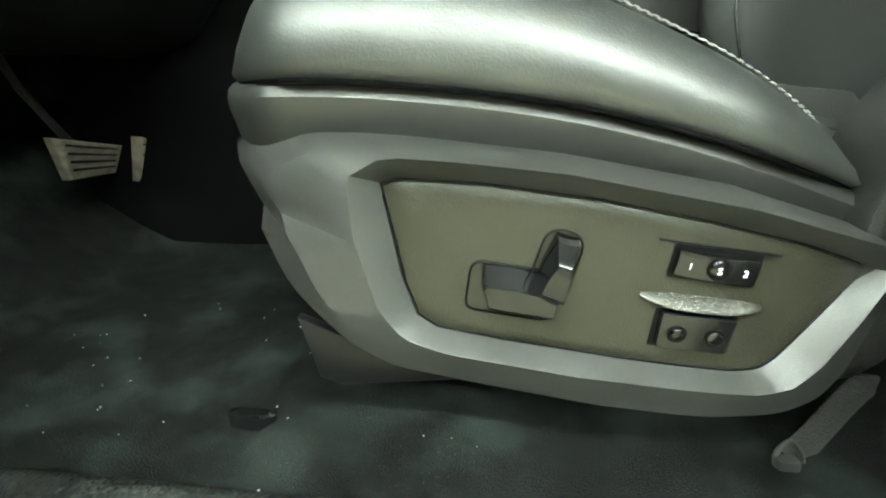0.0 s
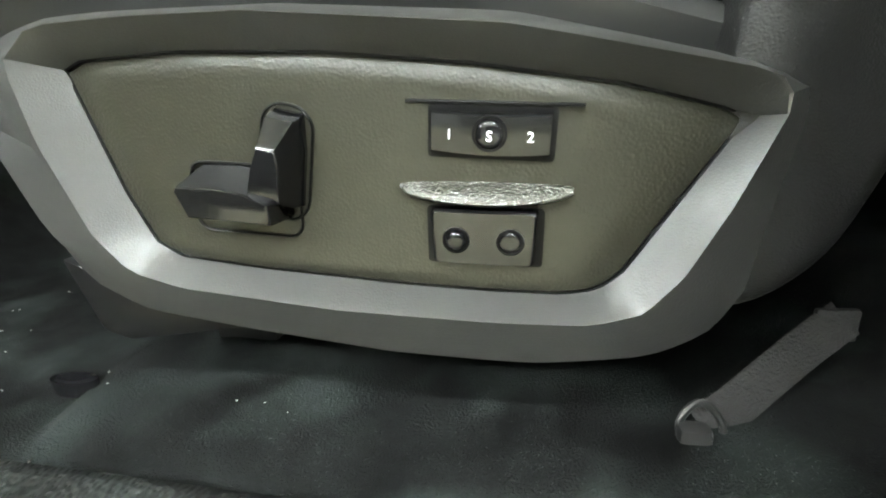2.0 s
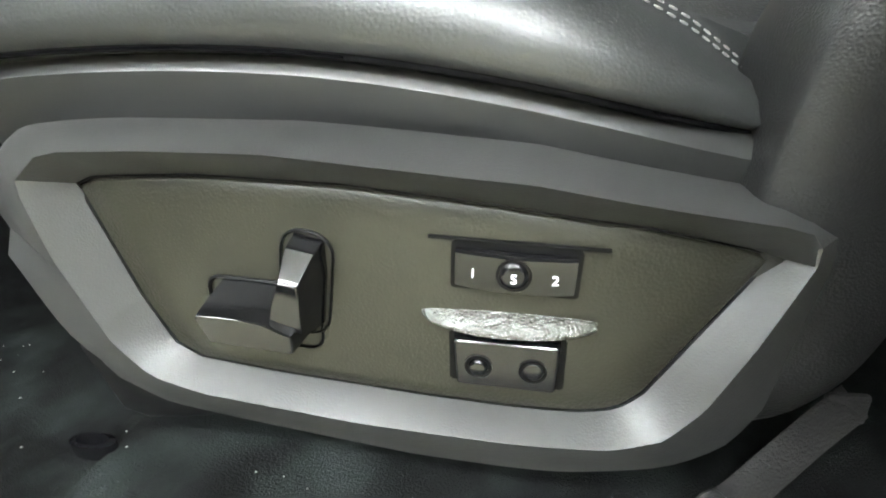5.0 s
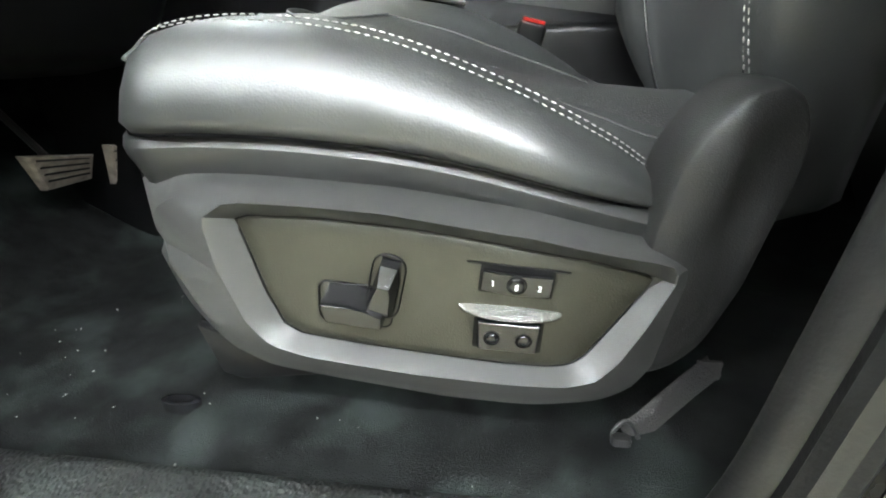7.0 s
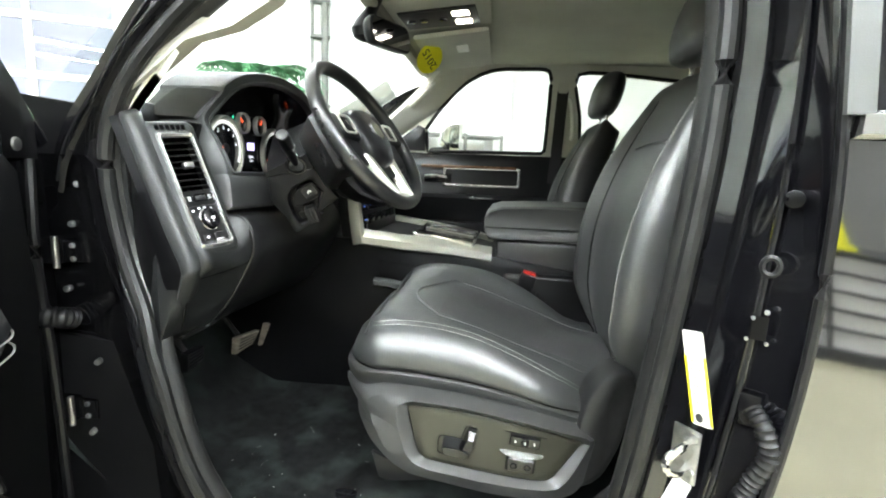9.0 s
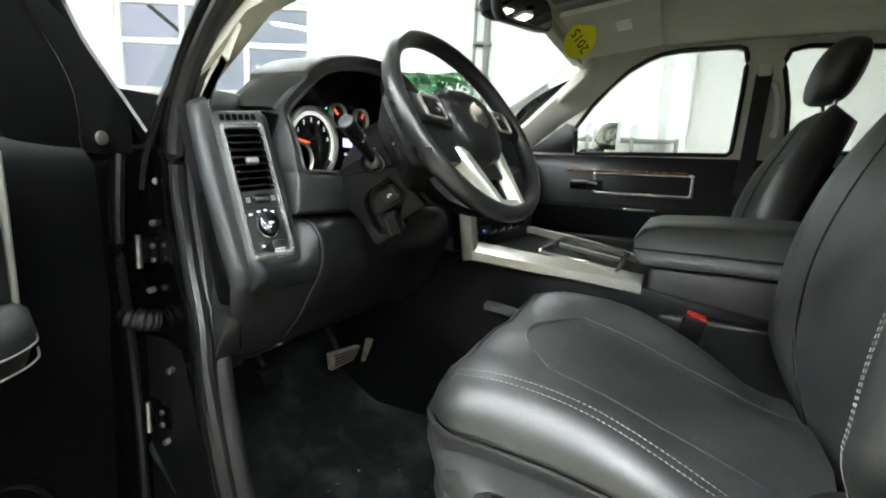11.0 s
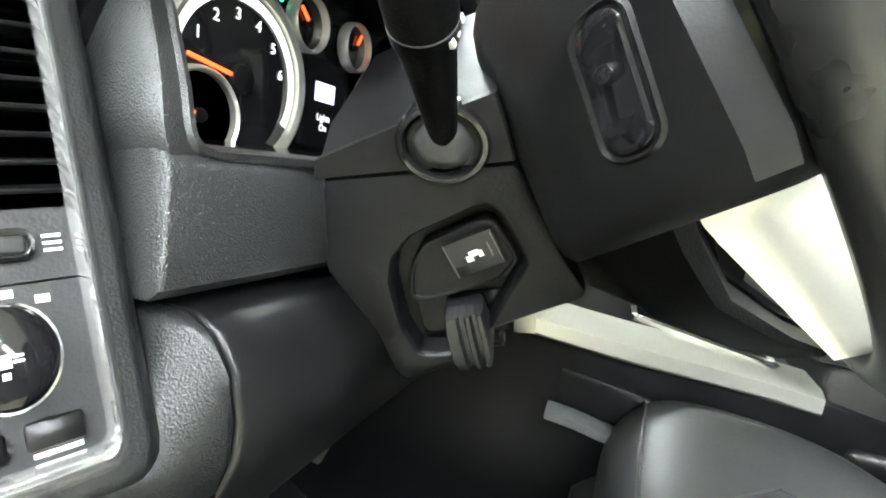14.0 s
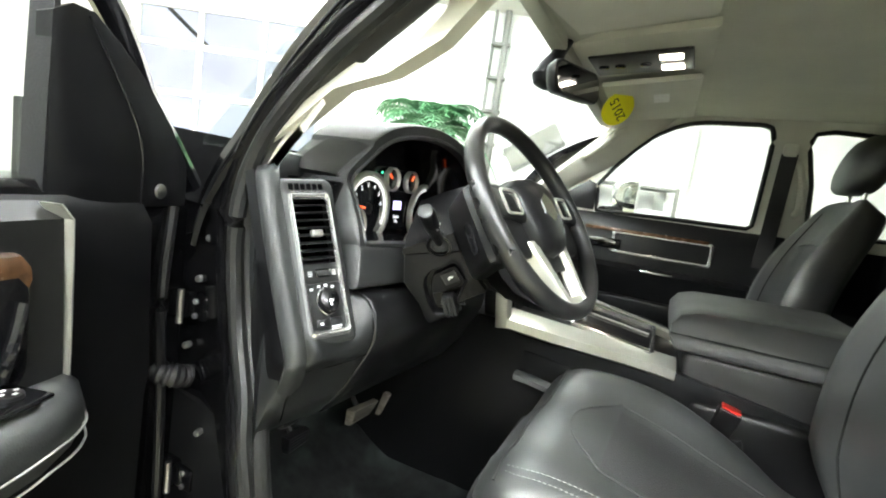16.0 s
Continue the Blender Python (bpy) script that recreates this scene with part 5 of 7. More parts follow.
part("lower_panel", loft([[(max(a[0] + (b[0] - a[0]) * knee_blend(y, k) - f, -0.59 - 1.5 * max(0.0, y + 0.079)), y, a[1] + (b[1] - a[1]) * knee_blend(y, k)) for k, (a, b) in enumerate(zip(flat, knee))]
                          for y, f in ((-0.079, 0.03), (-0.076, 0.010), (-0.072, 0.002), (-0.06, 0), (-0.03, 0), (-0.012, 0), (-0.004, 0), (0.002, 0), (0.006, 0), (0.010, 0), (0.014, 0), (0.018, 0), (0.021, 0.0), (0.0228, 0.0012), (0.0232, 0.004))]), KNEE, dash, "black grained lower panel with fuse cover", angle=60)
part("knee_panel", loft([[(x - f + 0.06 * max(0, y - 0.03), y, z) for x, z in knee] for y, f in ((0.0238, 0.004), (0.0244, -0.0004), (0.0265, -0.0022), (0.06, -0.0022), (0.15, 0.0), (0.3, 0.0), (0.42, 0.0), (0.455, 0.02))]), PLAST, dash, "smooth black knee panel", angle=50)


def panel_x(y, z):
    """Surface of the lower panel at a height below the tower."""
    out = []
    for prof in (flat, knee):
        q = prof[5:]
        k = next((i for i in range(len(q) - 1) if q[i][1] >= z >= q[i + 1][1]), len(q) - 2)
        t = (z - q[k][1]) / (q[k + 1][1] - q[k][1])
        out.append(q[k][0] + (q[k + 1][0] - q[k][0]) * t)
    t = max(0.0, min(1.0, (y + 0.072) / 0.093))
    return out[0] + (out[1] - out[0]) * (0.75 * t + 0.25 * t * t * (3 - 2 * t))


part("tower_flank", box(-0.66, -0.578, 0.004, 0.045, 0.56, 0.735, 0.004), JAMB, dash, "dark groove beside the tower")
hatch = [(0.021, 0.487), (-0.02, 0.478), (-0.058, 0.470), (-0.064, 0.462), (-0.060, 0.42), (-0.045, 0.375), (-0.03, 0.345)]
part("fuse_cover_line", tube(spline([(panel_x(y, z) + 0.0004, y, z) for y, z in hatch], 60), 0.0009, 6), JAMB, dash)
pb = part("brake_release", box(-0.632, -0.594, -0.02, 0.09, 0.338, 0.362, 0.008, 3), PLAST, dash, "black parking brake release handle")
part("brake_mark", join(disc(0.0085, 0.0008, 24, 0, basis((-0.5935, 0.050, 0.3505), (0, 1, 0), (-0.25, 0, 0.9)) @ Matrix.Diagonal((1.1, 0.75, 1, 1)))), WHITE, pb, smooth=False)

# steering wheel plane
WC, WT, WY, WR = Vector((-0.292, 0.1388, 0.7281)), radians(33.8), radians(-9.3), 0.178
wn_ = Vector((math.cos(WT) * math.cos(WY), math.cos(WT) * math.sin(WY), math.sin(WT)))
wu = Vector((-math.sin(WY), math.cos(WY), 0))
W0 = basis(WC, wu, wn_.cross(wu))
WM = W0 @ Matrix.Scale(0.853, 4)

# column shroud
col = thing("steering_column", "black plastic steering column shroud with stalk and pedal switch", "steering column", (-0.5, 0.235, 0.6))


# near face of the shroud: local x towards the driver, y up, z out of the face
CM = basis((-0.40, 0.075, 0.60), (1, 0.3, 0), (0.12, -0.4, 1.09))
cface = polar([(-0.0625, 0.0462), (0.0215, 0.0668), (0.0304, 0.0537), (0.039, 0.042), (0.0507, 0.025), (0.0629, 0.0115), (0.0664, 0.0081), (0.0640, 0.0033), (0.0566, -0.001), (0.0255, -0.0230), (0.0098, -0.0520), (-0.0156, -0.0705), (-0.0235, -0.0651), (-0.0344, -0.0382), (-0.0617, -0.0021)], (0.002, 0.0), 120)
cpock = smooth_ring(polar([(-0.0286, -0.0034), (-0.0278, 0.0107), (-0.0200, 0.0240), (0.0109, 0.0460), (0.0173, 0.0434), (0.0347, 0.0189), (0.0290, 0.0003), (0.0240, -0.0205), (0.0090, -0.0440), (-0.0096, -0.0500), (-0.0205, -0.0330)], (0.002, 0.0), 120), 2)


def cring(ring, grow, d):
    return [CM @ Vector((0.002 + (x - 0.002) * grow, y * grow, d)) for x, y in ring]


part("lower_shroud", loft([cring(cface, 0.86, -0.14), cring(cface, 1.0, -0.010), cring(cface, 0.995, -0.004), cring(cface, 0.975, -0.0008), cring(cface, 0.95, 0.0), cring(cpock, 1.05, 0.0), cring(cpock, 1.015, -0.001), cring(cpock, 0.99, -0.004), cring(cpock, 0.955, -0.013), cring(cpock, 0.1, -0.013)]), COLUMN, col, "smooth black lower shroud", angle=40)
part("upper_shroud", loft([[CM @ Vector((x + sx, y + sy, d)) for x, y in ((-0.0632, 0.0470), (-0.03, 0.0556), (0.0205, 0.0680), (0.0185, 0.0735), (0.0085, 0.0935), (-0.0010, 0.0885), (-0.029, 0.0752), (-0.0628, 0.0560), (-0.0632, 0.052))] for d, sx, sy in ((-0.14, -0.01, 0.02), (-0.03, -0.004, 0.006), (-0.006, 0.0, 0.0), (-0.0008, -0.0004, -0.0006), (0.0, -0.0012, -0.0010))]), COLUMN, col, "smooth black upper shroud", angle=40)
part("column_collar", tube([W0 @ Vector((0.008, -0.02, -0.12)), W0 @ Vector((0.004, -0.012, -0.075))], [0.056, 0.054], 32), PLAST, col, "black collar behind the wheel")
cpan = smooth_ring(polar([(-0.0190, -0.0160), (-0.0200, 0.0044), (-0.0150, 0.0185), (0.0112, 0.0372), (0.0165, 0.0372), (0.0320, 0.0185), (0.0250, 0.0050), (-0.0100, -0.0150)], (0.004, 0.010), 60), 1)
hp = [CM @ Vector((0.019, 0.071, -0.004)), CM @ Vector((0.045, 0.036, -0.004)), CM @ Vector((0.0668, 0.009, -0.004)), Vector((-0.300, 0.118, 0.597)), Vector((-0.262, 0.128, 0.604)), Vector((-0.276, 0.128, 0.623)), Vector((-0.287, 0.128, 0.650)), Vector((-0.310, 0.120, 0.690))]
hc = sum(hp, Vector()) / len(hp)
part("rear_housing", loft([[hc + (p - hc) * g + Vector((-0.25 * d, d, 0.1 * d)) for p in hp] for g, d in ((0.86, 0.05), (0.98, 0.02), (1.0, 0.006), (0.99, 0.002), (0.95, 0.0))]), COLUMN, col, "black housing behind the wheel", angle=40)
part("switch_plate", loft([[CM @ Vector((0.004 + (x - 0.004) * g, 0.010 + (y - 0.010) * g, d)) for x, y in cpan] for g, d in ((1.0, -0.0128), (1.0, -0.0058), (0.97, -0.0046), (0.93, -0.0046), (0.90, -0.0058), (0.1, -0.0058))]), COLUMN, col, "black switch plate in the recess", angle=40)
pm = CM @ basis((0.0098, 0.0184, -0.0056), (0.838, 0.545, 0), (-0.545, 0.838, 0))
ps = part("pedal_switch", box(-0.0125, 0.0125, -0.0098, 0.0098, 0, 0.0030, 0.0010, 2, pm), PLAST, col, "black pedal adjust switch")
part("pedal_mark", join(box(-0.0042, -0.0010, -0.0028, 0.0002, 0.0031, 0.0034, 0, 1, pm), box(-0.0022, 0.0028, -0.0006, 0.0022, 0.0031, 0.0034, 0, 1, pm), box(0.0022, 0.0044, -0.0020, 0.0012, 0.0031, 0.0034, 0, 1, pm)), WHITE, ps, smooth=False)
part("pedal_line", box(-0.0122, -0.0117, -0.0092, 0.0092, 0.0031, 0.0034, 0, 1, pm), GREYPL, ps, smooth=False)
part("pedal_line", box(0.0080, 0.0084, -0.0038, 0.0038, 0.0031, 0.0034, 0, 1, pm), GREYPL, ps, smooth=False)
part("pedal_line", box(0.0114, 0.0118, -0.0080, 0.0080, 0.0031, 0.0034, 0, 1, pm), GREYPL, ps, smooth=False)
part("lever_slot", box(-0.022, 0.024, -0.040, -0.0125, -0.0130, -0.0116, 0.0005, 1, CM @ Matrix.Rotation(radians(18), 4, "Z")), JAMB, col, "dark lever slot")
lm_ = CM @ basis((0.0130, -0.0240, -0.010), (0.93, 0.36, 0), (-0.36, 0.93, 0))
part("tilt_lever", loft([[lm_ @ Vector((x * w, y, h * t)) for x, h in ((-1, 0), (-1, 0.75), (-0.85, 1), (-0.35, 1), (-0.22, 0.86), (0.0, 0.86), (0.12, 1), (0.3, 1), (0.42, 0.86), (0.62, 0.86), (0.72, 1), (0.9, 1), (1, 0.75), (1, 0))] for y, w, t in ((0.013, 0.0085, 0.010), (0.011, 0.0100, 0.016), (0.0, 0.0108, 0.020), (-0.013, 0.0105, 0.022), (-0.019, 0.0090, 0.020), (-0.021, 0.0065, 0.015))]), PLAST, col, "black ribbed tilt lever", angle=30)
part("lever_hook", tube(spline([lm_ @ Vector(p) for p in ((0.0105, -0.016, 0.006), (0.0150, -0.012, 0.010), (0.0165, -0.004, 0.012))], 8), 0.0016, 6), PLAST, col)
sb, stp = Vector((-0.4025, 0.050, 0.6665)), Vector((-0.390, -0.029, 0.7135))
km = CM @ Matrix.Translation((-0.0100, 0.0700, -0.004))
part("stalk_collar", loft([[km @ Vector((r * math.cos(a), r * 0.86 * math.sin(a), d)) for a in (2 * math.pi * k / 36 for k in range(36))] for r, d in ((0.0205, -0.01), (0.0200, 0.004), (0.0185, 0.0068), (0.0165, 0.0072), (0.0150, 0.0050), (0.0138, 0.0))], caps=False), KNOB, col, "glossy collar round the stalk", angle=50)
part("stalk_boot", loft([[km @ Vector((r * math.cos(a), r * 0.86 * math.sin(a), d)) for a in (2 * math.pi * k / 28 for k in range(28))] for r, d in ((0.0140, 0.0), (0.0125, 0.0045), (0.0095, 0.0080), (0.006, 0.0095))]), EDGE, col, "grey boot at the stalk's foot", angle=60)
dd = stp - sb
sk = part("turn_stalk", tube([sb, sb + dd * 0.12, sb + dd * 0.4, sb + dd * 0.55, sb + dd * 0.6, sb + dd * 0.78, sb + dd * 0.97, stp], [0.0052, 0.0062, 0.0082, 0.0094, 0.0108, 0.0110, 0.0110, 0.0104], 24), COLUMN, col, "black turn signal stalk", angle=40)
part("stalk_cap", tube([stp - dd * 0.01, stp + dd * 0.03, stp + dd * 0.04], [0.0104, 0.0100, 0.0082], 24), EDGE, sk, "grey end cap")
part("stalk_mark", tube([sb + dd * 0.655, sb + dd * 0.662], 0.01105, 24), GREYPL, sk)
sm = basis(sb + dd * 0.60 + Vector((0.0090, 0, 0.002)), (0.3, 1, -0.5), (0, 0.5, 1))
part("stalk_marks", join(*[box(-0.0012, 0.0012, y - 0.001, y + 0.001, 0, 0.002, 0, 1, sm) for y in (-0.006, -0.002, 0.003)]), WHITE, sk, smooth=False)

# steering wheel
wheel = thing("steering_wheel", "black leather steering wheel with silver lower spokes", "steering wheel", WC)
c48 = [2 * math.pi * k / 72 for k in range(72)]
part("rim", loft([[WM @ Vector(((WR + 0.0135 * math.cos(b)) * math.cos(a), (WR + 0.0135 * math.cos(b)) * math.sin(a), 0.0165 * math.sin(b))) for b in (2 * math.pi * j / 14 for j in range(14))] for a in c48], loop=True), RIM, wheel, "black leather rim", angle=60)
hub = [(-0.075, 0.045), (-0.05, 0.062), (0.0, 0.068), (0.05, 0.062), (0.075, 0.045), (0.078, 0.0), (0.062, -0.05), (0.035, -0.075), (0.0, -0.082), (-0.035, -0.075), (-0.062, -0.05), (-0.078, 0.0)]
hub = polar(hub, (0, 0), 48)
secs = [[WM @ Vector((x * s, y * s, d)) for x, y in hub] for s, d in ((0.95, -0.075), (1.0, -0.03), (1.0, -0.005), (0.96, 0.008), (0.85, 0.016), (0.6, 0.021), (0.2, 0.023))]
part("airbag_cover", loft(secs), PLAST, wheel, "black airbag cover", angle=60)
part("emblem", plate([(0.024 * math.cos(a), 0.027 * math.sin(a)) for a in (2 * math.pi * k / 6 + 0.52 for k in range(6))], 0.003, WM @ Matrix.Translation((0, 0.002, 0.0225))), CHROME, wheel, "chrome emblem shape", angle=20)
part("back_cover", loft([[WM @ Vector((r * math.cos(a), r * math.sin(a) * 0.95, d)) for a in c48[::2]] for r, d in ((0.080, -0.02), (0.083, -0.05), (0.078, -0.085), (0.07, -0.10))]), PLAST, wheel, "black wheel back cover")
for sgn in (-1, 1):
    secs = []
    for k in range(8):
        x = sgn * (0.06 + 0.118 * k / 7)
        hw = 0.033 - 0.010 * math.sin(math.pi * k / 7)
        secs.append([WM @ Vector((x, 0.012 + y * hw, z)) for y, z in ((-1, -0.008), (-1, 0.004), (-0.7, 0.009), (0.7, 0.009), (1, 0.004), (1, -0.008), (0.7, -0.014), (-0.7, -0.014))])
    spk = part("spoke", loft(secs), PLAST, wheel, "black switch spoke", angle=40)
    part("spoke_frame", ringmesh(rrect(0.052, 0.045, 0.008), rrect(0.044, 0.037, 0.006), 0.003, WM @ Matrix.Translation((sgn * 0.11, 0.012, 0.009)), 0.001), SATIN, spk, "silver frame")
    part("spoke_switch", box(sgn * 0.11 - 0.019, sgn * 0.11 + 0.019, -0.004, 0.028, 0.009, 0.0115, 0.002, 2, WM), GLOSS, spk)
    body = [(-0.02, -0.004), (-0.122, -0.004), (-0.146, -0.016), (-0.147, -0.026), (-0.105, -0.082), (-0.09, -0.092), (-0.05, -0.098), (-0.02, -0.094)]
    part("spoke_back", loft([[W0 @ Vector((-sgn * (-0.05 + (x + 0.05) * g), y, -0.045 + (z + 0.045) * g)) for x, z in body] for y, g in ((-0.064, 0.90), (-0.060, 0.97), (-0.052, 1.0), (0.03, 1.0), (0.042, 0.96), (0.046, 0.88))]), PLAST, spk, "black spoke back cover", angle=38)
    part("lower_back", loft([[W0 @ Vector((-sgn * x * g, y, dz + (z + 0.045) * g)) for x, z in ((-0.015, -0.045), (-0.074, -0.045), (-0.083, -0.052), (-0.060, -0.085), (-0.015, -0.092))] for y, g, dz in ((-0.055, 1.06, -0.043), (-0.075, 1.0, -0.044), (-0.100, 0.80, -0.044), (-0.125, 0.55, -0.030), (-0.136, 0.45, -0.020))]), COLUMN, spk, "black lower cover", angle=38)
    rm = W0 @ basis((sgn * 0.1300, -0.020, -0.0440), (-0.60, 0, -sgn * 0.80), (0, 1, 0)) @ Matrix.Rotation(radians(sgn * 8), 4, "Z") @ Matrix.Diagonal((1.1, 0.80, 1, 1))
    part("rear_switch_rim", ringmesh(rrect(0.024, 0.058, 0.010), rrect(0.018, 0.051, 0.008), 0.0025, rm, 0.0012), PLAST, spk)
    part("rear_switch", loft([[rm @ Vector((x * g, y * g, d)) for x, y in rrect(0.0170, 0.050, 0.0075)] for g, d in ((1.0, 0.0), (1.0, 0.0035), (0.9, 0.0045), (0.55, 0.0038))]), GLOSS, spk, "black rear switch", angle=40)
    part("rear_switch_dot", disc(0.0036, 0.0065, 16, 0.0015, rm @ Matrix.Translation((0, 0.004, 0))), GLOSS, spk)
    # lower silver leg with a dark back
    leg, back = [], []
    for k in range(12):
        q = k / 11
        cx, cy = sgn * (0.062 - 0.028 * q), -0.050 - 0.112 * q
        hw = 0.017 - 0.007 * q
        z0 = -0.010 + 0.010 * q
        leg.append([WM @ Vector((cx + x * hw, cy, z0 + z)) for x, z in ((-1.0, -0.042 + 0.026 * max(0, q - 0.3)), (-1, 0.004), (-0.7, 0.009), (0.7, 0.009), (1, 0.004), (1, -0.010))])
        back.append([WM @ Vector((cx * 0.8 + x * hw * 0.9, cy, z0 + z)) for x, z in ((-1, -0.0095), (1, -0.0095), (0.8, -0.03 + 0.012 * q), (-0.8, -0.03 + 0.012 * q))])
    part("lower_spoke", loft(leg), SATIN, wheel, "satin silver lower spoke", angle=40)
    part("lower_spoke_back", loft(back), COLUMN, wheel, "black spoke back", angle=40)
secs = [[WM @ Vector((x, -0.075 - 0.03 * q, z)) for x, z in ((-0.03 - 0.005 * q, -0.012), (-0.03 - 0.005 * q, -0.004), (0.03 + 0.005 * q, -0.004), (0.03 + 0.005 * q, -0.012))] for q in (0, 1)]
part("spoke_web", loft(secs), PLAST, wheel)
part("spoke_bridge", box(-0.036, 0.036, -0.170, -0.152, -0.006, 0.007, 0.004, 2, WM), SATIN, wheel, "satin silver bridge between the spokes")


# ---- centre stack and console ----
con = thing("center_console", "black centre console with satin silver side trim and open bin", "console", (-0.15, 0.73, 0.17))
part("console_body", loft([[(x, 0.50 + f, 0.02), (x, 0.478 + f, 0.2), (x, 0.474 + f, zt - 0.03), (x, 0.486 + f, zt - 0.004), (x, 0.975 - f, zt - 0.004), (x, 0.985 - f, zt - 0.03), (x, 0.98 - f, 0.2), (x, 0.96 - f, 0.02)]
                           for x, zt, f in ((-0.80, 0.478, -0.02), (-0.45, 0.476, -0.015), (-0.3, 0.464, 0.0), (-0.15, 0.450, 0.035), (-0.03, 0.430, 0.072), (0.25, 0.39, 0.085), (0.33, 0.37, 0.09))]), COLUMN, con, "black console body", angle=50)
tr = [(-0.42, 0.440, 0.486), (-0.38, 0.444, 0.481), (-0.28, 0.462, 0.470), (-0.15, 0.505, 0.454), (-0.045, 0.542, 0.437)]
part("side_trim", loft([[p + Vector((0, 0.0, -0.022)), p + Vector((0, -0.004, -0.018)), p + Vector((0, -0.003, 0.0)), p + Vector((0, 0.012, 0.007)), p + Vector((0, 0.075, 0.010)), p + Vector((0, 0.075, -0.01))] for p in spline(tr, 30)]), SATIN, con, "satin silver side trim", angle=40)
part("side_trim", loft([[(p.x, 1.46 - p.y, p.z - 0.02), (p.x, 1.46 - p.y, p.z + 0.004), (p.x, 1.46 - p.y - 0.075, p.z + 0.010), (p.x, 1.46 - p.y - 0.075, p.z - 0.01)] for p in spline(tr, 30)]), SATIN, con, "satin silver side trim", angle=40)
up = spline([(-0.402, 0.440, 0.462), (-0.408, 0.438, 0.505), (-0.414, 0.436, 0.56), (-0.420, 0.434, 0.62), (-0.44, 0.432, 0.68)], 20)
part("stack_trim", loft([[p + Vector((-0.020, 0.0, -0.004)), p + Vector((-0.014, -0.004, -0.003)), p + Vector((0.007, -0.003, 0.001)), p + Vector((0.012, 0.010, 0.002)), p + Vector((0.008, 0.03, 0.002)), p + Vector((-0.020, 0.03, -0.004))] for p in up]), SATIN, con, "satin silver upright trim", angle=40)
# centre stack face with screen and keys
sm2 = basis((-0.438, 0.73, 0.59), (0, 1, 0), (-0.14, 0, 1))
part("stack_face", box(-0.245, 0.245, -0.13, 0.16, -0.05, 0.0, 0.01, 2, sm2), PLAST, con, "black centre stack face")
part("screen", box(-0.11, 0.11, 0.02, 0.14, 0.0, 0.004, 0.002, 2, sm2), GLOSS, con, "dark touch screen")
for k in range(6):
    for j in range(2):
        part("stack_key", box(-0.19 + k * 0.066, -0.135 + k * 0.066, -0.05 - j * 0.04, -0.022 - j * 0.04, 0.0, 0.005, 0.002, 2, sm2), GLOSS, con)
for u, v in ((-0.205, 0.035), (-0.205, 0.085), (-0.205, -0.095)):
    kn = part("stack_knob", disc(0.019, 0.016, 28, 0.003, sm2 @ Matrix.Translation((u, v, 0.0))), KNOB, con, "round black knob")
    part("knob_ring", ringmesh([(0.0205 * math.cos(a), 0.0205 * math.sin(a)) for a in (2 * math.pi * k / 28 for k in range(28))], [(0.0188 * math.cos(a), 0.0188 * math.sin(a)) for a in (2 * math.pi * k / 28 for k in range(28))], 0.006, sm2 @ Matrix.Translation((u, v, 0.0)), 0.001), CHROME, kn, "chrome ring")
for u, v in ((-0.165, -0.036), (-0.100, -0.036), (-0.165, -0.076), (-0.172, 0.06)):
    part("key_glow", box(u - 0.006, u + 0.006, v - 0.002, v + 0.002, 0.0045, 0.0056, 0, 1, sm2), BLUELIT, con, "blue lit key mark", smooth=False)
# open bin with a bright frame
bn = basis((-0.188, 0.70, 0.4665), (1, 0, -0.14), (0, 1, 0))
part("bin_frame", ringmesh(rrect(0.19, 0.30, 0.012), rrect(0.172, 0.282, 0.008), 0.007, bn, 0.003), CHROME, con, "bright bin frame", angle=50)
part("bin_well", plate(rrect(0.174, 0.284, 0.008), 0.002, bn @ Matrix.Translation((0, 0, -0.001))), GLOSS, con, "dark open bin")
part("bin_divider", box(-0.08, 0.08, 0.03, 0.036, 0.002, 0.006, 0.001, 1, bn), SATIN, con)
part("side_pocket", loft([[(x, 0.47, z + 0.004), (x, 0.449, z + 0.004), (x, 0.444, z), (x, 0.446, z - 0.012), (x, 0.47, z - 0.02)] for x, z in ((-0.365, 0.362), (-0.33, 0.360), (-0.26, 0.350), (-0.17, 0.336), (-0.10, 0.325))]), GREYPL, con, "console side pocket lip", angle=40)
part("pocket_recess", loft([[(x, 0.470 + f, z + 0.055), (x, 0.466 + f, z + 0.05), (x, 0.466 + f, z + 0.008), (x, 0.48 + f, z + 0.005)] for x, z, f in ((-0.355, 0.362, 0.0), (-0.28, 0.353, 0.003), (-0.2, 0.340, 0.008), (-0.13, 0.330, 0.02))]), COLUMN, con, "dark pocket recess", angle=40)

arm = thing("storage_box", "black leather topped folding storage box behind the console", "storage box", (0.1, 0.73, 0.42))
prof = [(-0.055, 0.475), (-0.07, 0.50), (-0.072, 0.535), (-0.055, 0.56), (-0.02, 0.572), (0.1, 0.578), (0.27, 0.58), (0.30, 0.565), (0.30, 0.475)]
secs = []
for y, s in ((0.565, 0.75), (0.558, 0.9), (0.565, 0.97), (0.60, 1.0), (0.73, 1.01), (0.86, 1.0), (0.90, 0.97), (0.905, 0.9), (0.90, 0.75)):
    secs.append([(0.12 + (x - 0.12) * (0.97 + 0.03 * s), y, 0.525 + (z - 0.525) * s) for x, z in prof])
part("lid", loft(secs), LEATHER, arm, "padded black leather lid", angle=50)
part("lid_seam", tube([(-0.07, 0.565, 0.512), (0.1, 0.556, 0.514), (0.29, 0.556, 0.514)], 0.002, 6), RUBBER, arm)
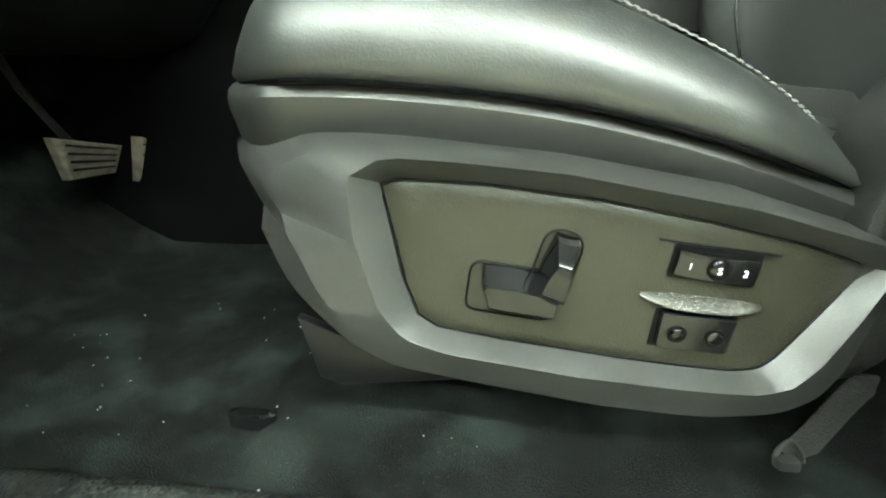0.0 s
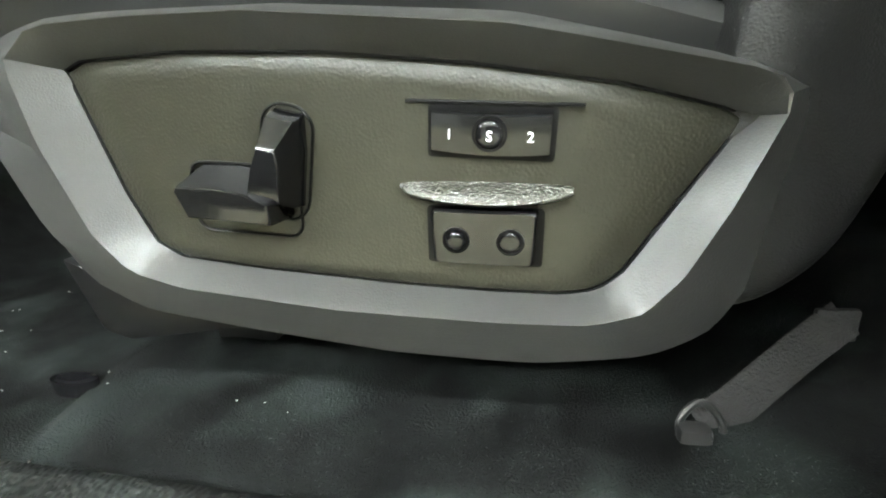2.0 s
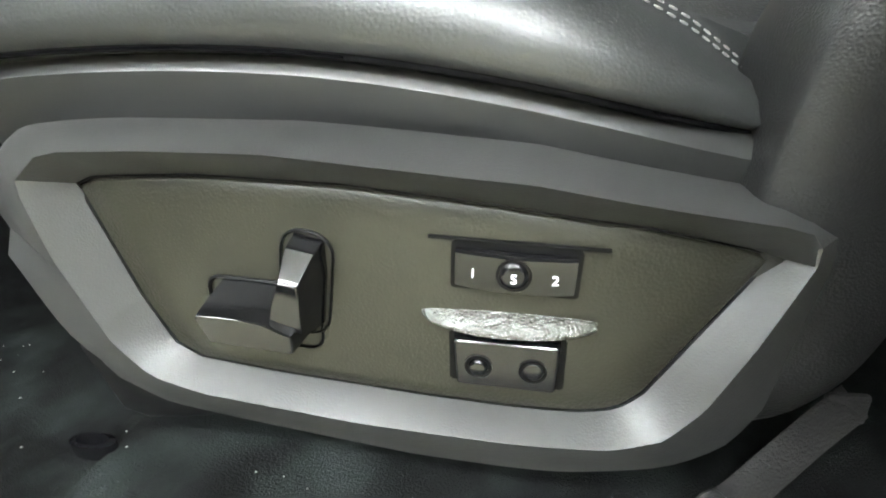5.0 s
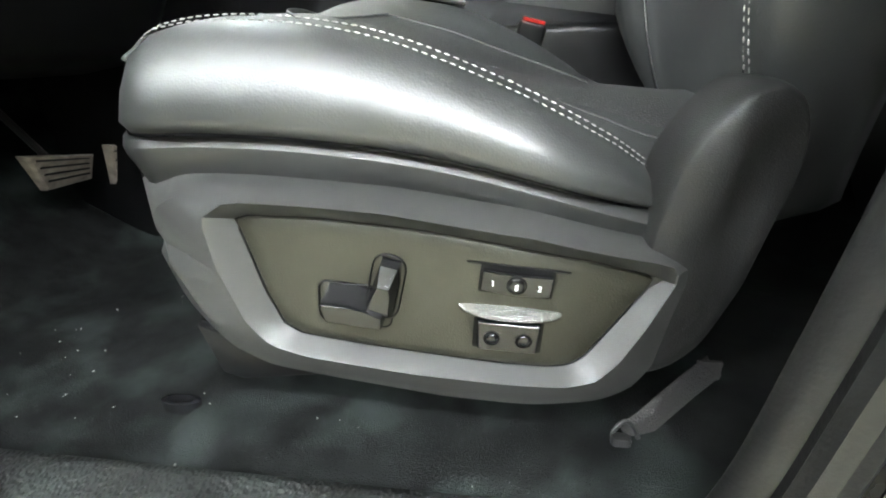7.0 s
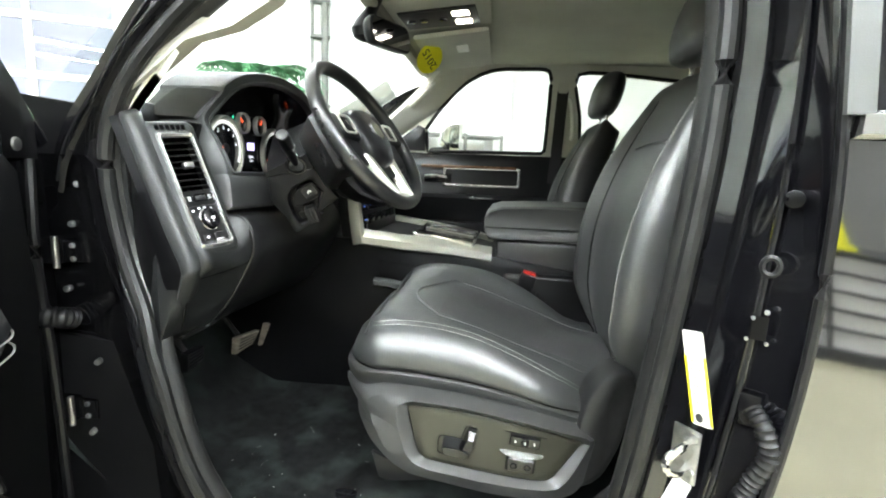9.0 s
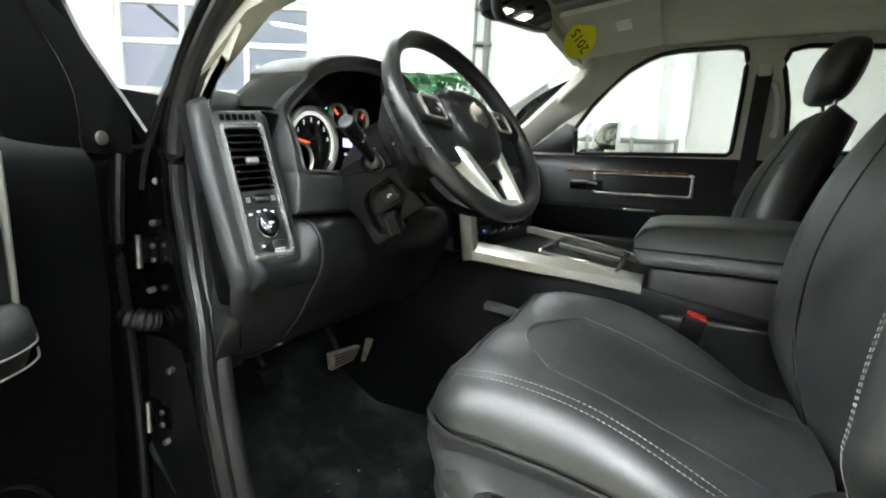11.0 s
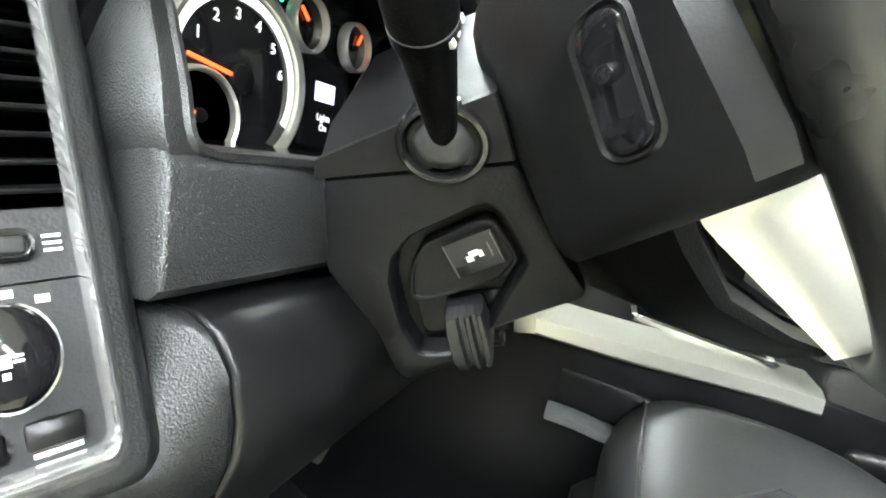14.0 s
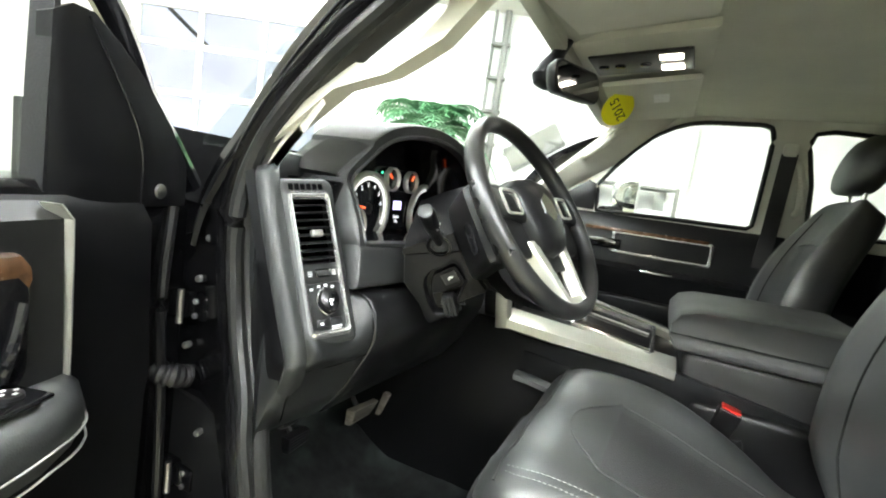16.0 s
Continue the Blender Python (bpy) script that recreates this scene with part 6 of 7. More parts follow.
part("armrest_body", box(-0.035, 0.30, 0.575, 0.885, 0.37, 0.476, 0.012, 3), LEATHER2, arm, "black armrest box")
part("armrest_base", box(-0.01, 0.32, 0.54, 0.92, 0.18, 0.385, 0.015, 3), PLAST, arm, "dark plastic base")

# seat belt buckle
bk = thing("seat_belt_buckle", "black seat belt buckle with red release button", "buckle", (0.1, 0.525, 0.24))
bmx = basis((0.063, 0.545, 0.376), (1, 0, -0.25), (0, 1, 0.1))
part("stem", tube([(0.115, 0.54, 0.22), (0.085, 0.545, 0.33)], 0.012, 10), PLAST, bk)
part("buckle_body", box(-0.022, 0.022, -0.014, 0.014, -0.06, 0.012, 0.005, 3, bmx), PLAST, bk)
part("release_button", box(-0.018, 0.018, -0.011, 0.011, 0.010, 0.0165, 0.002, 2, bmx), RED, bk, "red release button")

# pedals
def pedal(name, poly, x, lean, m, label):
    root = thing(name, label, "pedal", (x, poly[0][0], poly[0][1]), "pedals")
    c = (sum(p[0] for p in poly) / 4, sum(p[1] for p in poly) / 4)
    secs = [[(x + lean * (z - c[1]) + d, c[0] + (y - c[0]) * s, c[1] + (z - c[1]) * s) for y, z in poly] for s, d in ((1, -0.012), (1, 0.0), (0.93, 0.004))]
    part("pad", loft(secs), m, root, angle=30)
    for k in range(4):
        q = (k + 0.7) / 5
        a = [poly[0][j] + (poly[3][j] - poly[0][j]) * q for j in (0, 1)]
        b = [poly[1][j] + (poly[2][j] - poly[1][j]) * q for j in (0, 1)]
        part("rib", tube([(x + lean * (a[1] - c[1]) + 0.004, a[0] * 0.9 + b[0] * 0.1, a[1] * 0.9 + b[1] * 0.1), (x + lean * (b[1] - c[1]) + 0.004, b[0] * 0.9 + a[0] * 0.1, b[1] * 0.9 + a[1] * 0.1)], 0.002, 6), RUBBER, root)
    part("arm", tube([(x - 0.01, c[0], c[1]), (x - 0.09, c[0], c[1] + 0.1), (x - 0.16, c[0], c[1] + 0.25)], 0.006, 8), BLACKM, root)


pedal("brake_pedal", [(0.290, 0.224), (0.420, 0.200), (0.424, 0.155), (0.335, 0.158)], -0.70, 0.5, PEDALM, "worn metal-faced brake pedal")
pedal("accelerator_pedal", [(0.444, 0.212), (0.510, 0.200), (0.520, 0.110), (0.470, 0.124)], -0.70, 0.4, PEDALM, "narrow worn accelerator pedal")
pedal("parking_brake_pedal", [(0.040, 0.285), (0.095, 0.282), (0.125, 0.236), (0.078, 0.226)], -0.65, 0.5, RUBBER, "black rubber parking brake pedal")

# ---- overhead ----
mirror = thing("rear_view_mirror", "black rear view mirror on the windshield", "mirror", (-0.38, 0.62, 1.08))
mmx = basis((-0.364, 0.60, 1.043), (0.26, 1, 0.10), (-0.1, 0, 1))
part("mirror_shell", loft([[mmx @ Vector((x * s, y * s, d)) for x, y in rrect(0.235, 0.075, 0.03, 6)] for s, d in ((0.6, -0.04), (0.9, -0.028), (1.0, -0.01), (1.0, 0.0), (0.97, 0.003))]), PLAST, mirror, "black mirror shell", angle=40)
part("mirror_glass", plate(rrect(0.222, 0.064, 0.026, 6), 0.001, mmx @ Matrix.Translation((0, 0, 0.003))), mat("mirror", (0.35, 0.35, 0.36), 0.05, metal=1.0, vary=0.02, rvary=0.01), mirror, "mirror glass")
part("mirror_mount", loft([[(x + 0.035 * r * math.cos(a), 0.575 + 0.045 * r * math.sin(a), z) for a in (2 * math.pi * k / 20 for k in range(20))] for x, z, r in ((-0.435, 1.02, 0.3), (-0.437, 1.03, 0.8), (-0.437, 1.05, 1.0), (-0.43, 1.075, 0.8), (-0.418, 1.10, 0.5), (-0.405, 1.13, 0.55))]), PLAST, mirror, "black sensor housing", angle=40)
part("mirror_arm", tube([(-0.425, 0.58, 1.06), (-0.375, 0.60, 1.045)], 0.012, 10), PLAST, mirror)
oh = thing("overhead_console", "grey overhead console with two lit map lamps", "overhead console", (-0.2, 0.82, 1.16))
part("housing", loft([[(-0.40 + 0.02 * f, 0.60 + f * 0.015, z - 0.02), (-0.40 + 0.02 * f, 0.87 - f * 0.015, z - 0.02), (-0.09 - 0.02 * f, 0.86 - f * 0.015, z + 0.004), (-0.09 - 0.02 * f, 0.57 + f * 0.015, z + 0.004)] for z, f in ((1.17, 0), (1.152, 0), (1.144, 1))]), CLOTHRF, oh, "grey plastic housing", angle=30)
lpm = basis((-0.245, 0.735, 1.132), (1, -0.06, 0.07), (0, -1, 0))
part("lamp_plate", box(-0.118, 0.118, -0.075, 0.075, -0.006, 0.004, 0.004, 2, lpm), PLAST, oh, "dark lamp panel")
for v in (0.042, -0.035):
    part("map_lamp", box(0.045, 0.095, v - 0.016, v + 0.016, 0.003, 0.008, 0.004, 2, lpm), LAMPON, oh, "lit map lamp lens")
for x in (-0.09, -0.05, 0.01):
    part("lamp_button", disc(0.013, 0.004, 16, 0.001, lpm @ Matrix.Translation((x, 0.0, 0.004))), GLOSS, oh)


def visor(y0, y1, label):
    root = thing("sun_visor", label, "sun visor", (-0.25, (y0 + y1) / 2, 1.12), "sun visors")
    part("visor_pad", loft([[(-0.355 + 0.25 * a + dx, y, 1.112 + 0.030 * a + dz - (0.09 * ((0.2 - y) / 0.22) if y < 0.2 else 0.0)) for a, dx, dz in ((0, 0.004, -0.006), (0, 0, 0), (0, 0.004, 0.008), (1, 0, 0.008), (1, 0.006, 0), (1, 0, -0.006))] for y in (y0, y0 + 0.01, y1 - 0.01, y1)]), VISOR, root, "grey cloth visor pad", angle=50)
    part("warning_label", box(-0.022, 0.022, -0.05, 0.05, 0, 0.001, 0, 1, basis((-0.20, y1 - 0.085 if y0 < 0.5 else y0 + 0.18, 1.1245), (1, 0, 0.11), (0, -1, 0))), LABELW, root, "white warning label", smooth=False)


visor(-0.02, 0.47, "grey cloth sun visor on the driver's side")
visor(0.875, 1.36, "grey cloth sun visor on the passenger's side")
sk2 = thing("year_sticker", "round yellow year sticker on the windshield", "sticker", (-0.33, 1.16, 1.09))
stm = basis((-0.316, 1.0, 1.074), (0.707, 0.707, 0.0), (0.354, -0.354, 0.848))
part("disc", plate([(0.054 * math.cos(a), 0.054 * math.sin(a)) for a in (2 * math.pi * k / 36 for k in range(36))], 0.001, stm), YELLOW, sk2, "yellow vinyl disc")
part("figure", text_bm("2015", 0.042, stm @ Matrix.Translation((0, 0, 0.0018)) @ Matrix.Rotation(radians(140), 4, "Z")), BLACKM, sk2, "black figures", smooth=False)

# ---- passenger door ----
pdoor = thing("door_2", "closed black passenger door with wood and chrome trim", "car door", (-0.1, 1.52, 0.4), "", "structure")
part("door_panel", loft([[(x, 1.575, -0.02), (x, 1.50, 0.0), (x, 1.485, 0.3), (x, 1.475, 0.43), (x, 1.44, 0.50), (x, 1.43, 0.545), (x, 1.475, 0.56), (x, 1.487, 0.70), (x, 1.50, 0.75), (x, 1.515, 0.763), (x, 1.575, 0.763)] for x in (-0.62, -0.5, -0.2, 0.1, 0.26, 0.275)]), PLAST, pdoor, "black door panel", angle=50)
part("pull_bezel", ringmesh(rrect(0.37, 0.092, 0.012), rrect(0.345, 0.07, 0.008), 0.006, basis((-0.125, 1.483, 0.645), (1, 0, 0), (0, 0.05, 1)), 0.002), CHROME, pdoor, "chrome trim frame", angle=40)
part("wood_band", box(-0.42, 0.04, 1.476, 1.482, 0.686, 0.70, 0.002), WOOD, pdoor, "brown wood trim")
hd = part("inner_handle", box(-0.40, -0.27, 1.470, 1.478, 0.615, 0.655, 0.003), GLOSS, pdoor, "handle recess")
part("handle_lever", tube([(-0.395, 1.466, 0.642), (-0.34, 1.455, 0.645), (-0.29, 1.458, 0.638)], [0.009, 0.011, 0.008], 10), CHROME, hd, "chrome door lever")
part("armrest_switch", box(-0.18, -0.06, 1.424, 1.45, 0.541, 0.552, 0.004), CHROME, pdoor, "bright switch plate")
part("map_pocket", box(-0.42, 0.1, 1.455, 1.50, 0.33, 0.43, 0.012, 3), PLAST, pdoor, "door pocket")
# passenger mirror outside
pm2 = thing("side_mirror", "chrome backed side mirror outside the passenger window", "side mirror", (-0.42, 1.72, 0.75))
part("shell", loft([[(-0.30 + 0.05 * d, 1.73 + a * s * 0.09, 0.85 + b * s * 0.08) for a, b in rrect(2, 2, 0.7, 5)] for s, d in ((0.6, -1.2), (0.95, -0.4), (1, 0.6), (0.97, 0.9))]), CHROME, pm2, "chrome mirror shell", angle=50)
part("arm", tube([(-0.38, 1.58, 0.76), (-0.34, 1.66, 0.77), (-0.31, 1.72, 0.80)], 0.025, 10), PLAST, pm2)
# belt and B pillar beyond the passenger
bl = thing("seat_belt", "black passenger seat belt hanging on the door pillar", "seat belt", (0.29, 1.48, 0.55), "seat belts")
part("webbing", loft([[(0.205 + f, 1.485, z), (0.255 + f, 1.485, z), (0.255 + f, 1.481, z), (0.205 + f, 1.481, z)] for z, f in ((0.45, -0.03), (0.75, -0.01), (1.05, 0.0))]), WEB, bl, "black webbing")
part("anchor", box(0.208, 0.252, 1.475, 1.503, 1.04, 1.085, 0.008, 2), PILLAR, bl, "belt guide")
gh = thing("grab_handle", "beige grab handle on the far door pillar", "grab handle", (0.36, 1.48, 0.9), "grab handles")
part("grip", tube(spline([(0.285, 1.503, 0.84), (0.287, 1.47, 0.86), (0.282, 1.465, 0.93), (0.268, 1.47, 1.0), (0.262, 1.503, 1.02)], 20), 0.011, 8), PILLAR, gh)
# rear bench
rb = thing("rear_bench", "black leather rear bench with headrests", "car seat", (1.1, 0.73, 0.02))
part("bench_cushion", box(0.62, 1.15, -0.02, 1.46, 0.04, 0.34, 0.05, 4), LEATHER, rb, "black bench cushion")
part("bench_back", box(1.1, 1.3, -0.02, 1.46, 0.25, 0.86, 0.05, 4, Matrix.Translation((0, 0, 0))), LEATHER, rb, "black bench backrest")
for y in (0.25, 1.2):
    part("bench_headrest", box(1.12, 1.24, y - 0.13, y + 0.13, 0.86, 1.02, 0.045, 4), LEATHER, rb, "black headrest")

# ---- driver's belt at the floor ----
b2 = thing("seat_belt", "black driver's seat belt anchored beside the seat", "seat belt", (0.145, 0.04, 0.02), "seat belts")
bp = spline([(0.149, 0.050, 0.012), (0.162, 0.056, 0.018), (0.186, 0.072, 0.030), (0.212, 0.090, 0.042), (0.240, 0.108, 0.054)], 24)
part("webbing", loft([[p + Vector((-0.0075, 0.003, 0.009)), p + Vector((-0.003, -0.0012, 0.003)), p + Vector((0.007, -0.003, -0.008)), p + Vector((0.0074, -0.001, -0.0075)), p + Vector((-0.0026, 0.0010, 0.0036)), p + Vector((-0.0071, 0.005, 0.0096))] for p in bp]), WEB, b2, "grey-black webbing", angle=50)
part("anchor_loop", tube(spline([(0.138, 0.040, 0.004), (0.134, 0.044, 0.020), (0.146, 0.050, 0.030), (0.158, 0.048, 0.016), (0.152, 0.042, 0.004)], 20), 0.0022, 8), BLACKM, b2, "dark wire anchor loop")
part("webbing_end", box(0.222, 0.246, 0.104, 0.109, 0.040, 0.062, 0.002, 2), WEB, b2)
part("anchor_plate", box(0.132, 0.150, 0.034, 0.046, 0.004, 0.022, 0.004, 2), BLACKM, b2, "dark anchor bolt plate")

# ---- door pillar behind the driver ----
zs = [-0.02 + 1.08 * k / 40 for k in range(41)]
EDGE = [(-0.05, 0.185), (0.1, 0.235), (0.27, 0.285), (0.44, 0.308), (0.6, 0.312), (0.72, 0.305), (1.06, 0.262)]
INNER = [(-0.05, 0.13), (0.05, 0.15), (0.11, 0.185), (0.22, 0.205), (0.38, 0.225), (0.55, 0.242), (0.72, 0.255), (0.9, 0.25), (1.06, 0.19)]
secs = []
for z in zs:
    a, b = curve1(INNER, z), curve1(EDGE, z)
    secs.append([(a - 0.005, -0.135, z), (a + 0.012, -0.15, z), (a + 0.016, -0.19, z), (a * 0.72 + b * 0.28 + 0.006, -0.212, z), (a * 0.62 + b * 0.38 + 0.004, -0.205, z), (a * 0.45 + b * 0.55, -0.205, z), (b * 0.9 + a * 0.1, -0.225, z), (b, -0.240, z)])
fixed("door_pillar", loft(secs, closed=False), PAINT, "glossy black door pillar behind the driver", "pillar", angle=35)
sl = [(curve1(INNER, z) * 0.62 + curve1(EDGE, z) * 0.38 + 0.004, -0.213, z) for z in zs[2:]]
fixed("trim", tube(sl, 0.003, 6), RUBBER, "pinch weld edge along the door pillar", "trim")
fixed("trim", tube([(curve1(EDGE, z), -0.245, z) for z in zs], 0.006, 8), RUBBER, "grey rubber edge strip of the rear door", "weatherstrip")
rd = thing("door_3", "closed glossy black rear door with chrome belt moulding", "car door", (0.8, -0.25, 0.3), "", "structure")
secs = []
for z in [-0.15 + 0.87 * k / 24 for k in range(25)]:
    e = curve1(EDGE, max(z, -0.05))
    bulge = 0.012 * math.sin(math.pi * min(1, max(0, (z + 0.15) / 0.95)))
    secs.append([(e + (1.34 - e) * q, -0.244 - bulge * min(1, q * 5), z) for q in (0, 0.02, 0.06, 0.15, 0.4, 0.7, 1.0)])
part("door_skin", loft(secs, closed=False), DOORP, rd, "glossy black door skin", angle=60)
part("belt_moulding", loft([[(x, -0.247 - f, 0.712), (x, -0.262 - f, 0.716), (x, -0.262 - f, 0.735), (x, -0.247 - f, 0.74)] for x, f in ((0.312, 0), (0.4, 0.012), (0.8, 0.02), (1.3, 0.012))]), CHROME, rd, "chrome belt moulding", angle=30)
part("window_frame", loft([[(curve1(EDGE, z) - 0.004, -0.243, z), (curve1(EDGE, z) - 0.004, -0.256, z), (curve1(EDGE, z) + 0.022, -0.256, z), (curve1(EDGE, z) + 0.022, -0.243, z)] for z in (0.735, 0.8, 0.9, 1.0, 1.06)]), GREYPL, rd, "grey window edge seal", angle=30)
part("glass_pane", loft([[(curve1(EDGE, z) + 0.01, -0.245, z), (0.8, -0.25, z), (1.33, -0.243, z)] for z in (0.73, 0.85, 0.95, 1.06)], closed=False), GLOSS, rd, "dark tinted rear window")
# label, tag and striker on the pillar
lb = thing("tyre_label", "yellow edged white tyre label on the door pillar", "label", (0.226, -0.215, 0.42))
lm = basis((0.212, -0.222, 0.436), (0.62, -0.78, 0.15), (-0.2, 0.0, 1)) @ Matrix.Diagonal((0.72, 0.95, 1, 1))
part("paper", plate(rrect(0.034, 0.125, 0.003), 0.0006, lm), LABELW, lb, "white paper")
for x in (-0.0155, 0.0155):
    part("edge_band", box(x - 0.002, x + 0.002, -0.06, 0.03, 0.0008, 0.0012, 0, 1, lm), YELLOW, lb, "yellow band", smooth=False)
for k in range(8):
    part("print_line", box(-0.010, 0.010 - 0.004 * (k % 3), 0.045 - k * 0.011, 0.0467 - k * 0.011, 0.0008, 0.0011, 0, 1, lm), GREYW, lb, smooth=False)
part("tyre_mark", disc(0.006, 0.0006, 20, 0, lm @ Matrix.Translation((-0.004, -0.052, 0.0008))), BLACKM, lb)
tg = thing("paper_tag", "blank white tag stuck to the door pillar", "label", (0.2, -0.21, 0.27))
tgm = basis((0.204, -0.216, 0.272), (0.6, -0.80, -0.22), (0.38, -0.05, 1)) @ Matrix.Diagonal((0.74, 0.85, 1, 1))
part("paper", plate(rrect(0.030, 0.074, 0.002), 0.0006, tgm), LABELW, tg, "white paper")
for k in range(4):
    part("print_line", box(-0.009, 0.008 - 0.005 * (k % 2), 0.024 - k * 0.014, 0.0252 - k * 0.014, 0.0007, 0.0009, 0, 1, tgm), GREYW, tg, smooth=False)
sr = thing("door_striker", "steel door striker loop on the door pillar", "striker", (0.218, -0.21, 0.35))
part("base_plate", box(-0.017, 0.017, -0.034, 0.034, 0.0, 0.004, 0.0015, 2, basis((0.212, -0.217, 0.338), (0.6, -0.8, 0), (0, 0, 1))), STEEL, sr)
part("loop", tube(spline([(0.213, -0.220, 0.358), (0.193, -0.245, 0.358), (0.177, -0.255, 0.352), (0.177, -0.255, 0.337), (0.193, -0.245, 0.327), (0.211, -0.223, 0.323)], 24), 0.005, 10), CHROME, sr, "bright loop")
for z in (0.317, 0.364):
    part("bolt", disc(0.007, 0.005, 12, 0.001, basis((0.216, -0.226, z), (0.6, -0.8, 0), (0, 0, 1))), STEEL, sr)
pg = thing("body_plug", "round black rubber plug in the door pillar", "plug", (0.285, -0.23, 0.64))
part("plug", disc(0.010, 0.004, 28, 0.002, basis((0.285, -0.222, 0.650), (0.7, -0.4, 0), (0, 0, 1))), JAMB, pg)
ring = thing("drain_plug", "round rubber plug with a recessed centre on the door pillar", "plug", (0.272, -0.22, 0.575))
rg = basis((0.272, -0.2215, 0.575), (0.75, -0.35, 0), (0, 0, 1))
c24 = [(math.cos(a), math.sin(a)) for a in (2 * math.pi * k / 24 for k in range(24))]
part("plug_rim", ringmesh([(0.011 * a, 0.013 * b) for a, b in c24], [(0.005 * a, 0.007 * b) for a, b in c24], 0.003, rg, 0.002), RUBBER, ring)
lt = thing("door_check_bracket", "small steel bracket with bolts on the door pillar", "bracket", (0.27, -0.22, 0.5))
for x, z, r in ((0.262, 0.515, 0.004), (0.276, 0.522, 0.005), (0.258, 0.49, 0.0035), (0.28, 0.485, 0.004)):
    part("bolt", disc(r * 0.55, 0.003, 12, 0.0006, basis((x, -0.2215, z), (0.75, -0.35, 0), (0, 0, 1))), STEEL, lt)
part("bracket", box(-0.008, 0.008, -0.014, 0.014, -0.001, 0.0015, 0.0005, 1, basis((0.27, -0.2215, 0.503), (0.75, -0.35, 0), (0, 0, 1))), JAMB, lt)
wb = thing("wiring_boot", "corrugated rubber wiring boot on the door pillar", "wiring boot", (0.283, -0.23, 0.34))
pth = spline([(0.276, -0.222, 0.405), (0.282, -0.24, 0.39), (0.288, -0.245, 0.36), (0.280, -0.238, 0.325), (0.272, -0.235, 0.30), (0.276, -0.222, 0.285)], 60)
part("boot", tube(pth, [0.0095 + (0.002 if k % 3 == 0 else 0.0) for k in range(60)], 14), RUBBER, wb, angle=60)
part("boot_base", box(-0.011, 0.011, -0.02, 0.02, 0, 0.006, 0.003, 2, basis((0.276, -0.216, 0.402), (0.7, -0.5, 0), (0, 0, 1))), JAMB, wb)

# ---- open driver's door ----
dv = Vector((0.35, -0.937, 0)).normalized()
dn = Vector((0.937, 0.35, 0)).normalized()
dor = Vector((-0.845, -0.045, 0))
DM = Matrix(((dv.x, 0, dn.x, dor.x), (dv.y, 0, dn.y, dor.y), (0, 1, 0, 0), (0, 0, 0, 1)))   # local: along, up, towards the cab
dd1 = thing("door_1", "open black driver's door with leather armrest", "car door", (-0.6, -0.6, 0.3), "", "structure")


def D(s, z, h):
    return DM @ Vector((s, z, h))


part("door_shell", loft([[D(s, -0.12, -0.07), D(s, -0.10, 0.0), D(s, 0.3, 0.012), D(s, 0.66, 0.012), D(s, 0.69, -0.01), D(s, 0.69, -0.10), D(s, 0.3, -0.13)] for s in (-0.015, 0.0, 0.3, 0.7, 1.0, 1.03)]), JAMB, dd1, "black painted door shell", angle=50)
part("door_edge_seal", tube(spline([D(0.03, 0.66, 0.016), D(0.045, 0.5, 0.018), D(0.03, 0.3, 0.018), D(0.02, 0.0, 0.016)], 24), 0.008, 8), RUBBER, dd1, "black rubber door seal")

part("door_card", loft([[D(s, -0.05, 0.012), D(s, 0.0, 0.03), D(s, 0.38, 0.04), D(s, 0.43, 0.045), D(s, 0.5, 0.04), D(s, 0.64, 0.035), D(s, 0.675, 0.012)] for s in (0.10, 0.115, 0.25, 0.5, 0.95, 0.97)], closed=False), COLUMN, dd1, "black plastic door card", angle=50)
part("sail_panel", loft([[D(s, 0.66, h), D(s, zt, h), D(s, zt - 0.004, h - 0.02), D(s, 0.66, h - 0.02)] for s, zt, h in ((-0.01, 0.70, 0.006), (0.0, 0.725, 0.012), (0.05, 0.78, 0.018), (0.10, 0.83, 0.018), (0.15, 0.868, 0.018), (0.19, 0.892, 0.016), (0.215, 0.893, 0.012), (0.228, 0.88, 0.0))]), COLUMN, dd1, "black mirror sail panel", angle=40)
part("sail_seam", tube(spline([D(0.105, 0.665, 0.020), D(0.11, 0.74, 0.021), D(0.14, 0.80, 0.021), D(0.20, 0.885, 0.018)], 16), 0.0016, 6), GLOSS, dd1)
part("window_post", loft([[D(s + w, z, 0.0), D(s + w, z, -0.03), D(s - w, z, -0.03), D(s - w, z, 0.0)] for s, z, w in ((0.229, 0.66, 0.004), (0.226, 0.80, 0.004), (0.222, 0.9, 0.004), (0.215, 1.0, 0.004))]), RUBBER, dd1, angle=30)
part("front_post", tube(spline([D(-0.062, 0.69, -0.02), D(-0.01, 0.745, -0.02), D(0.062, 0.82, -0.02), D(0.135, 0.92, -0.02), D(0.31, 1.05, -0.02), D(0.6, 1.10, -0.02), D(0.95, 1.06, -0.02)], 30), 0.018, 8), PAINT, dd1, "black window frame")
part("glass_pane", loft([[D(s, 0.66, -0.03), D(s, z, -0.03), D(s, z, -0.034), D(s, 0.66, -0.034)] for s, z in ((0.232, 0.95), (0.4, 1.05), (0.95, 1.06))]), GLASS, dd1, "clear window glass").visible_shadow = False
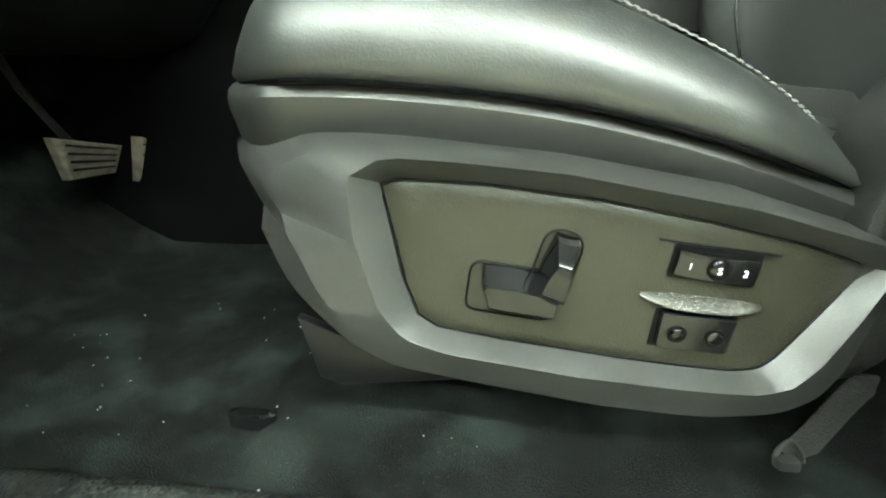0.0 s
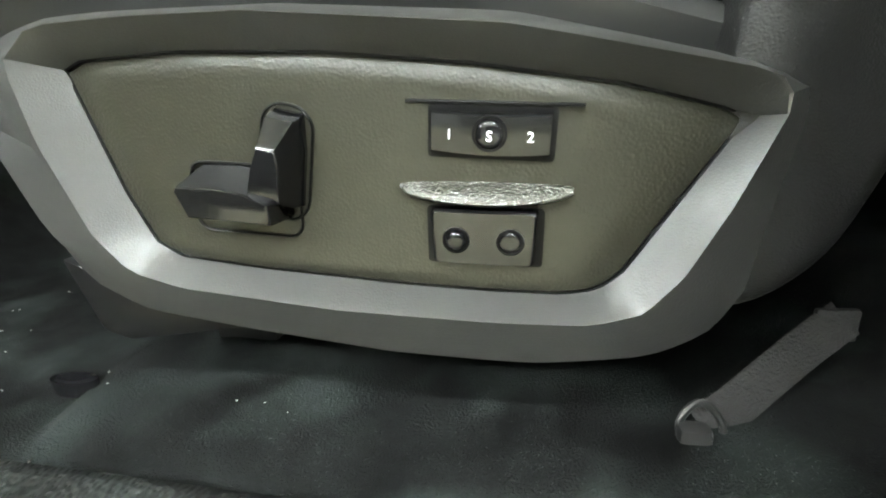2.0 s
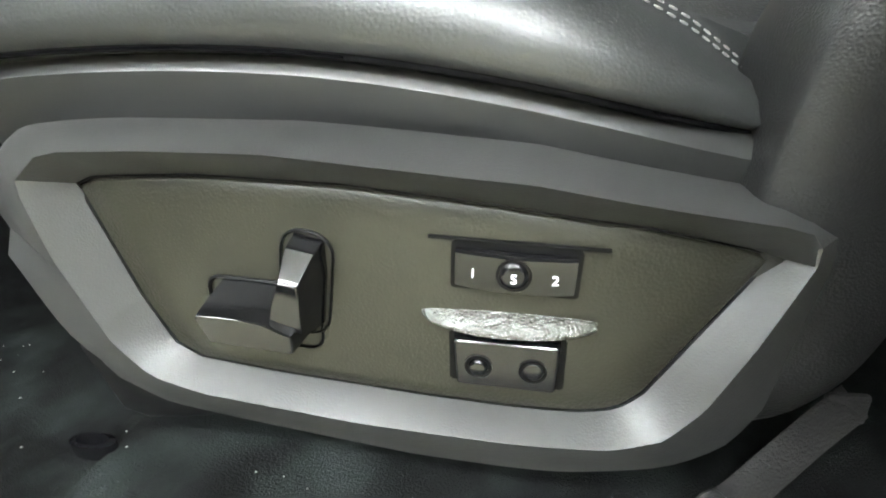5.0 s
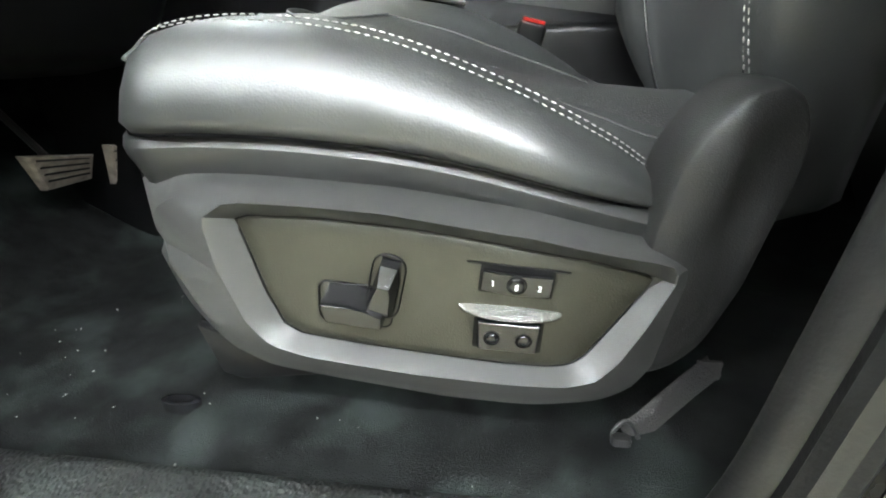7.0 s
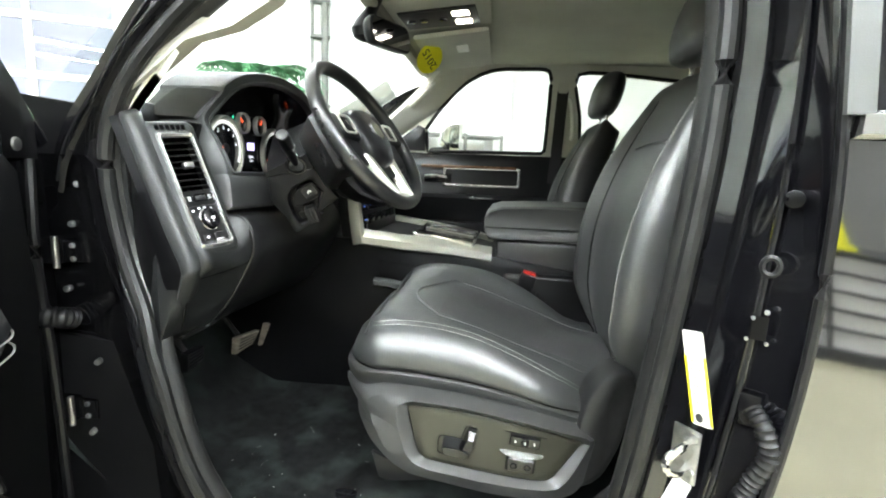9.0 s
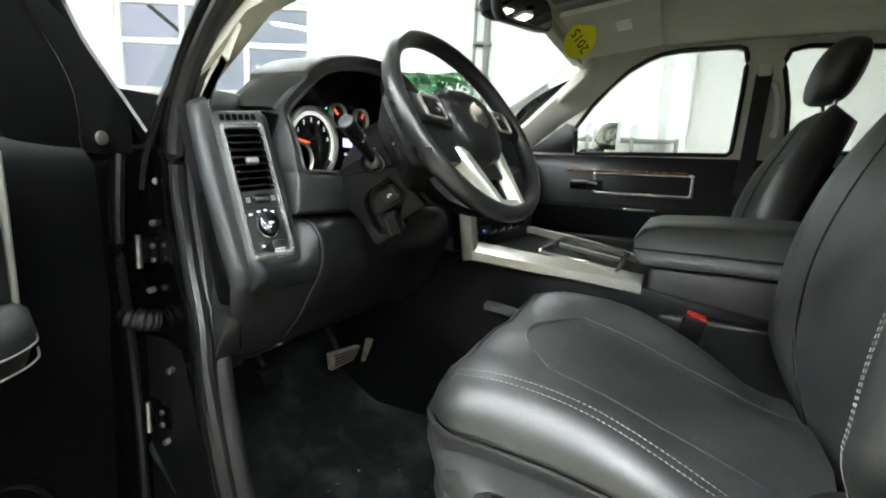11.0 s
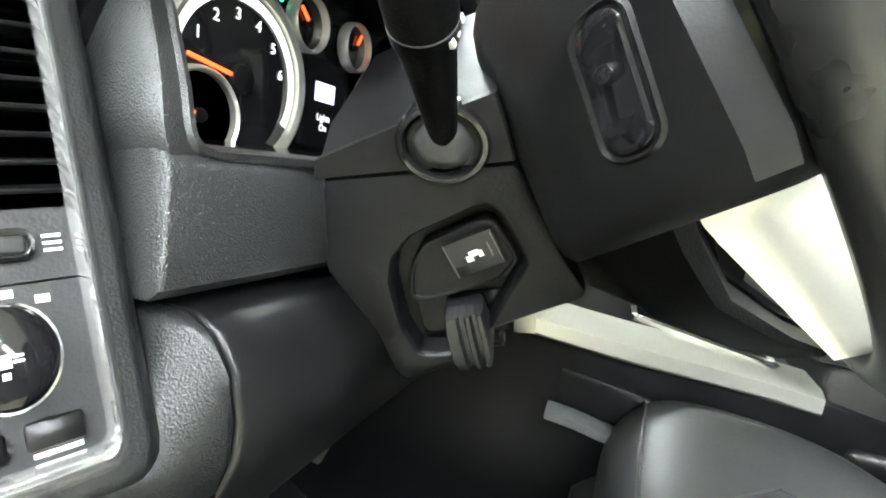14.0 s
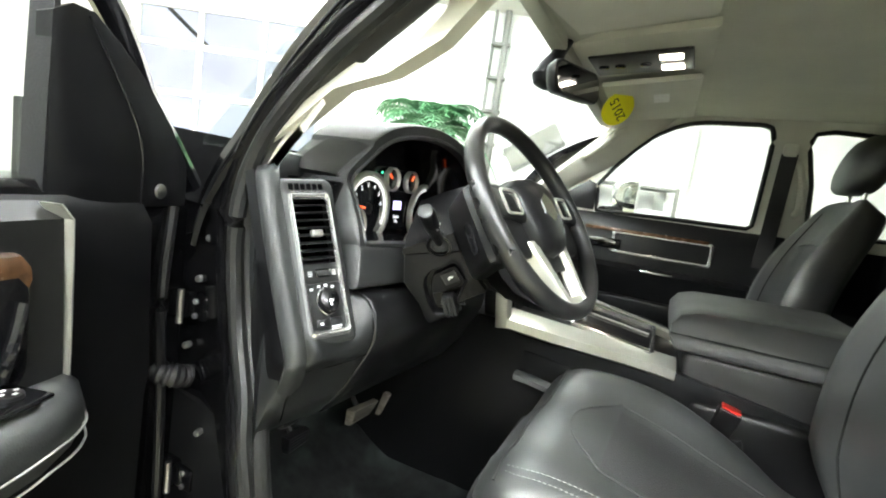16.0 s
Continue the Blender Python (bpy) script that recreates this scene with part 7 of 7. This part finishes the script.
part("upper_insert", loft([[D(s, 0.475, 0.05), D(s, 0.48, 0.064), D(s, 0.56, 0.062), D(s, 0.655, 0.058), D(s, 0.672, 0.035)] for s in (0.262, 0.27, 0.3, 0.5, 0.9)], closed=False), ARMPL, dd1, "dark grey padded upper insert", angle=40)
part("silver_strip", loft([[D(0.252 + f, z, 0.045), D(0.252 + f, z, 0.064), D(0.256 + f, z, 0.066), D(0.261 + f, z, 0.045)] for z, f in ((0.45, 0), (0.5, 0), (0.6, 0.001), (0.655, 0.003), (0.672, 0.018))]), SATIN, dd1, "satin upright strip", angle=30)
part("pull_recess", plate(rrect(0.22, 0.13, 0.03), 0.004, DM @ Matrix.Translation((0.415, 0.545, 0.062))), GLOSS, dd1, "dark handle recess")
part("wood_cap", loft([[D(0.306 + a, 0.595 + b, 0.064), D(0.306 + a, 0.61 + b, 0.07), D(0.306 + a, 0.622 + b, 0.068), D(0.306 + a, 0.625 + b, 0.06)] for a, b in ((0, -0.012), (0.01, 0), (0.1, 0.002), (0.22, 0))]), WOOD, dd1, "brown wood trim", angle=40)
part("inner_handle", tube(spline([D(0.315, 0.575, 0.070), D(0.33, 0.53, 0.075), D(0.335, 0.50, 0.070)], 12), 0.006, 8), GLOSS, dd1, "bright inner handle")
ar = part("door_armrest", loft([[D(s, 0.40, 0.03), D(s, 0.41, 0.03 + w), D(s, 0.445, 0.045 + w), D(s, 0.472, 0.035 + w), D(s, 0.482, 0.03 + w * 0.4), D(s, 0.482, 0.03)] for s, w in ((0.245, 0.02), (0.255, 0.042), (0.28, 0.065), (0.33, 0.082), (0.45, 0.09), (0.9, 0.09))]), LEATHER, dd1, "black leather armrest", angle=60)
for dz in (0.0, 0.020):
    part("armrest_thread", tube(spline([D(0.250, 0.440 - dz, 0.080), D(0.28, 0.440 - dz, 0.1105), D(0.33, 0.440 - dz, 0.1275), D(0.45, 0.440 - dz, 0.136), D(0.9, 0.440 - dz, 0.136)], 40), 0.0014, 6), THREAD, ar, "pale stitched line")
sw = part("switch_plate", box(0.31, 0.6, 0.481, 0.487, 0.045, 0.105, 0.003, 2, DM), GLOSS, ar, "window switch plate")
part("mirror_switch", disc(0.012, 0.006, 24, 0.002, DM @ Matrix.Translation((0.335, 0.486, 0.08)) @ Matrix.Rotation(radians(-90), 4, "X")), PLAST, sw)
for a in range(4):
    part("mirror_arrow", box(-0.002, 0.002, -0.0015, 0.0015, 0, 0.0006, 0, 1, DM @ Matrix.Translation((0.335 + 0.007 * math.cos(a * math.pi / 2), 0.4925, 0.08 + 0.007 * math.sin(a * math.pi / 2))) @ Matrix.Rotation(radians(-90), 4, "X")), WHITE, sw, smooth=False)
part("speaker_ring", tube([D(0.3 + 0.085 * math.cos(a), 0.16 + 0.085 * math.sin(a), 0.036) for a in (2 * math.pi * k / 40 for k in range(40))], 0.006, 8, loop=True), PLAST, dd1)
part("screw_head", disc(0.011, 0.006, 16, 0.002, DM @ Matrix.Translation((0.066, 0.683, 0.016))), STEEL, dd1, "pale screw head")
for z in (0.20, 0.50):
    h = part("hinge", box(-0.845, -0.795, -0.058, -0.036, z - 0.022, z + 0.022, 0.003), JAMB, dd1, "black painted steel hinge")
    part("hinge_leaf", box(-0.795, -0.755, -0.050, -0.040, z - 0.019, z + 0.019, 0.003), JAMB, h)
    part("hinge_pin", tube([(-0.797, -0.060, z - 0.028), (-0.797, -0.060, z + 0.028)], 0.005, 12), STEEL, h)
    for q in (-0.012, 0.012):
        part("hinge_bolt", disc(0.0045, 0.004, 12, 0.001, basis((-0.772, -0.050, z + q), (1, 0, 0), (0, 0, 1))), STEEL, h)
boot = spline([(-0.80, -0.035, 0.372), (-0.803, -0.060, 0.380), (-0.825, -0.075, 0.386), (-0.85, -0.060, 0.382)], 40)
part("wiring_boot", tube(boot, [0.017 + (0.003 if k % 4 < 2 else 0.0) for k in range(40)], 16), RUBBER, dd1, "corrugated rubber wiring boot", angle=60)
for x, z in ((-0.773, 0.55), (-0.80, 0.43), (-0.74, 0.30), (-0.77, 0.155), (-0.75, 0.62)):
    part("pillar_bolt", disc(0.0055, 0.012, 12, 0.001, basis((x, -0.036 - 0.2 * max(0.0, x + 0.80), z), (1, 0.3, 0), (0, 0, 1))), STEEL, dd1)
# front pillar outside below the windshield
fixed("cowl_side", loft([[(-0.652 - f, -0.072, z), (-0.70 - f, -0.058, z), (-0.78 - f, -0.032, z), (-1.1, -0.012, z), (-1.1, 0.02, z), (-0.66 - f, -0.02, z)] for z, f in ((-0.1, -0.06), (0.15, -0.05), (0.4, 0.0), (0.55, 0.03), (0.655, 0.045), (0.67, 0.06))]), JAMB, "black painted hinge pillar", "pillar")
# carpet grommet and crumbs
gm = thing("carpet_grommet", "black slotted grommet in the carpet", "grommet", (-0.305, 0.045, 0.01))
part("slot", loft([[(-0.305 + a * s * 0.022, 0.045 + b * s * 0.008, 0.016 + d) for a, b in rrect(2, 2, 0.9, 5)] for s, d in ((1, -0.01), (1, 0.003), (0.7, 0.004), (0.6, -0.004))]), GLOSS, gm)
bm = BM()
rnd = random.Random(11)
for k in range(75):
    x, y = rnd.uniform(-0.62, 0.1), rnd.uniform(-0.03, 0.3)
    if x > -0.27 and y > 0.06:
        continue
    r = rnd.uniform(0.0002, 0.0007) * (2.0 if rnd.random() < 0.1 else 1)
    z = floor_z(x, y) + r * 0.6
    m = Matrix.Translation((x, y, z)) @ Matrix.Rotation(rnd.uniform(0, 6), 4, "Z") @ Matrix.Diagonal((r * rnd.uniform(1, 2.2), r, r * 0.8, 1))
    bmesh.ops.create_icosphere(bm, subdivisions=1, radius=1, matrix=m)
tagged(mesh_ob("carpet_crumbs", bm, DUST), "pale crumbs and lint on the carpet", "crumbs", "", "stuff")
